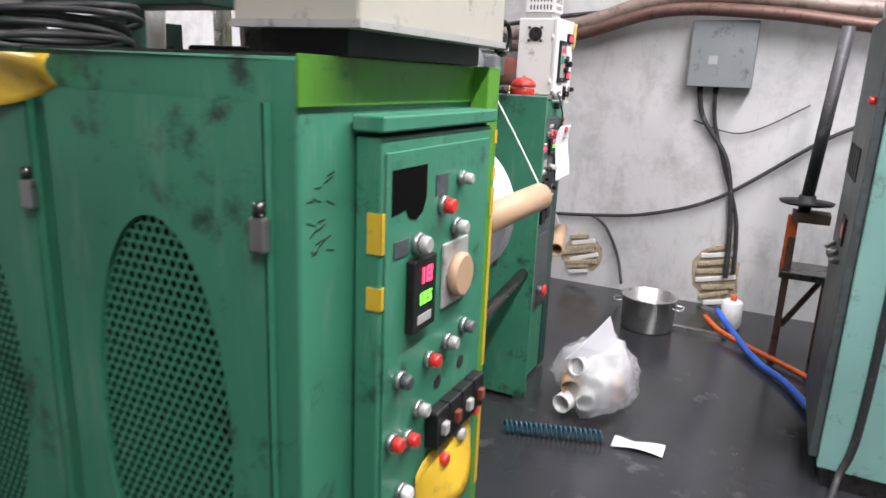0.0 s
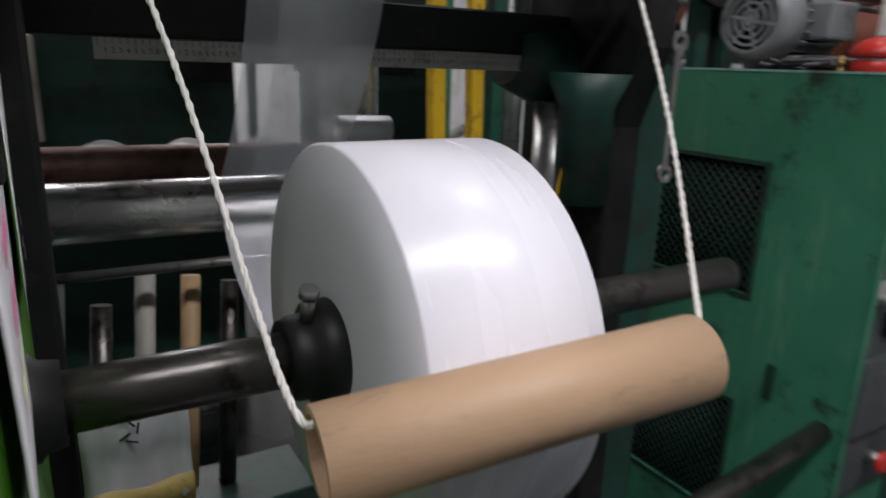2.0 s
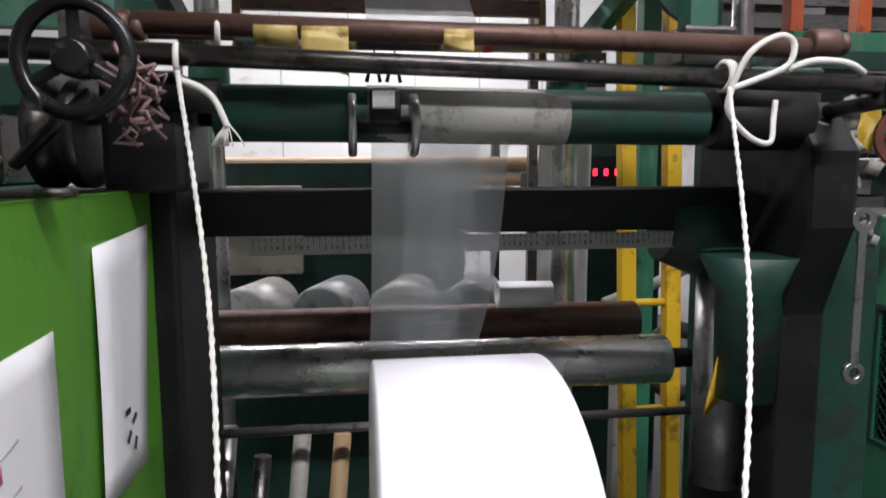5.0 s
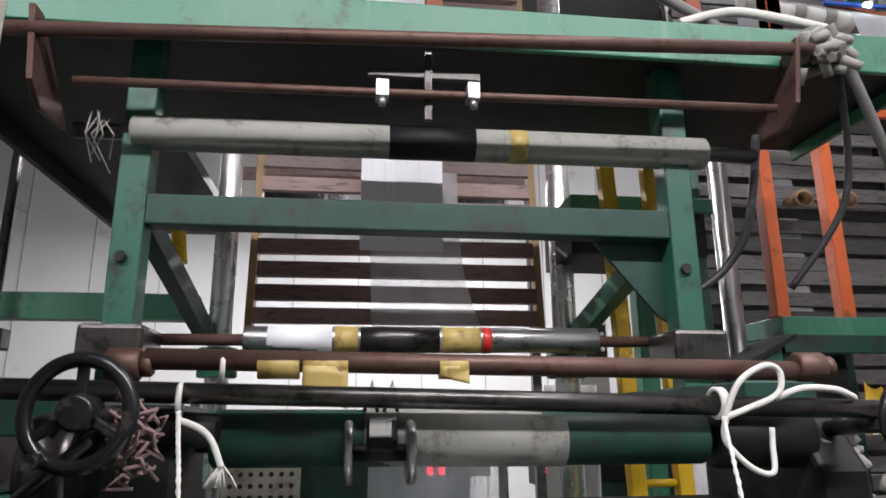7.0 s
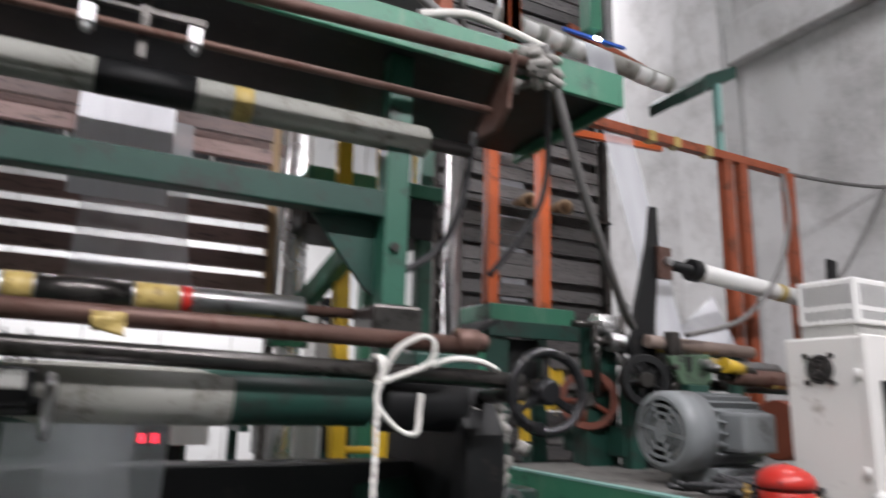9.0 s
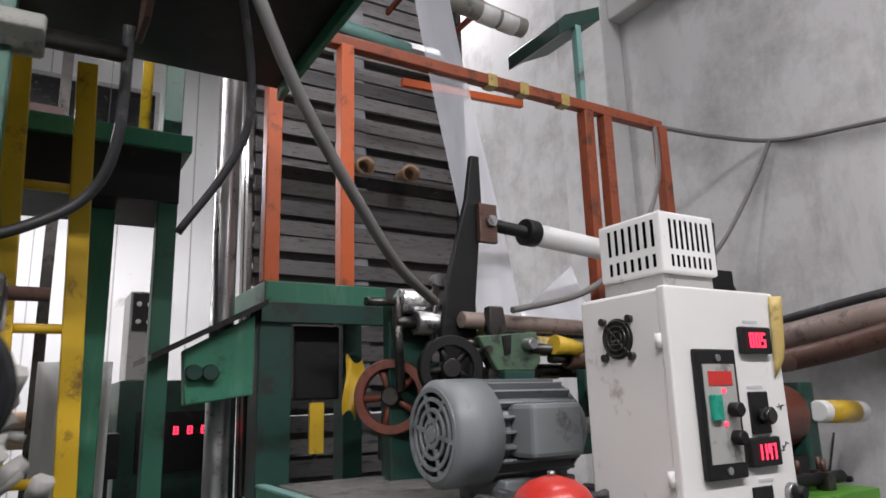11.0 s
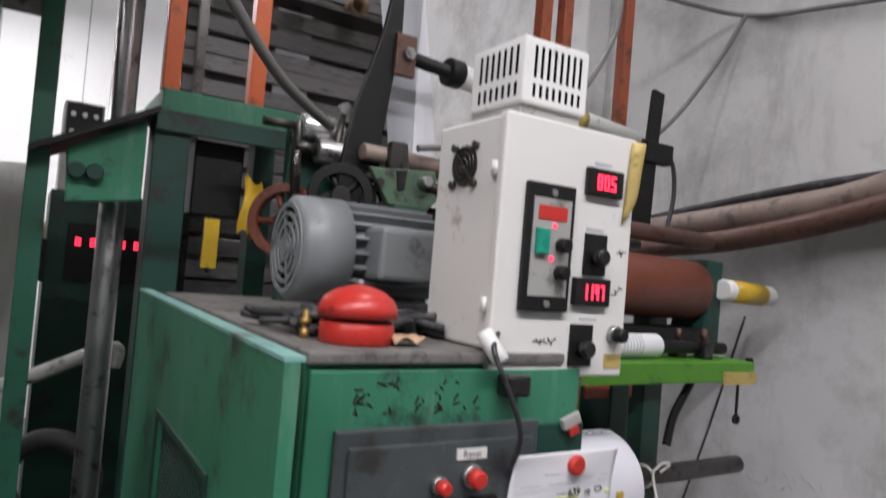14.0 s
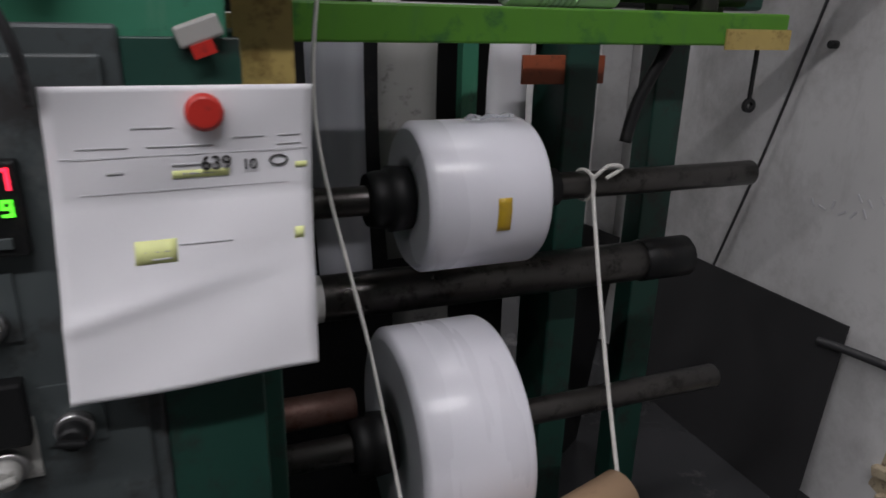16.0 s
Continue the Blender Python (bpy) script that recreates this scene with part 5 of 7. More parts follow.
    for x, z in ((1.49, 1.10), (1.555, 1.115), (1.49, 0.94), (1.56, 0.96)):
        part("breaker", Shape().box(x - 0.03, x + 0.03, y - 0.02, y, z - 0.03, z + 0.035), "black", f, bev=0.003)
    part("switch_cover", Shape().box(1.40, 1.62, y - 0.012, y, 0.62, 0.85), "panel", f, bev=0.004)
    k = part("stop_button", Shape().rod((1.537, y, 0.535), (1.537, y - 0.03, 0.535), 0.02, chamfer=0.003), "steel", f)
    part("stop_cap", Shape().rod((1.537, y - 0.03, 0.535), (1.537, y - 0.05, 0.535), 0.032, chamfer=0.008), "redlens", k, "red mushroom stop button")
    random.seed(9)
    w = Shape()
    for i in range(34):
        x, z = 1.37 + 0.24 * random.random(), 1.478 + 0.045 * random.random()
        w.slab((x, 0.5315, z), (0.004 + 0.012 * random.random(), 0.0015, 0.0028), ry=random.uniform(-80, 80))
    part("marker_scribble", w, "ink", t, "black marker scribbles")
    part("right_panel", Shape().box(1.70, 1.80, 0.525, 0.532, 0.02, 1.45), "tealdark", t, bev=0.002)
    part("tape_patch", Shape().box(1.80, 1.86, 0.60, 0.602, 1.40, 1.52), "oldtape", t)
    return t


cabinet_b()


def motor():
    t = thing("electric_motor", (1.595, 1.0, 1.566), "grey finned electric motor with slotted fan cover", "motor")
    y, z, r = 1.0, 1.708, 0.102
    part("fan_cover", Shape().lathe((1.41, y, z), (1.515, y, z), [(0, 0.084), (0.0, 0.092), (0.12, r + 0.006), (1, r + 0.008), (1, r - 0.004), (0.1, r - 0.004)], 48), "greymotor", t)
    s = Shape()
    for rr, w in ((0.026, 0.008), (0.048, 0.008), (0.069, 0.008), (0.088, 0.01)):
        s.lathe((1.408, y, z), (1.415, y, z), [(0, rr - w / 2), (0, rr + w / 2), (1, rr + w / 2), (1, rr - w / 2), (0, rr - w / 2)], 40)
    s.rod((1.407, y, z), (1.415, y, z), 0.016)
    for k in range(6):
        a = math.radians(60 * k + 10)
        s.slab((1.412, y + 0.045 * math.cos(a), z + 0.05 * math.sin(a)), (0.006, 0.086, 0.009), rx=math.degrees(a))
    part("fan_grille", s, "greymotor", t)
    # black disc in place of the shade inside the fan cover
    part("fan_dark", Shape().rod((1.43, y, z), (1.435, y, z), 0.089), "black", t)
    part("stator", Shape().rod((1.505, y, z), (1.725, y, z), 0.088, n=40), "greymotor", t)
    for k in range(22):
        a = math.radians(360 / 22 * k)
        part("fin", Shape().slab((1.615, y + 0.096 * math.cos(a), z + 0.096 * math.sin(a)), (0.21, 0.024, 0.005), rx=math.degrees(a)), "greymotor", t)
    part("end_bell", Shape().rod((1.725, y, z), (1.765, y, z), 0.1, 0.07, n=40), "greymotor", t)
    part("terminal_box", Shape().box(1.545, 1.675, y - 0.16, y - 0.07, z - 0.05, z + 0.055), "greymotor", t, bev=0.01)
    part("shaft", Shape().rod((1.765, y, z), (1.845, y, z), 0.018), "steel", t)
    part("foot", Shape().box(1.525, 1.705, y - 0.09, y + 0.09, 1.566, 1.615), "greymotor", t, bev=0.005)


motor()
be = thing("alarm_bell", (1.41, 0.63, 1.566), "red alarm bell dome, chipped paint", "bell")
part("base", Shape().rod((1.41, 0.63, 1.566), (1.41, 0.63, 1.60), 0.058, n=36, chamfer=0.003), "red", be)
part("dome", Shape().lathe((1.41, 0.63, 1.606), (1.41, 0.63, 1.655), [(0, 0.001), (0, 0.062), (0.3, 0.062), (0.6, 0.054), (0.85, 0.036), (1, 0.012), (1, 0.001)], 36), "red", be)
part("screw", Shape().rod((1.41, 0.63, 1.655), (1.41, 0.63, 1.662), 0.006), "steel", be)
ca = Shape()
random.seed(21)
for i in range(9):
    pts = [(1.32 + 0.05 * j + random.uniform(-.03, .03), 0.78 + random.uniform(-.12, .1), 1.575 + random.uniform(0, .03)) for j in range(8)]
    ca.tube(spline(pts, 6), 0.006 + 0.003 * random.random(), 6)
single("cable_tangle", ca, "cable", "tangle of dusty black cables on the cabinet top", "cable", kind="stuff")
single("brass_fitting", Shape().lathe((1.345, 0.68, 1.566), (1.345, 0.68, 1.61), [(0, .001), (0, .008), (.3, .008), (.3, .005), (.5, .005), (.5, .009), (.7, .009), (.7, .005), (1, .005), (1, .001)], 14), "gold", "small brass valve fitting", "fitting")
single("rag_scrap", Shape().sheet(lambda u, v: (1.45 + 0.06 * u, 0.575 + 0.05 * v, 1.571 + 0.012 * abs(math.sin(5 * u + 3 * v))), 8, 6), "card", "dry brown scrap lying on the top plate", "scrap", thick=0.001)


def white_box():
    t = thing("control_box", (1.74, 0.64, 1.566), "white enamel control box with displays, fan grille and knobs", "control box")
    part("case", Shape().box(1.60, 1.885, 0.552, 0.745, 1.568, 1.95), "whitebox", t, bev=0.006)
    d = part("door", Shape().box(1.594, 1.89, 0.534, 0.552, 1.526, 1.952), "whitebox", t, bev=0.004)
    for z in (1.64, 1.86):
        part("hinge", Shape().rod((1.594, 0.556, z - 0.012), (1.594, 0.556, z + 0.012), 0.006, n=10), "whiteplastic", d)
    y = 0.534
    g = part("fan_guard", Shape().rod((1.599, 0.652, 1.872), (1.597, 0.652, 1.872), 0.036, n=28), "ink", t, "round black fan guard")
    for r in (0.012, 0.022, 0.032):
        part("guard_ring", Shape().ring((1.594, 0.652, 1.872), (1, 0, 0), r, 0.0018, 28, 6), "darksteel", g)
    for a in (45, 135, 225, 315):
        part("guard_leg", Shape().tube([(1.594, 0.652, 1.872), (1.595, 0.652 + 0.048 * math.cos(radians(a)), 1.872 + 0.048 * math.sin(radians(a)))], 0.002, 6).rod((1.60, 0.652 + 0.046 * math.cos(radians(a)), 1.872 + 0.046 * math.sin(radians(a))), (1.591, 0.652 + 0.046 * math.cos(radians(a)), 1.872 + 0.046 * math.sin(radians(a))), 0.007, n=8), "darksteel", g)
    c = part("speed_controller", Shape().box(1.641, 1.742, y - 0.012, y, 1.635, 1.845), "black", d, "black speed controller with grey face", bev=0.003)
    part("face", Shape().box(1.652, 1.732, y - 0.014, y - 0.012, 1.66, 1.82), "greyplastic", c)
    part("red_label", Shape().box(1.662, 1.722, y - 0.0155, y - 0.014, 1.785, 1.808), "redlens", c)
    part("rocker", Shape().box(1.658, 1.684, y - 0.022, y - 0.014, 1.728, 1.77), "greenlens", c, "green rocker switch", bev=0.002)
    for z in (1.745, 1.70):
        kk = part("dial", Shape().rod((1.712, y - 0.014, z), (1.712, y - 0.034, z), 0.012, n=18, chamfer=0.002), "black", c)
    for x, z in ((1.697, 1.776), (1.694, 1.722)):
        part("lamp_dot", Shape().rod((x, y - 0.014, z), (x, y - 0.0165, z), 0.004, n=10), "redglow", c)
    for z in (1.83, 1.648):
        part("screw", Shape().rod((1.692, y - 0.012, z), (1.692, y - 0.016, z), 0.006, n=10), "steel", c)
    for x, z, txt in ((1.768, 1.838, "805"), (1.755, 1.648, "1147")):
        m = part("display", Shape().box(x, x + 0.083, y - 0.012, y, z, z + 0.048), "black", d, "black red-lit digital display", bev=0.003)
        n = len(txt)
        part("red_digits", digits(txt, x + 0.018, y - 0.013, z + 0.011, 0.009 if n > 3 else 0.012, 0.026, 0.004, 0.0035), "redglow", m)
    for x, z in ((1.803, 1.737), (1.785, 1.58)):
        p = part("dial_plate", Shape().box(x - 0.026, x + 0.026, y - 0.005, y, z - 0.036, z + 0.036), "black", d, bev=0.002)
        part("dial", Shape().rod((x, y - 0.005, z - 0.005), (x, y - 0.028, z - 0.005), 0.015, n=18, chamfer=0.003), "blackgloss", p)
    knob(1.862, y, 1.60, 0.013, d, m="black", cap="black")
    w = Shape()
    for i in range(8):
        w.slab((1.685 + 0.006 * i, y - 0.0005, 1.585 + 0.004 * math.sin(3 * i)), (0.009, 0.001, 0.0022), ry=47 * i)
    for i in range(4):
        w.slab((1.862 + 0.004 * i, y - 0.0005, 1.745 + 0.005 * math.sin(3 * i)), (0.010, 0.001, 0.002), ry=57 * i)
        w.slab((1.855 + 0.006 * i, y - 0.0005, 1.67 + 0.004 * i), (0.010, 0.001, 0.002), ry=67 * i)
    part("handwritten_bars", w, "ink", d)
    for x, z in ((1.81, 1.893), (1.80, 1.778), (1.80, 1.622)):
        part("caption_bar", Shape().box(x - 0.02, x + 0.02, y - 0.001, y, z, z + 0.005), "greyink", d)
    part("tape_flap", Shape().sheet(lambda u, v: (1.872 + 0.035 * u - 0.012 * v, 0.531 - 0.012 * math.sin(3 * u), 1.945 - 0.15 * v * (0.5 + 0.5 * (1 - u))), 5, 6), "oldtape", t, "old yellow tape on the corner", thick=0.001)
    part("tape_flap", Shape().box(1.845, 1.885, 0.5325, 0.534, 1.54, 1.565), "oldtape", t)


white_box()


def inverter():
    t = thing("frequency_inverter", (1.69, 0.66, 1.95), "grey vented frequency inverter on top of the white box", "inverter")
    x0, x1, y0, y1, z0, z1 = 1.652, 1.80, 0.578, 0.735, 1.985, 2.10
    part("heat_sink", Shape().box(x0 + .006, x1 - .006, y0 + .01, y1, 1.95, z0), "greyplastic", t, bev=0.002)
    part("case", Shape().box(x0, x1, y0, y1, z0, z1), "whiteplastic", t, "off-white plastic case", bev=0.005)
    for i in range(8):
        x = x0 + 0.022 + 0.0145 * i
        for za, zb in ((z0 + 0.045, z1 - 0.015), (z0 + 0.012, z0 + 0.034)):
            part("vent_slot", Shape().box(x, x + 0.006, y0 - 0.0006, y0, za, zb), "void", t)
    for i in range(7):
        yy = y0 + 0.016 + 0.018 * i
        for za, zb in ((z0 + 0.05, z1 - 0.015), (z0 + 0.012, z0 + 0.036)):
            part("vent_slot", Shape().box(x0 - 0.0006, x0, yy, yy + 0.007, za, zb), "void", t)
    part("plug", Shape().rod((x1, 0.68, 2.05), (x1 + 0.05, 0.68, 2.05), 0.018), "black", t)


inverter()
single("power_lead", Shape().tube(spline([(1.62, 0.545, 1.60), (1.58, 0.50, 1.575), (1.60, 0.485, 1.52), (1.628, 0.48, 1.45), (1.63, 0.50, 1.395)]), 0.0045, 8), "cable", "thin black lead hanging over the panel", "cable")
pg = thing("cable_plug", (1.60, 0.50, 1.55), "white and black plug end hanging at the box corner", "plug")
part("plug", Shape().rod((1.578, 0.53, 1.60), (1.60, 0.505, 1.555), 0.014, chamfer=0.003), "whiteplastic", pg)
part("socket", Shape().box(1.61, 1.66, 0.50, 0.53, 1.50, 1.535), "blackgloss", pg, bev=0.006)

# job sheet held by a red magnet
js = thing("job_sheet", (1.74, 0.52, 1.27), "folded white job sheet with yellow marks under a red magnet", "paper")


def sheet_b(u, v):
    """Folded at a third of its height: the crease touches the panel, both ends stand off."""
    lift = 0.013 * (0.36 - v) / 0.36 if v < 0.36 else 0.024 * (v - 0.36) / 0.64
    crumple = 0.0022 * math.sin(7 * u + 5 * v) * math.sin(3 + 11 * v) + 0.004 * math.exp(-((v - 0.74 + 0.16 * u) / 0.03) ** 2) * (1 - u)
    return (1.637 + 0.222 * u - 0.014 * v * (1 - u) - 0.008 * v * u, 0.511 - lift - crumple - 0.008 * v * u, 1.411 - (0.288 - 0.012 * u) * v)


part("sheet", Shape().sheet(sheet_b, 20, 50), "paper", js, thick=0.0006)
part("magnet", Shape().rod((1.763, 0.504, 1.388), (1.763, 0.488, 1.388), 0.0165, n=28, chamfer=0.004), "red", js, "round red magnet")


def on_sheet(s, u0, u1, v, h, m, name="print_bar"):
    part(name, Shape().sheet(lambda u, w: tuple(Vector(sheet_b(u0 + (u1 - u0) * u, v + h * w)) + Vector((0, -0.0008, 0))), 4, 2), m, s, thick=0.0003)


for u0, u1, v, h, m in ((.1, .28, .185, .004, "greyink"), (.3, .45, .125, .005, "greyink"), (.35, .6, .185, .004, "greyink"), (.68, .8, .165, .004, "greyink"), (.86, .95, .165, .004, "greyink"), (.85, .95, .195, .004, "greyink"),
                        (.44, .6, .245, .008, "greyink"), (.44, .66, .268, .026, "hilite"), (.48, .62, .277, .006, "greyink"), (.93, .98, .262, .02, "hilite"), (.2, .26, .262, .008, "greyink"),
                        (.28, .44, .49, .075, "hilite"), (.3, .40, .49, .006, "greyink"), (.3, .41, .525, .006, "greyink"), (.3, .42, .55, .006, "greyink"), (.45, .66, .51, .005, "greyink"), (.92, .96, .49, .04, "hilite"), (.04, .98, .215, .0015, "greyink"), (.1, .9, .33, .001, "greyink")):
    on_sheet(js, u0, u1, v, h, m)
for txt, u, v, sz in (("639", 0.55, 0.255, 0.018), ("10", 0.71, 0.262, 0.014)):
    fc = bpy.data.curves.new("handwriting", "FONT")
    fc.body, fc.size = txt, sz
    fc.offset = 0.0003
    fc.materials.append(M["ink"])
    fo = new("handwriting", fc)
    p = sheet_b(u, v)
    fo.parent = js
    fo.matrix_parent_inverse = Matrix.Translation(-js.location)
    fo.matrix_basis = pose(p[0], p[1] - 0.002, p[2] - 0.004, 90, 0, 0)
part("pen_ring", Shape().tube([Vector(sheet_b(0.86 + 0.035 * math.cos(a), 0.252 + 0.017 * math.sin(a))) + Vector((0, -0.001, 0)) for a in [2 * math.pi * i / 24 for i in range(24)]], 0.0009, 5, True), "ink", js)
mg = thing("magnet_clip", (1.77, 0.51, 1.45), "grey and red magnet clip on the panel", "magnet")
part("clip", Shape().slab((1.765, 0.520, 1.455), (0.04, 0.012, 0.02), ry=-20), "greyplastic", mg, bev=0.003)
part("tip", Shape().slab((1.768, 0.5135, 1.44), (0.02, 0.005, 0.012), ry=-20), "red", mg)


# rolls of machine B
def roll_b(x0, x1, y, z, r, s0, s1, label, coreout):
    t = thing("film_roll", ((x0 + x1) / 2, y, z), label, "film roll", "film rolls of the far winder")
    w = x1 - x0
    part("film", Shape().lathe((x0, y, z), (x1, y, z), [(0, 0.05), (-0.01, r * 0.55), (-0.01, r * 0.9), (0.015, r - 0.008), (0.05, r), (0.97, r), (1, r - 0.004), (1, 0.05), (0, 0.05)], 80), "filmroll", t)
    part("core", Shape().pipe((x0 - 0.004, y, z), (x1 + coreout, y, z), 0.05, 0.04), "card", t)
    sh = thing("winding_shaft", (x0, y, z), "black winding shaft with clamping collars", "shaft", "shafts of the far winder")
    part("shaft", Shape().rod((s0, y, z), (s1, y, z), 0.026, chamfer=0.004), "darksteel", sh)
    part("collar", Shape().lathe((x0 - 0.075, y, z), (x0, y, z), [(0, .001), (0, .045), (.2, .05), (.45, .05), (.5, .058), (1, .055), (1, .001)]), "black", sh)
    part("collar", Shape().lathe((x1 + coreout, y, z), (x1 + coreout + 0.045, y, z), [(0, .001), (0, .048), (.5, .048), (.6, .036), (1, .036), (1, .001)]), "black", sh)
    return t


rb = roll_b(2.10, 2.315, 0.95, 1.172, 0.132, 1.80, 2.87, "white roll of plastic film with a yellow tape mark", 0.03)
part("tape_mark", Shape().sheet(lambda u, v: (2.212 + 0.024 * u, 0.95 - 0.1335 * math.cos(radians(-14 + 24 * (1 - v))), 1.172 + 0.1335 * math.sin(radians(-14 + 24 * (1 - v)))), 2, 6), "tape", rb, "yellow tape mark", thick=0.0006)
part("film_scrap", Shape().sheet(lambda u, v: (2.19 + 0.09 * u, 0.93 - 0.02 * v, 1.304 + 0.012 * abs(math.sin(9 * u + 4 * v)) * v + 0.004), 12, 5), "filmclear", rb, "crumpled scrap of clear film", thick=0.0006)
roll_b(2.045, 2.235, 0.87, 0.742, 0.205, 1.82, 2.78, "half-wound white roll of plastic film", 0.0)
hung_tube((1.98, 0.56, 0.655), (2.40, 0.66, 0.69), 0.043, None, "brown cardboard core tube hanging on cords")
single("cord", Shape().tube(spline([(2.452, 0.915, 1.20), (2.45, 0.90, 1.14), (2.41, 0.76, 0.90), (2.395, 0.66, 0.70)]), 0.004, 6), "rope", "white cord tied to the shaft, holding the tube", "rope", "white cords")
single("cord", Shape().tube(spline([(1.94, 0.80, 1.60), (1.92, 0.82, 1.33), (1.97, 0.72, 1.0), (2.0, 0.60, 0.70)]), 0.003, 6), "rope", "thin white cord hanging from above", "rope", "white cords")
single("cord_knot", Shape().ring((2.455, 0.95, 1.172), (1, 0.2, 0), 0.029, 0.004, 18, 6).tube(spline([(2.455, 0.92, 1.19), (2.48, 0.91, 1.215), (2.51, 0.91, 1.21), (2.48, 0.915, 1.19)]), 0.004, 6), "rope", "white cord knot round the shaft", "rope")
r = thing("contact_roller", (2.4, 1.08, 0.93), "black oily contact roller under the roll", "roller")
part("roller", Shape().rod((1.80, 1.08, 0.945), (2.80, 1.10, 0.935), 0.046, n=36, chamfer=0.004), "darksteel", r)
part("end_ring", Shape().rod((2.72, 1.098, 0.936), (2.86, 1.1, 0.935), 0.05, n=36, chamfer=0.006), "black", r)
part("white_band", Shape().rod((1.905, 1.082, 0.944), (1.965, 1.083, 0.943), 0.0465, n=36), "whiteplastic", r)
single("brown_pipe", Shape().rod((1.80, 0.92, 0.80), (1.99, 0.92, 0.80), 0.03, chamfer=0.004), "rust", "short brown pipe behind the sheet", "pipe")
gb = thing("green_beam", (2.36, 1.0, 1.43), "bright lime green cross beam with tape at the end", "beam")
part("beam", Shape().box(1.86, 2.85, 0.90, 1.05, 1.432, 1.49), "lime", gb, bev=0.004)
part("tape_patch", Shape().box(2.70, 2.855, 0.896, 0.90, 1.425, 1.462), "oldtape", gb)
part("tape_patch", Shape().box(1.81, 1.90, 0.893, 0.896, 1.36, 1.47), "oldtape", gb)
fb = thing("winder_frame", (2.2, 1.3, 0), "dark oily rear frame of the far winder", "machine frame")
part("left_plate", Shape().box(1.80, 1.84, 0.70, 1.6, 0.0, 1.45), "tealdark", fb, bev=0.004)
part("right_post", Shape().box(2.52, 2.60, 1.15, 1.3, 0.0, 1.43), "tealdark", fb, bev=0.006)
part("post", Shape().box(2.30, 2.335, 1.20, 1.23, 1.0, 1.45), "teal", fb)
# black backing added to darken the space behind rolls and strips
part("back_plate", Shape().box(1.84, 2.6, 1.55, 1.58, 0.0, 1.46), "black", fb)
for x0, x1, z0, z1, m in ((1.98, 2.10, 0.85, 1.46, "filmhaze"), (2.13, 2.26, 0.95, 1.46, "greyplastic"), (2.38, 2.48, 1.05, 1.44, "paper"), (2.55, 2.64, 0.95, 1.45, "greyplastic"), (2.16, 2.30, 0.62, 0.9, "greyplastic")):
    single("film_strip", Shape().sheet(lambda u, v: (x0 + (x1 - x0) * u + 0.02 * v, 1.24 + 0.03 * math.sin(3 * v), z1 + (z0 - z1) * v), 3, 6), m, "pale film and paper strip hanging behind the rolls", "strip", "hanging strips", thick=0.001)
single("brown_board", Shape().box(2.42, 2.62, 1.16, 1.17, 1.34, 1.40), "rustorange", "brown taped board under the beam", "board", bev=0.002)
single("tool_strap", Shape().tube(spline([(2.60, 0.93, 1.43), (2.56, 0.95, 1.33), (2.54, 0.95, 1.25)]), 0.012, 8), "black", "black tool handle hanging from the beam", "tool")
hs = thing("hanging_spanner", (2.80, 0.92, 1.36), "small black spanner hanging on a string", "tool")
part("handle", Shape().box(2.795, 2.803, 0.915, 0.92, 1.33, 1.43), "black", hs)
part("jaw", Shape().pipe((2.80, 0.913, 1.318), (2.80, 0.922, 1.318), 0.014, 0.007, 14), "black", hs)

# feed end on top of machine B
for y_, z_, x0, x1, r_, m in ((1.45, 1.99, 1.62, 2.35, 0.035, "steel"), (1.38, 1.93, 1.80, 2.45, 0.028, "steel"), (1.50, 1.86, 1.9, 3.0, 0.022, "darksteel"), (1.25, 1.88, 2.0, 3.1, 0.03, "rust")):
    q = thing("feed_roller", (x0, y_, z_), "worn steel feed roller", "roller", "feed rollers")
    part("roller", Shape().rod((x0, y_, z_), (x1, y_ + 0.03, z_ - 0.01), r_, chamfer=0.003), m, q)
    part("journal", Shape().rod((x0 - 0.06, y_, z_), (x0, y_, z_), r_ * 0.5), "darksteel", q)
    part("tape_wrap", Shape().rod((x0 + 0.2, y_ + 0.01, z_ - 0.004), (x0 + 0.28, y_ + 0.013, z_ - 0.005), r_ + 0.002), "oldtape", q)
up = thing("unwind_stand", (1.75, 1.38, 1.566), "black upright steel plates carrying a taped unwind shaft", "stand")
part("plate", Shape().prism([(1.665, 1.566), (1.785, 1.566), (1.79, 2.05), (1.825, 2.36), (1.822, 2.50), (1.792, 2.50), (1.77, 2.36), (1.70, 2.12), (1.672, 1.95)], "y", 1.385, 1.405), "black", up, bev=0.004)
part("slot_plate", Shape().box(1.80, 1.865, 1.365, 1.385, 2.225, 2.345), "rust", up, bev=0.004)
part("nut", Shape().rod((1.838, 1.365, 2.29), (1.838, 1.35, 2.29), 0.018, n=6), "steel", up)
part("shaft", Shape().rod((1.82, 1.385, 2.29), (2.95, 1.50, 2.24), 0.020), "black", up)
part("sleeve", Shape().rod((2.02, 1.405, 2.281), (2.90, 1.495, 2.2425), 0.036, n=28), "whiteplastic", up, "white taped sleeve")
part("collar", Shape().rod((1.99, 1.402, 2.283), (2.04, 1.407, 2.281), 0.043, chamfer=0.004), "black", up)
part("tape_wrap", Shape().rod((2.55, 1.459, 2.258), (2.60, 1.464, 2.256), 0.0375), "oldtape", up)
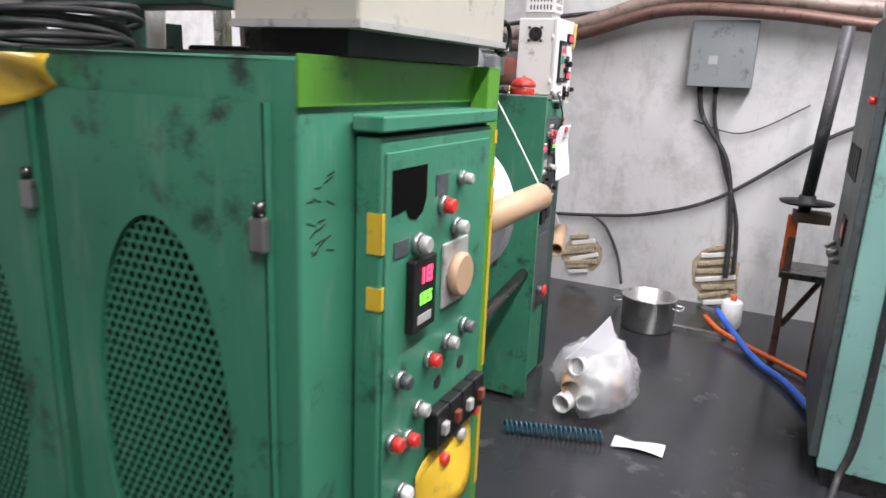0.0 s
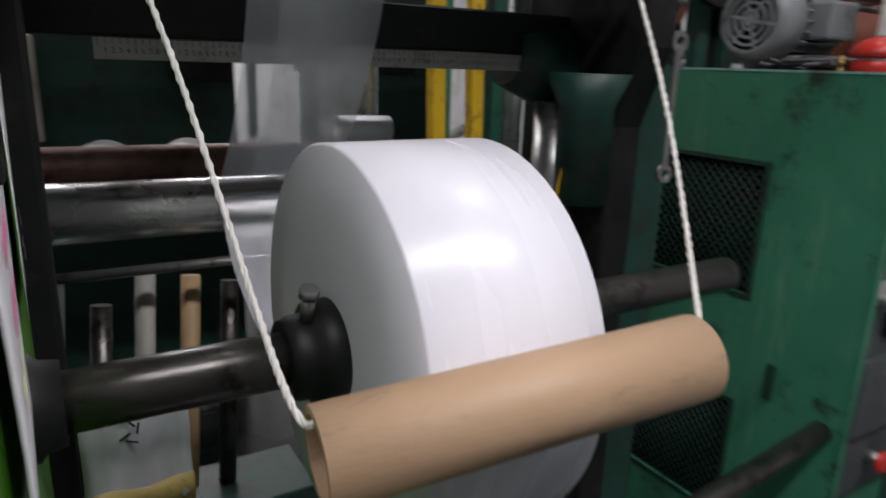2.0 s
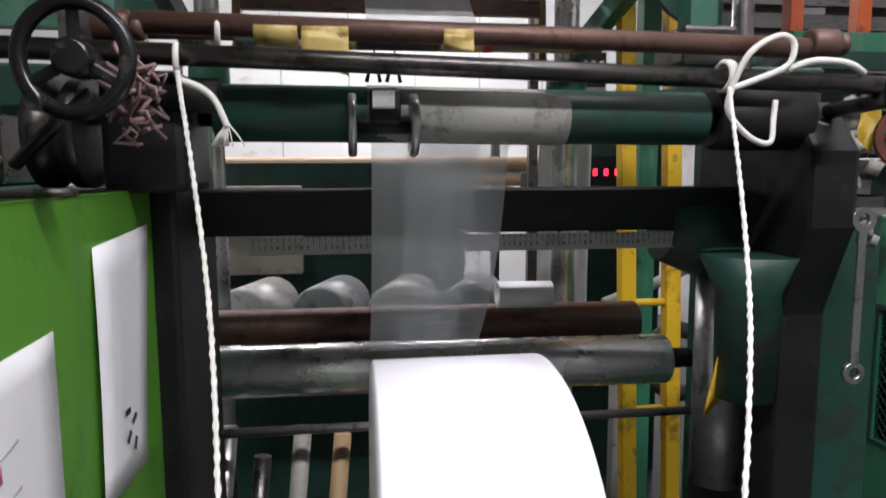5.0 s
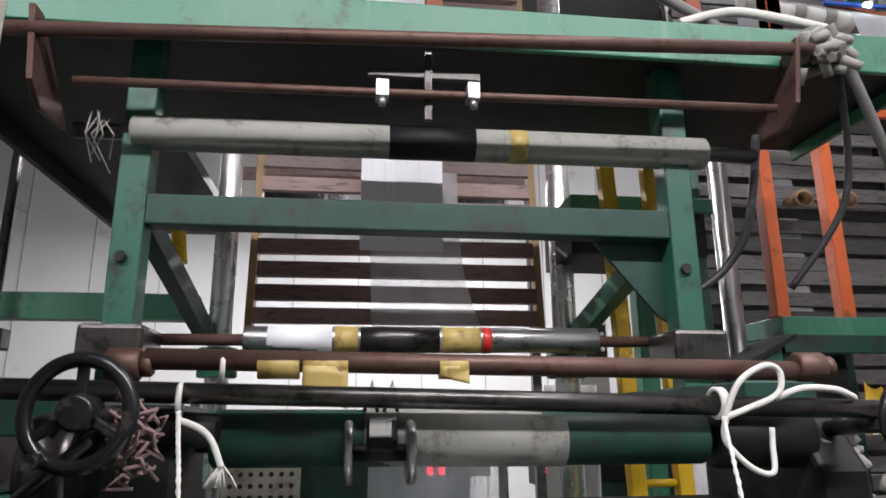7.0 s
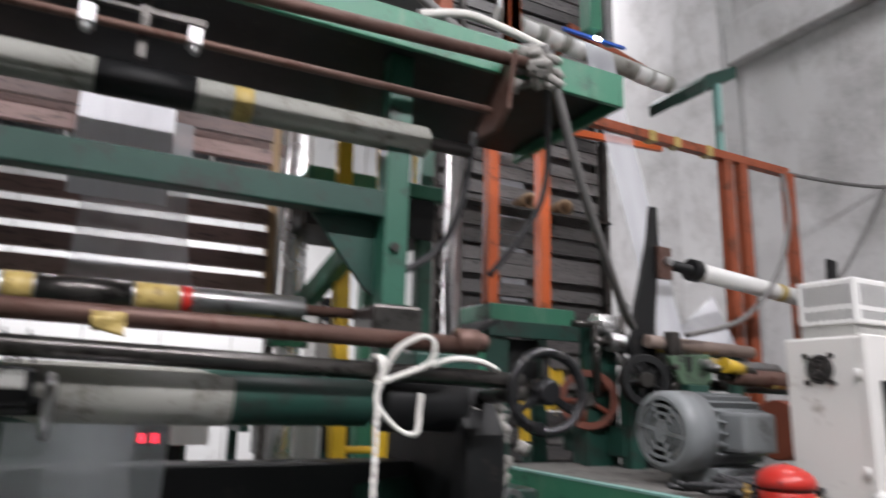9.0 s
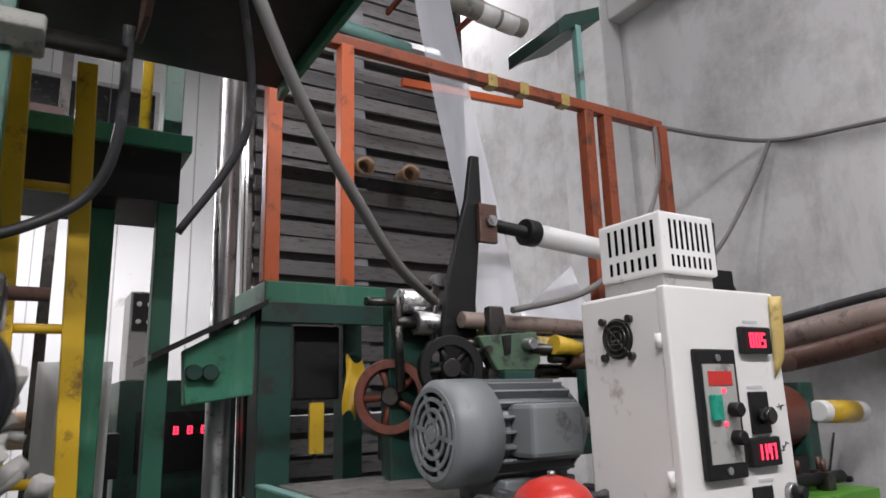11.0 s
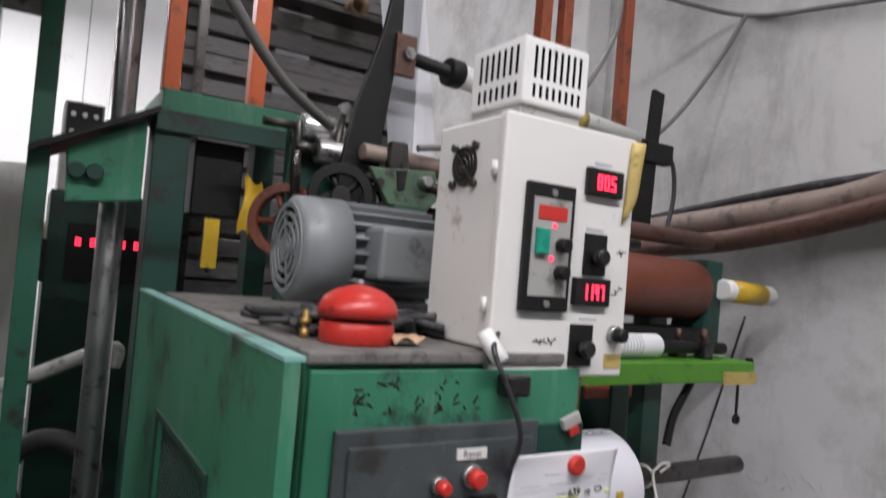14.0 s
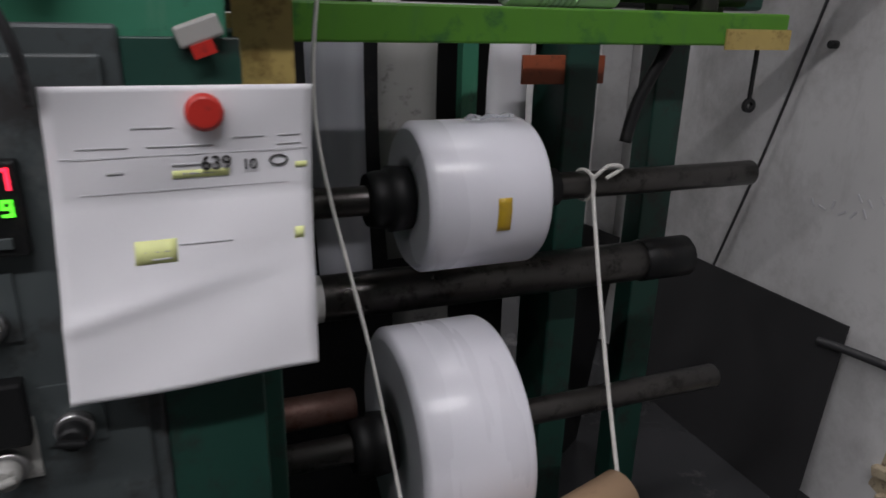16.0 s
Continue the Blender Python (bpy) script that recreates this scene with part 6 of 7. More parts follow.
part("right_plate", Shape().prism([(2.82, 1.90), (3.02, 1.90), (3.03, 2.2), (3.05, 2.45), (2.99, 2.46), (2.97, 2.22), (2.86, 2.08)], "y", 1.49, 1.51), "black", up, bev=0.004)
part("right_clamp", Shape().box(2.95, 3.10, 1.47, 1.52, 2.17, 2.25), "black", up, bev=0.005)
part("side_rail", Shape().box(1.64, 3.1, 1.40, 1.74, 1.60, 1.70), "tealdark", up, bev=0.005)
part("stand_leg", Shape().box(2.95, 3.05, 1.40, 1.48, 0, 1.60), "tealdark", up, bev=0.005)
single("hanging_cable", Shape().tube(spline([(3.04, 1.49, 2.22), (3.12, 1.49, 2.18), (3.14, 1.49, 2.05), (3.11, 1.49, 1.92)]), 0.009, 8), "cable", "black cable bending down from the shaft end", "cable", "hanging cables")
rd = thing("rubber_drum", (2.8, 1.22, 1.69), "red brown rubber drum between dark bearings", "roller")
part("drum", Shape().rod((2.20, 1.24, 1.70), (2.98, 1.26, 1.69), 0.105, n=44, chamfer=0.006), "redbrown", rd)
# black box added as the shade below the drum
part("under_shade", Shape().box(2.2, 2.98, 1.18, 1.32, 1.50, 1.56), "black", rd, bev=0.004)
part("bearing", Shape().box(2.98, 3.06, 1.18, 1.33, 1.50, 1.80), "tealdark", rd, bev=0.01)
yt = thing("taped_handle", (3.15, 1.15, 1.70), "yellow and white taped roller end", "handle")
part("grip", Shape().rod((3.03, 1.16, 1.70), (3.32, 1.17, 1.69), 0.038, n=24, chamfer=0.006), "whiteplastic", yt)
part("tape", Shape().rod((3.07, 1.161, 1.6985), (3.26, 1.168, 1.692), 0.0395, n=24), "tape", yt)
lb = thing("label_roll", (2.5, 1.0, 1.53), "white printed label roll lying on the green beam", "roll")
part("roll", Shape().rod((2.28, 0.98, 1.525), (2.50, 0.98, 1.525), 0.034, n=28, chamfer=0.003), "paper", lb)
for i in range(7):
    part("print_bar", Shape().rod((2.34 + 0.012 * i, 0.98, 1.525), (2.345 + 0.012 * i, 0.98, 1.525), 0.0344, n=28), "greyink", lb)
part("rod", Shape().rod((2.15, 0.98, 1.525), (2.80, 0.98, 1.52), 0.018), "black", lb)
for (x, y, z) in ((2.62, 1.0, 1.51), (2.70, 0.97, 1.52), (2.76, 1.02, 1.51)):
    q = thing("bolt_stack", (x, y, z - 0.02), "small dark clamp with a bolt on the green beam", "clamp", "beam clamps")
    part("block", Shape().box(x - 0.02, x + 0.02, y - 0.02, y + 0.02, 1.49, 1.54), "darksteel", q, bev=0.004)
    part("bolt", Shape().rod((x, y, 1.54), (x, y, 1.575), 0.008, n=8), "rust", q)
for (x, y, z0, r_, ax, m) in ((1.571, 1.50, 1.788, 0.10, (0.72, 1, -0.05), "redbrown"), (1.643, 1.30, 1.855, 0.082, (0.35, 1, 0), "black"), (1.767, 1.28, 1.835, 0.074, (0.3, 1, 0), "black")):
    q = thing("drive_wheel", (x, y, z0), "brown spoked drive wheel" if m == "redbrown" else "black spoked belt pulley", "wheel", "drive wheels")
    c0, an = Vector((x, y, z0)), Vector(ax).normalized()
    part("rim", Shape().lathe(c0 - an * 0.022, c0 + an * 0.022, [(0, r_ - 0.022), (0, r_), (0.2, r_ + 0.004), (0.5, r_ - 0.004), (0.8, r_ + 0.004), (1, r_), (1, r_ - 0.022), (0, r_ - 0.022)], 48), m, q)
    part("hub", Shape().rod(c0 - an * 0.028, c0 + an * 0.028, 0.026, chamfer=0.004), "darksteel", q)
    e1 = an.orthogonal().normalized()
    e2 = an.cross(e1)
    for k in range(5):
        a = 2 * math.pi * k / 5
        part("spoke", Shape().tube([c0, c0 + (e1 * math.cos(a) + e2 * math.sin(a)) * (r_ - 0.012)], 0.010, 8), m, q)
    part("axle", Shape().rod(c0, c0 + an * 0.14, 0.016), "steel", q)
    part("axle_block", Shape().box(x + an.x * 0.1 - 0.03, x + an.x * 0.1 + 0.03, y + 0.07, y + 0.13, 1.55, z0 + 0.02), "tealdark", q, bev=0.004)
single("yellow_rag", Shape().sheet(lambda u, v: (1.475 + 0.045 * u + 0.008 * math.sin(5 * v), 1.60 + 0.02 * math.sin(4 * u + 3 * v), 1.90 - 0.16 * v + 0.015 * math.sin(6 * u)), 8, 10), "tape", "yellow tape rag hanging over the wheel", "rag")
gv = thing("valve_block", (1.8, 1.25, 1.85), "green cast lever plate with pins and rollers", "lever")
part("plate", Shape().prism([(1.69, 1.935), (1.75, 1.845), (1.87, 1.845), (1.895, 1.87), (1.885, 1.95), (1.82, 1.945)], "y", 1.235, 1.255), "castgreen", gv, bev=0.004)
part("plate_foot", Shape().box(1.76, 1.86, 1.22, 1.26, 1.56, 1.845), "tealdark", gv, bev=0.004)
part("slot", Shape().prism([(1.765, 1.935), (1.795, 1.94), (1.79, 1.89), (1.772, 1.885)], "y", 1.230, 1.236), "black", gv)
part("pin", Shape().rod((1.845, 1.20, 1.915), (1.845, 1.25, 1.915), 0.016, n=12, chamfer=0.003), "steel", gv)
part("pin", Shape().rod((1.72, 1.225, 1.90), (1.72, 1.25, 1.90), 0.010, n=10), "darksteel", gv)
part("rag", Shape().rod((1.93, 1.22, 1.915), (2.02, 1.22, 1.905), 0.028, 0.020, n=9), "tape", gv)
part("rag_arm", Shape().rod((1.86, 1.24, 1.905), (2.10, 1.235, 1.90), 0.015), "darksteel", gv)
nr = thing("nip_roller", (1.75, 1.38, 2.0), "grey steel idler roller with a greasy clamp", "roller")
part("roller", Shape().rod((1.72, 1.36, 1.992), (2.30, 1.40, 1.985), 0.024, n=24, chamfer=0.003), "pipe", nr)
part("clamp", Shape().prism([(1.79, 2.03), (1.84, 2.03), (1.85, 1.96), (1.81, 1.91), (1.785, 1.96)], "y", 1.32, 1.35), "darksteel", nr, bev=0.006)
part("bearer", Shape().box(2.20, 2.25, 1.40, 1.44, 1.70, 2.0), "tealdark", nr, bev=0.004)
ck = thing("crank_bar", (1.6, 1.45, 2.05), "greasy steel crank bar with roller stub", "crank")
part("stub", Shape().rod((1.47, 1.45, 2.044), (1.57, 1.45, 2.046), 0.012, n=14), "darksteel", ck)
part("arm", Shape().tube([(1.565, 1.45, 2.06), (1.57, 1.45, 1.92), (1.575, 1.45, 1.80)], 0.014, 8), "darksteel", ck)
part("roll_end", Shape().rod((1.58, 1.47, 2.052), (1.70, 1.48, 2.058), 0.036, n=24, chamfer=0.004), "chrome", ck)
part("rod", Shape().tube([(1.69, 1.44, 2.12), (1.678, 1.44, 2.0), (1.672, 1.44, 1.925)], 0.011, 8), "darksteel", ck)
part("knuckle", Shape().rod((1.692, 1.425, 2.115), (1.692, 1.455, 2.115), 0.018, n=12), "steel", ck)
part("knuckle", Shape().rod((1.672, 1.425, 1.925), (1.672, 1.455, 1.925), 0.016, n=12), "steel", ck)
part("carrier", Shape().box(1.56, 1.70, 1.49, 1.53, 1.55, 2.06), "tealdark", ck, bev=0.004)


# ---- along the east wall ----
def wall_pipe(pts, r, m, label):
    return single("wall_pipe", Shape().tube(spline(pts, 8), r, 14), m, label, "pipe", "wall pipes")


wall_pipe([(3.44, 1.9, 1.95), (3.44, 1.2, 2.03), (3.44, 0.9, 2.08), (3.44, 0.4, 2.23), (3.44, -0.1, 2.26), (3.44, -1.0, 2.17), (3.44, -2.0, 2.10)], 0.055, "pipe", "lagged brown pipe along the wall")
wall_pipe([(3.36, 2.0, 1.85), (3.36, 1.4, 1.90), (3.38, 0.9, 2.0), (3.38, 0.3, 2.16), (3.38, -0.4, 2.14), (3.38, -1.2, 2.04), (3.38, -2.2, 2.0)], 0.045, "rust", "rusty pipe along the wall")
wall_pipe([(3.48, 2.0, 2.0), (3.5, 1.2, 2.12), (3.5, 0.6, 2.17)], 0.018, "cable", "black cable bundle over the pipes")
jb = thing("junction_box", (3.5, 0.0, 1.9), "grey steel junction box on the wall under the pipes", "box")
part("case", Shape().box(3.42, 3.56, -0.31, 0.12, 1.645, 2.10), "greymotor", jb, bev=0.006)
part("plate", Shape().box(3.416, 3.42, -0.07, -0.01, 1.80, 1.86), "greyplastic", jb)
part("gland", Shape().rod((3.49, 0.03, 1.60), (3.49, 0.03, 1.645), 0.02), "black", jb)
part("gland", Shape().rod((3.49, -0.08, 1.60), (3.49, -0.08, 1.645), 0.02), "black", jb)
for pts, r in (([(3.49, 0.03, 1.62), (3.51, -0.02, 1.42), (3.51, -0.22, 1.12), (3.51, -0.30, 0.7), (3.49, -0.33, 0.25)], 0.018), ([(3.49, -0.08, 1.62), (3.52, -0.10, 1.4), (3.52, -0.20, 1.1), (3.52, -0.34, 0.7), (3.5, -0.38, 0.3)], 0.014),
               ([(3.52, 1.2, 0.55), (3.52, 1.05, 0.57), (3.52, 0.7, 0.60), (3.52, 0.3, 0.66), (3.52, -0.2, 0.85), (3.52, -0.85, 1.34), (3.52, -1.2, 1.5)], 0.014), ([(3.52, 0.75, 0.60), (3.52, 0.62, 0.52), (3.52, 0.5, 0.30), (3.4, 0.42, 0.10)], 0.012),
               ([(3.53, 0.05, 1.40), (3.53, -0.3, 1.33), (3.53, -0.7, 1.55)], 0.005), ([(3.54, 1.41, 1.6), (3.545, 1.55, 1.1), (3.545, 1.70, 0.62)], 0.005)):
    single("wall_cable", Shape().tube(spline(pts, 10), r, 8), "cable", "black cable hanging on the grimy wall", "cable", "wall cables")


def broken_patch(y0, y1, z0, z1, seed):
    """A hole in the plaster with broken layers showing."""
    random.seed(seed)
    t = thing("broken_plaster", (3.55, (y0 + y1) / 2, z0), "broken-out hole in the wall showing layered rubble", "wall damage")
    n = 14
    s = Shape()
    pts = []
    for i in range(n):
        a = 2 * math.pi * i / n
        pts.append((3.5585, (y0 + y1) / 2 + (y1 - y0) / 2 * math.cos(a) * random.uniform(.75, 1.1), (z0 + z1) / 2 + (z1 - z0) / 2 * math.sin(a) * random.uniform(.75, 1.1)))
    s.add(pts, [tuple(range(n))])
    part("hollow", s, "brick", t, thick=0.002)
    for i in range(8):
        yy, zz = random.uniform(y0 + .03, y1 - .03), z0 + (z1 - z0) * (i + 0.5) / 8
        b = Shape()
        w = random.uniform(.7, .95) * (y1 - y0) * (1 - abs((i - 3.5) / 7))
        b.slab((3.553 - 0.004 * (i % 3), yy * .2 + (y0 + y1) / 2 * .8, zz), (0.03, w, 0.036), rx=random.uniform(-22, -8))
        part("layer", b, "brick" if i % 3 else "whitebox", t, bev=0.006)


broken_patch(0.62, 0.98, 0.08, 0.42, 3)
broken_patch(-0.45, -0.05, 0.0, 0.5, 7)
# rough wall notes and stains
random.seed(13)
wn = Shape()
for y0, z0, n in ((0.92, 0.86, 6), (0.55, 0.95, 8), (1.35, 0.95, 6), (1.2, 1.0, 5), (2.0, 2.6, 3)):
    for i in range(n):
        wn.slab((3.558, y0 - 0.035 * i, z0 + 0.01 * math.sin(4 * i)), (0.003, 0.028, 0.006), rx=random.uniform(-80, 80))
tagged(part("wall_writing", wn, "greyink"), "faded unreadable writing on the plaster", "writing", kind="structure")
single("wall_hook", Shape().rod((3.56, 1.38, 1.42), (3.53, 1.38, 1.42), 0.012, chamfer=0.003), "black", "small black plastic wall plug", "hook")

# black sheet leaning against the wall
bs = Shape()
bs.add([(3.535, 1.97, 0.62), (3.535, 1.125, 0.63), (3.44, 1.10, 0.0), (3.44, 2.0, 0.0)], [(0, 1, 2, 3)])
single("rubber_sheet", bs, "blackboard", "black rubber sheet leaning against the wall", "sheet", thick=0.008)
# made-up sheet that stands for the dark floor and machine behind the rolls
bs = Shape().add([(2.62, 1.36, 1.0), (3.05, 1.62, 0.80), (3.0, 1.68, 0.0), (2.58, 1.40, 0.0)], [(0, 1, 2, 3)])
single("rubber_sheet", bs, "blackboard", "added dark sheet for the dark floor and machine behind the rolls", "sheet", thick=0.008)

# floor things
po = thing("stock_pot", (2.78, 0.12, 0), "dented aluminium stock pot with two handles", "pot")
pc = Vector((2.78, 0.10, 0))
part("pot", Shape().lathe(pc, pc + Vector((0, 0, 0.235)), [(0, .001), (0, .165), (.06, .175), (.96, .18), (.97, .19), (1, .19), (1, .172), (.08, .166), (.04, .001)], 48), "alu", po)
for s_ in (-1, 1):
    part("handle", Shape().tube(spline([pc + Vector((-.09, s_ * .17, .19)), pc + Vector((-.09, s_ * .22, .185)), pc + Vector((0, s_ * .23, .185)), pc + Vector((.0, s_ * .18, .19))]), 0.006, 8), "alu", po)


def tube_bag():
    random.seed(17)
    t = thing("bag_of_tubes", (1.22, 0.12, 0), "clear plastic bag full of short tubes, white paper on top", "bag")
    c = Vector((1.22, 0.10, 0.17))
    s = Shape()
    n, k = 28, 14
    vs = []
    for j in range(k + 1):
        for i in range(n):
            a, b = 2 * math.pi * i / n, math.pi * j / k
            r = 1 + 0.13 * math.sin(3 * a + 2 * b) + 0.06 * math.sin(7 * a + 5 * b) + 0.05 * math.sin(11 * b + 2 * a)
            p = c + Vector((0.22 * math.sin(b) * math.cos(a) * r, 0.20 * math.sin(b) * math.sin(a) * r, 0.19 * math.cos(b) * r))
            p.z = max(0.004, p.z)
            vs.append(p)
    s.add(vs, [(j * n + i, j * n + (i + 1) % n, (j + 1) * n + (i + 1) % n, (j + 1) * n + i) for j in range(k) for i in range(n)], True)
    part("bag", s, "bag", t, "crinkled clear film bag")
    for i, (dx, dy, dz) in enumerate(((-.13, .10, .12), (-.14, .02, .06), (-.12, .05, .20), (-.05, .12, .07), (-.07, -.03, .13), (.02, .04, .08), (.04, -.08, .07), (.10, .02, .10), (-.16, .1, .03), (0.0, .1, .17))):
        d = Vector((random.uniform(.6, 1), random.uniform(-.4, .4), random.uniform(-.25, .25))).normalized() * 0.06
        p = c + Vector((dx, dy, dz - 0.12))
        part("tube", Shape().pipe(p - d, p + d, 0.045, 0.040, 24), "whiteplastic" if i % 3 else "card", t)
    part("paper", Shape().add([(1.02, 0.22, 0.30), (1.20, 0.0, 0.30), (1.16, 0.06, 0.50), (1.06, 0.16, 0.36)], [(0, 1, 2, 3)]), "paper", t, "folded white paper on top", thick=0.002)

    t.matrix_basis = pose(1.40, 0.13, 0) @ Matrix.Scale(1.06, 4)


tube_bag()
hz = Shape()
pts = []
for i in range(420):
    a = i / 21 * 2 * math.pi
    u = i / 420
    pts.append((0.90 + 0.14 * u + 0.028 * math.cos(a) * 0.5, 0.42 - 0.44 * u + 0.024 * math.cos(a) * 0.3, 0.036 + 0.03 * math.sin(a)))
single("coil_hose", hz.tube(pts, 0.006, 6), "coil", "dark blue coiled air hose lying on the floor", "hose")
single("paper_scrap", Shape().sheet(lambda u, v: (1.03 + 0.09 * u + 0.02 * v, -0.06 - 0.23 * v, 0.006 + 0.018 * abs(math.sin(3 * v + 2 * u))), 6, 10), "paper", "crumpled white paper strip on the floor", "paper", thick=0.001)
single("floor_bar", Shape().box(2.82, 2.86, -0.42, 0.02, 0.0, 0.03), "steel", "loose steel strip on the floor", "bar")
single("blue_hose", Shape().tube(spline([(3.0, -0.33, 0.14), (2.75, -0.48, 0.06), (2.45, -0.62, 0.03), (2.2, -0.78, 0.03), (1.9, -0.9, 0.03)]), 0.022, 10), "blue", "blue hose lying on the floor", "hose")
single("orange_hose", Shape().tube(spline([(3.1, -0.25, 0.05), (2.8, -0.40, 0.05), (2.5, -0.75, 0.03), (2.3, -0.95, 0.03)]), 0.018, 8), "orange", "orange hose lying on the floor", "hose")
bk = thing("oil_can", (3.1, -0.33, 0), "white plastic oil can on the floor", "can")
part("body", Shape().rod((3.1, -0.42, 0), (3.1, -0.42, 0.2), 0.07, n=24, chamfer=0.015), "whiteplastic", bk)
part("cap", Shape().rod((3.1, -0.42, 0.2), (3.1, -0.42, 0.24), 0.02), "orange", bk)

# stand with the round plate
sd = thing("pipe_stand", (2.6, -0.6, 0), "rusty steel stand with an orange post and black plate", "stand")
part("leg", Shape().box(2.55, 2.59, -0.72, -0.68, 0, 0.80), "rust", sd, bev=0.003)
part("leg", Shape().box(2.75, 2.79, -0.95, -0.91, 0, 0.60), "rust", sd, bev=0.003)
part("orange_post", Shape().box(2.58, 2.62, -0.72, -0.66, 0.55, 0.93), "orange", sd, bev=0.003)
part("shelf", Shape().box(2.50, 2.82, -1.0, -0.66, 0.56, 0.60), "darksteel", sd, bev=0.004)
part("head", Shape().box(2.52, 2.66, -0.88, -0.68, 0.90, 0.96), "rust", sd, bev=0.004)
part("brace", Shape().tube([(2.57, -0.72, 0.25), (2.77, -0.93, 0.56)], 0.018, 6), "rust", sd)
part("column", Shape().rod((2.62, -0.74, 0.96), (2.62, -0.80, 2.0), 0.035), "cable", sd)
part("plate", Shape().lathe((2.62, -0.745, 1.0), (2.62, -0.745, 1.05), [(0, .001), (0, .14), (.3, .15), (.4, .05), (1, .045), (1, .001)], 32), "black", sd)


# pale cabinet across the aisle
def far_cabinet():
    t = thing("control_cabinet", (1.7, -1.3, 0), "pale teal control cabinet across the aisle with grey panel", "cabinet")
    part("body", Shape().box(1.17, 2.05, -1.70, -0.90, 0.09, 2.1), "pale", t, bev=0.006)
    part("plinth", Shape().box(1.19, 2.03, -1.68, -0.93, 0, 0.09), "darksteel", t)
    p = part("front_panel", Shape().box(1.20, 2.00, -0.90, -0.865, 0.12, 1.95), "panel", t, "grey control panel", bev=0.004)
    for i in range(5):
        part("slot", Shape().box(1.44 + 0.1 * i, 1.50 + 0.1 * i, -0.865, -0.86, 1.28, 1.42), "ink", p)
    for i in range(4):
        q = part("lever", Shape().rod((1.50 + 0.1 * i, -0.865, 0.92 + 0.03 * (i % 2)), (1.50 + 0.1 * i, -0.825, 0.92), 0.012), "steel", p)
    part("display", Shape().box(1.45, 1.60, -0.865, -0.855, 1.0, 1.12), "ink", p)
    part("red_mark", Shape().box(1.46, 1.55, -0.855, -0.853, 1.03, 1.09), "redlens", p)
    part("lamp", Shape().rod((1.25, -0.865, 1.62), (1.25, -0.84, 1.62), 0.015), "redlens", p)
    part("cable", Shape().tube(spline([(1.15, -1.02, 1.75), (1.15, -1.03, 0.9), (1.15, -1.02, 0.3), (1.12, -0.98, 0.1), (1.0, -0.95, 0.02)]), 0.016, 8), "cable", t, "black cable along the side")


far_cabinet()

# ---- behind the machines ----
fc_ = thing("rear_switchgear", (0.85, 3.2, 0), "dark green switch cabinet with red lit displays", "cabinet")
part("body", Shape().box(1.04, 1.55, 3.1, 3.6, 0, 1.90), "tealdark", fc_, bev=0.006)
part("instrument_bay", Shape().box(1.12, 1.45, 3.08, 3.1, 1.50, 1.76), "black", fc_)
for i in range(5):
    part("display", digits("8", 1.15 + 0.06 * i, 3.079, 1.66, 0.022, 0.035, 0, 0.006), "redglow", fc_)
fd = thing("rear_control_box", (0.95, 3.2, 1.75), "grey control box with a dark dial plate", "control box")
part("case", Shape().box(1.06, 1.22, 3.1, 3.35, 1.90, 2.30), "greyplastic", fd, bev=0.006)
part("dial_plate", Shape().box(1.07, 1.21, 3.09, 3.1, 2.12, 2.29), "black", fd)
for i in range(6):
    part("dial", Shape().rod((1.095 + 0.045 * (i % 3), 3.09, 2.16 + 0.08 * (i // 3)), (1.095 + 0.045 * (i % 3), 3.075, 2.16 + 0.08 * (i // 3)), 0.011, n=12), "whiteplastic", fd)
fe = thing("rear_switchgear", (-0.1, 3.0, 0), "dark machine base with red lit displays", "cabinet")
# body drawn taller as a dark backdrop that hides the bright rear wall
part("body", Shape().box(-0.9, 0.45, 3.0, 3.5, 0, 1.73), "tealdark", fe, bev=0.006)
part("perforated_box", Shape().box(-0.75, -0.35, 2.9, 3.0, 1.2, 1.62), "beige", fe, bev=0.006)
dots = Shape()
for i in range(8):
    for j in range(4):
        dots.rod((-0.70 + 0.045 * i, 2.9, 1.42 + 0.05 * j), (-0.70 + 0.045 * i, 2.898, 1.42 + 0.05 * j), 0.011, n=10)
part("punched_holes", dots, "ink", fe)
part("white_box", Shape().box(0.36, 0.52, 2.85, 2.925, 1.55, 1.68), "whiteplastic", fe)
part("bay", Shape().box(0.16, 0.42, 2.93, 3.0, 1.45, 1.68), "black", fe)
for x in (0.75, 0.92):
    part("instrument_case", Shape().box(x, x + 0.12, 2.93, 3.05, 1.50, 1.68), "black", fe, bev=0.004)
    part("case_stand", Shape().box(x + 0.03, x + 0.09, 2.98, 3.04, 0.0, 1.50), "tealdark", fe)
for i, x in enumerate((0.235, 0.29, 0.79, 0.96)):
    part("display", digits("8", x, 2.929, 1.555, 0.026, 0.04, 0, 0.007), "redglow", fe)
for i in range(4):
    q = thing("bag_heap", (-0.5 + 0.3 * i, 2.4, 1.0), "pale plastic roll stored behind the winder", "roll", "stored rolls")
    part("roll", Shape().rod((-0.55 + 0.3 * i, 2.3, 1.12), (-0.45 + 0.3 * i, 2.6, 1.12), 0.12, n=28, chamfer=0.01), "greymotor" if i % 2 else "greyplastic", q)
sb_ = thing("storage_bench", (0, 2.5, 0), "dark steel bench behind the winder", "bench")
part("top", Shape().box(-0.9, 0.9, 2.2, 2.75, 0.96, 1.0), "darksteel", sb_)
for x in (-0.86, 0.82):
    part("leg", Shape().box(x, x + 0.04, 2.4, 2.44, 0, 0.96), "darksteel", sb_)
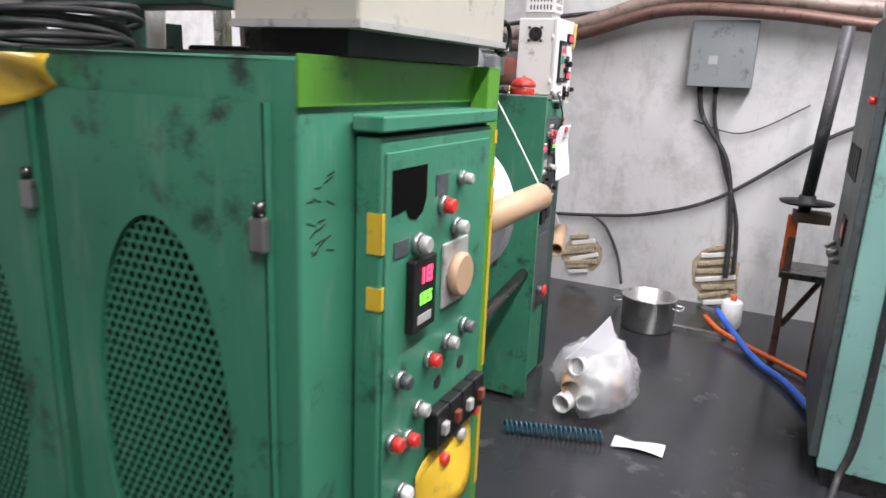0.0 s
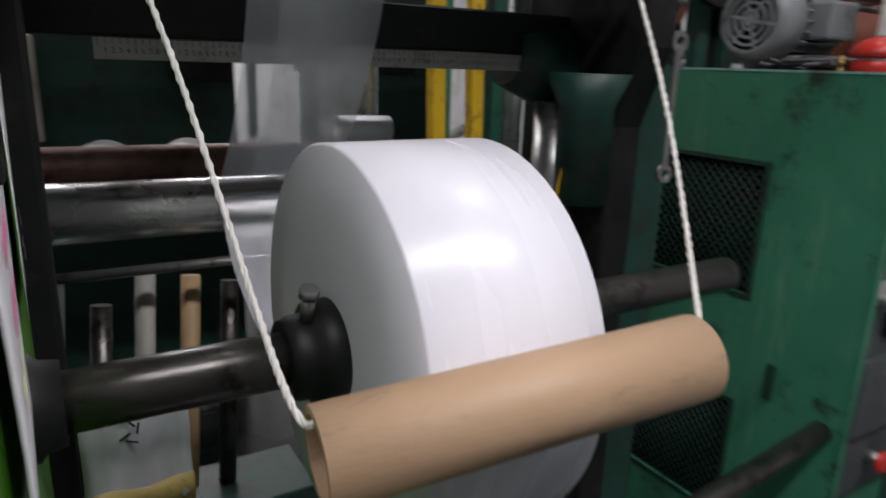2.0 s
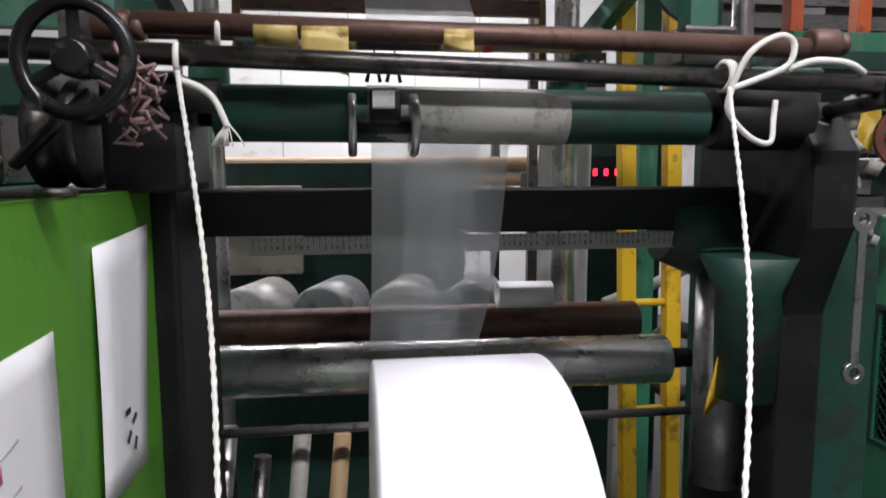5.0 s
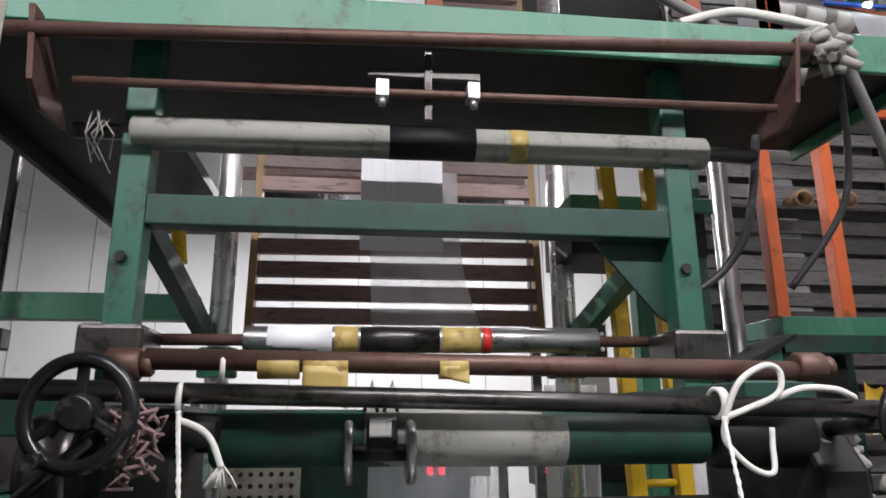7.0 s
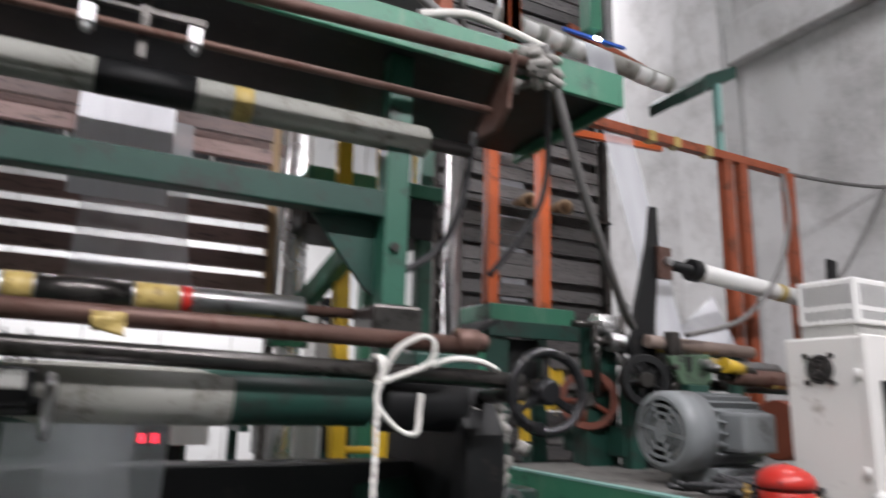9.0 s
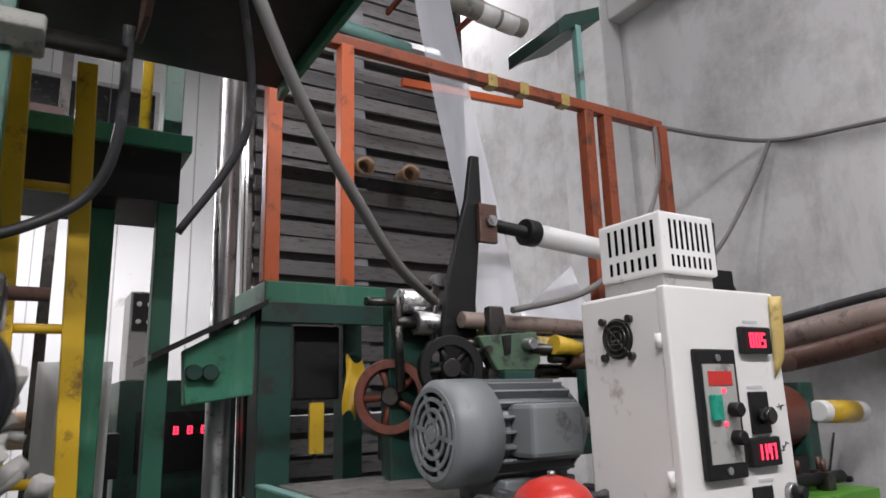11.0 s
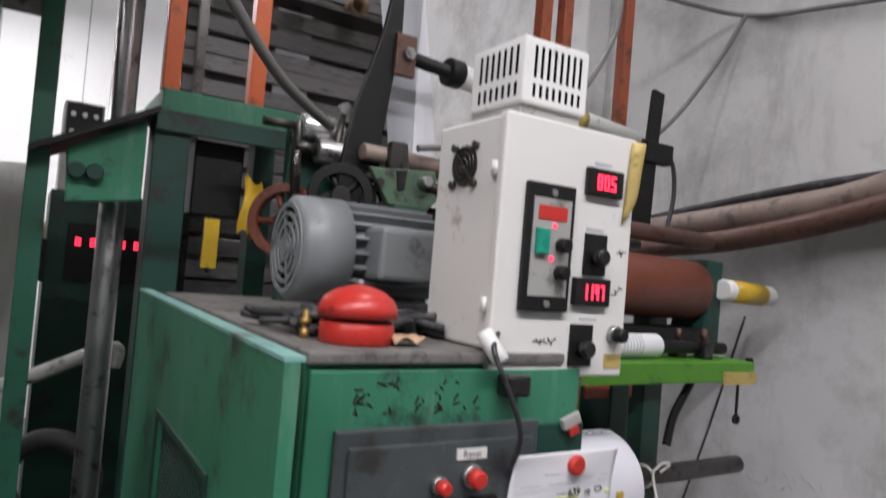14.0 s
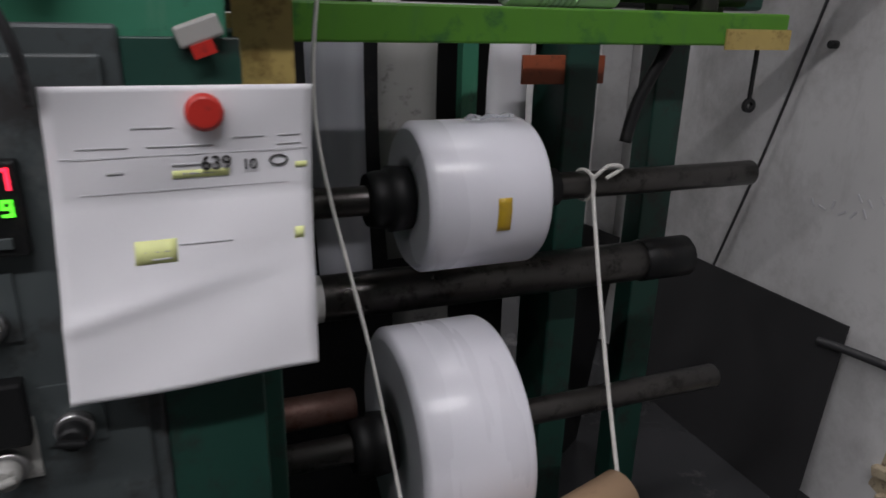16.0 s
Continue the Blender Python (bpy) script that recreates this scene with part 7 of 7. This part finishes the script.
for i in range(6):
    q = thing("stored_pipe", (0, 4.2, 1.75), "long brown core pipe on the rear rack", "pipe", "stored pipes")
    part("pipe", Shape().rod((-3.5, 4.2 + 0.1 * (i % 3), 1.62 + 0.09 * (i // 3) + 0.03 * (i % 2)), (1.2, 4.2 + 0.1 * (i % 3), 1.62 + 0.09 * (i // 3) + 0.03 * (i % 2)), 0.04, n=14), ("card", "greyplastic", "rust")[i % 3], q)
rk = thing("pipe_rack", (-1, 4.3, 0), "steel rack holding long core pipes", "rack")
for x in (-3.2, -1.2, 0.9):
    part("post", Shape().box(x, x + 0.06, 4.45, 4.5, 0, 2.0), "tealdark", rk)
    part("arm", Shape().box(x, x + 0.06, 4.1, 4.5, 1.54, 1.58), "tealdark", rk)
# panel seams and dark high band on the rear wall
for i in range(12):
    tagged(part("wall_seam", Shape().box(WEST + 0.7 * i, WEST + 0.7 * i + 0.012, NORTH - 0.006, NORTH, 0, TOP), "greyplastic"), "grey joint of the wall panels", "trim", kind="structure")
wd = thing("rear_window", (0.2, 6.9, 3.4), "dark hall window band with steel frame", "window")
for x in (-1.16, -0.46, 0.24, 0.94):
    part("pane", Shape().box(x, x + 0.66 if x < 0.9 else 1.57, NORTH - 0.03, NORTH - 0.01, 4.22, 5.0), "blackgloss", wd)
for x in (-1.2, -0.5, 0.2, 0.9, 1.57):
    part("bar", Shape().box(x, x + 0.04, NORTH - 0.05, NORTH - 0.005, 4.22, 5.0), "greyplastic", wd)
for z in (4.18, 5.0):
    part("bar", Shape().box(-1.2, 1.61, NORTH - 0.05, NORTH - 0.005, z, z + 0.04), "greyplastic", wd)
# pole with rods at the left rear
pw = thing("guide_poles", (-1.4, 1.6, 0), "dark steel poles with clamps behind the platform", "poles")
for x, y in ((-1.15, 1.7), (-1.28, 1.75)):
    part("pole", Shape().rod((x, y, 0), (x, y, 2.9), 0.014, n=12), "darksteel", pw)
part("clamp", Shape().box(-1.32, -1.10, 1.66, 1.72, 2.0, 2.06), "darksteel", pw, bev=0.006)
# struts above the platform
for x, y, m in ((-0.724, 1.38, "rustorange"), (0.090, 1.38, "rustorange"), (0.900, 1.38, "rustorange"), (1.170, 1.38, "orange"), (1.170, 1.38, "orange")):
    q = thing("platform_post", (x, y, 2.64), "bright orange railing post on the platform" if m == "orange" else "pinkish red oxide railing post on the platform", "post", "platform posts")
    part("post", Shape().box(x - 0.025, x + 0.025, y - 0.025, y + 0.025, 2.64, 3.9), m, q, bev=0.004)
for x in (-0.95, -0.8):
    q = thing("yellow_bar", (x, 2.2, 2.6), "scuffed yellow slanting stay", "stay", "yellow stays")
    part("stay", Shape().tube([(x, 2.3, 2.4), (x - 0.2, 2.3, 4.0)], 0.03, 6), "yellow", q)
single("white_hose", Shape().tube(spline([(0.62, 0.95, 2.70), (0.75, 0.95, 2.74), (0.85, 0.93, 2.72), (0.98, 0.93, 2.70)]), 0.012, 8), "rope", "white hose lying over the platform edge", "hose")
single("grey_hose", Shape().tube(spline([(0.158, 1.1, 3.083), (0.331, 1.05, 2.968), (0.586, 1.0, 2.817), (0.786, 0.93, 2.651), (0.92, 0.88, 2.66)]), 0.014, 8), "greycable", "grey hose slanting down to the platform edge", "hose")

pfm = thing("bent_pipe_rack", (1.1, 2.0, 0), "bent grey pipe frame beside the rear switch cabinet", "frame")
part("rail", Shape().tube(spline([(0.80, 2.0, 1.20), (1.0, 2.0, 1.27), (1.22, 2.0, 1.36), (1.23, 2.0, 1.30)]), 0.022, 8), "greyplastic", pfm)
part("leg", Shape().box(0.84, 0.89, 1.98, 2.03, 0, 1.22), "greyplastic", pfm)
part("leg", Shape().box(1.17, 1.21, 1.98, 2.03, 0, 1.34), "darksteel", pfm)
part("wheel", Shape().ring((1.08, 1.95, 0.98), (0.4, 1, 0), 0.12, 0.03, 32, 10), "rubber", pfm)
single("white_drape", Shape().sheet(lambda u, v: (0.72 + 0.24 * u, 2.6 + 0.02 * math.sin(12 * u + 3 * v), 1.95 - 1.2 * v), 12, 8), "wallpanel", "grey white plastic cover sheet hanging over a rack", "sheet", thick=0.002)


def motions():
    """The hung tube swings slightly on its ropes."""
    for ob in scene.objects:
        if ob.name == "cardboard_tube":
            base = Vector(ob.location)
            rows = []
            for i in range(17):
                t = float(i)
                rows.append((t, pose(base.x, base.y + 0.0015 * math.sin(1.9 * t), base.z + 0.001 * math.sin(1.3 * t))))
            walk(ob, rows)


motions()
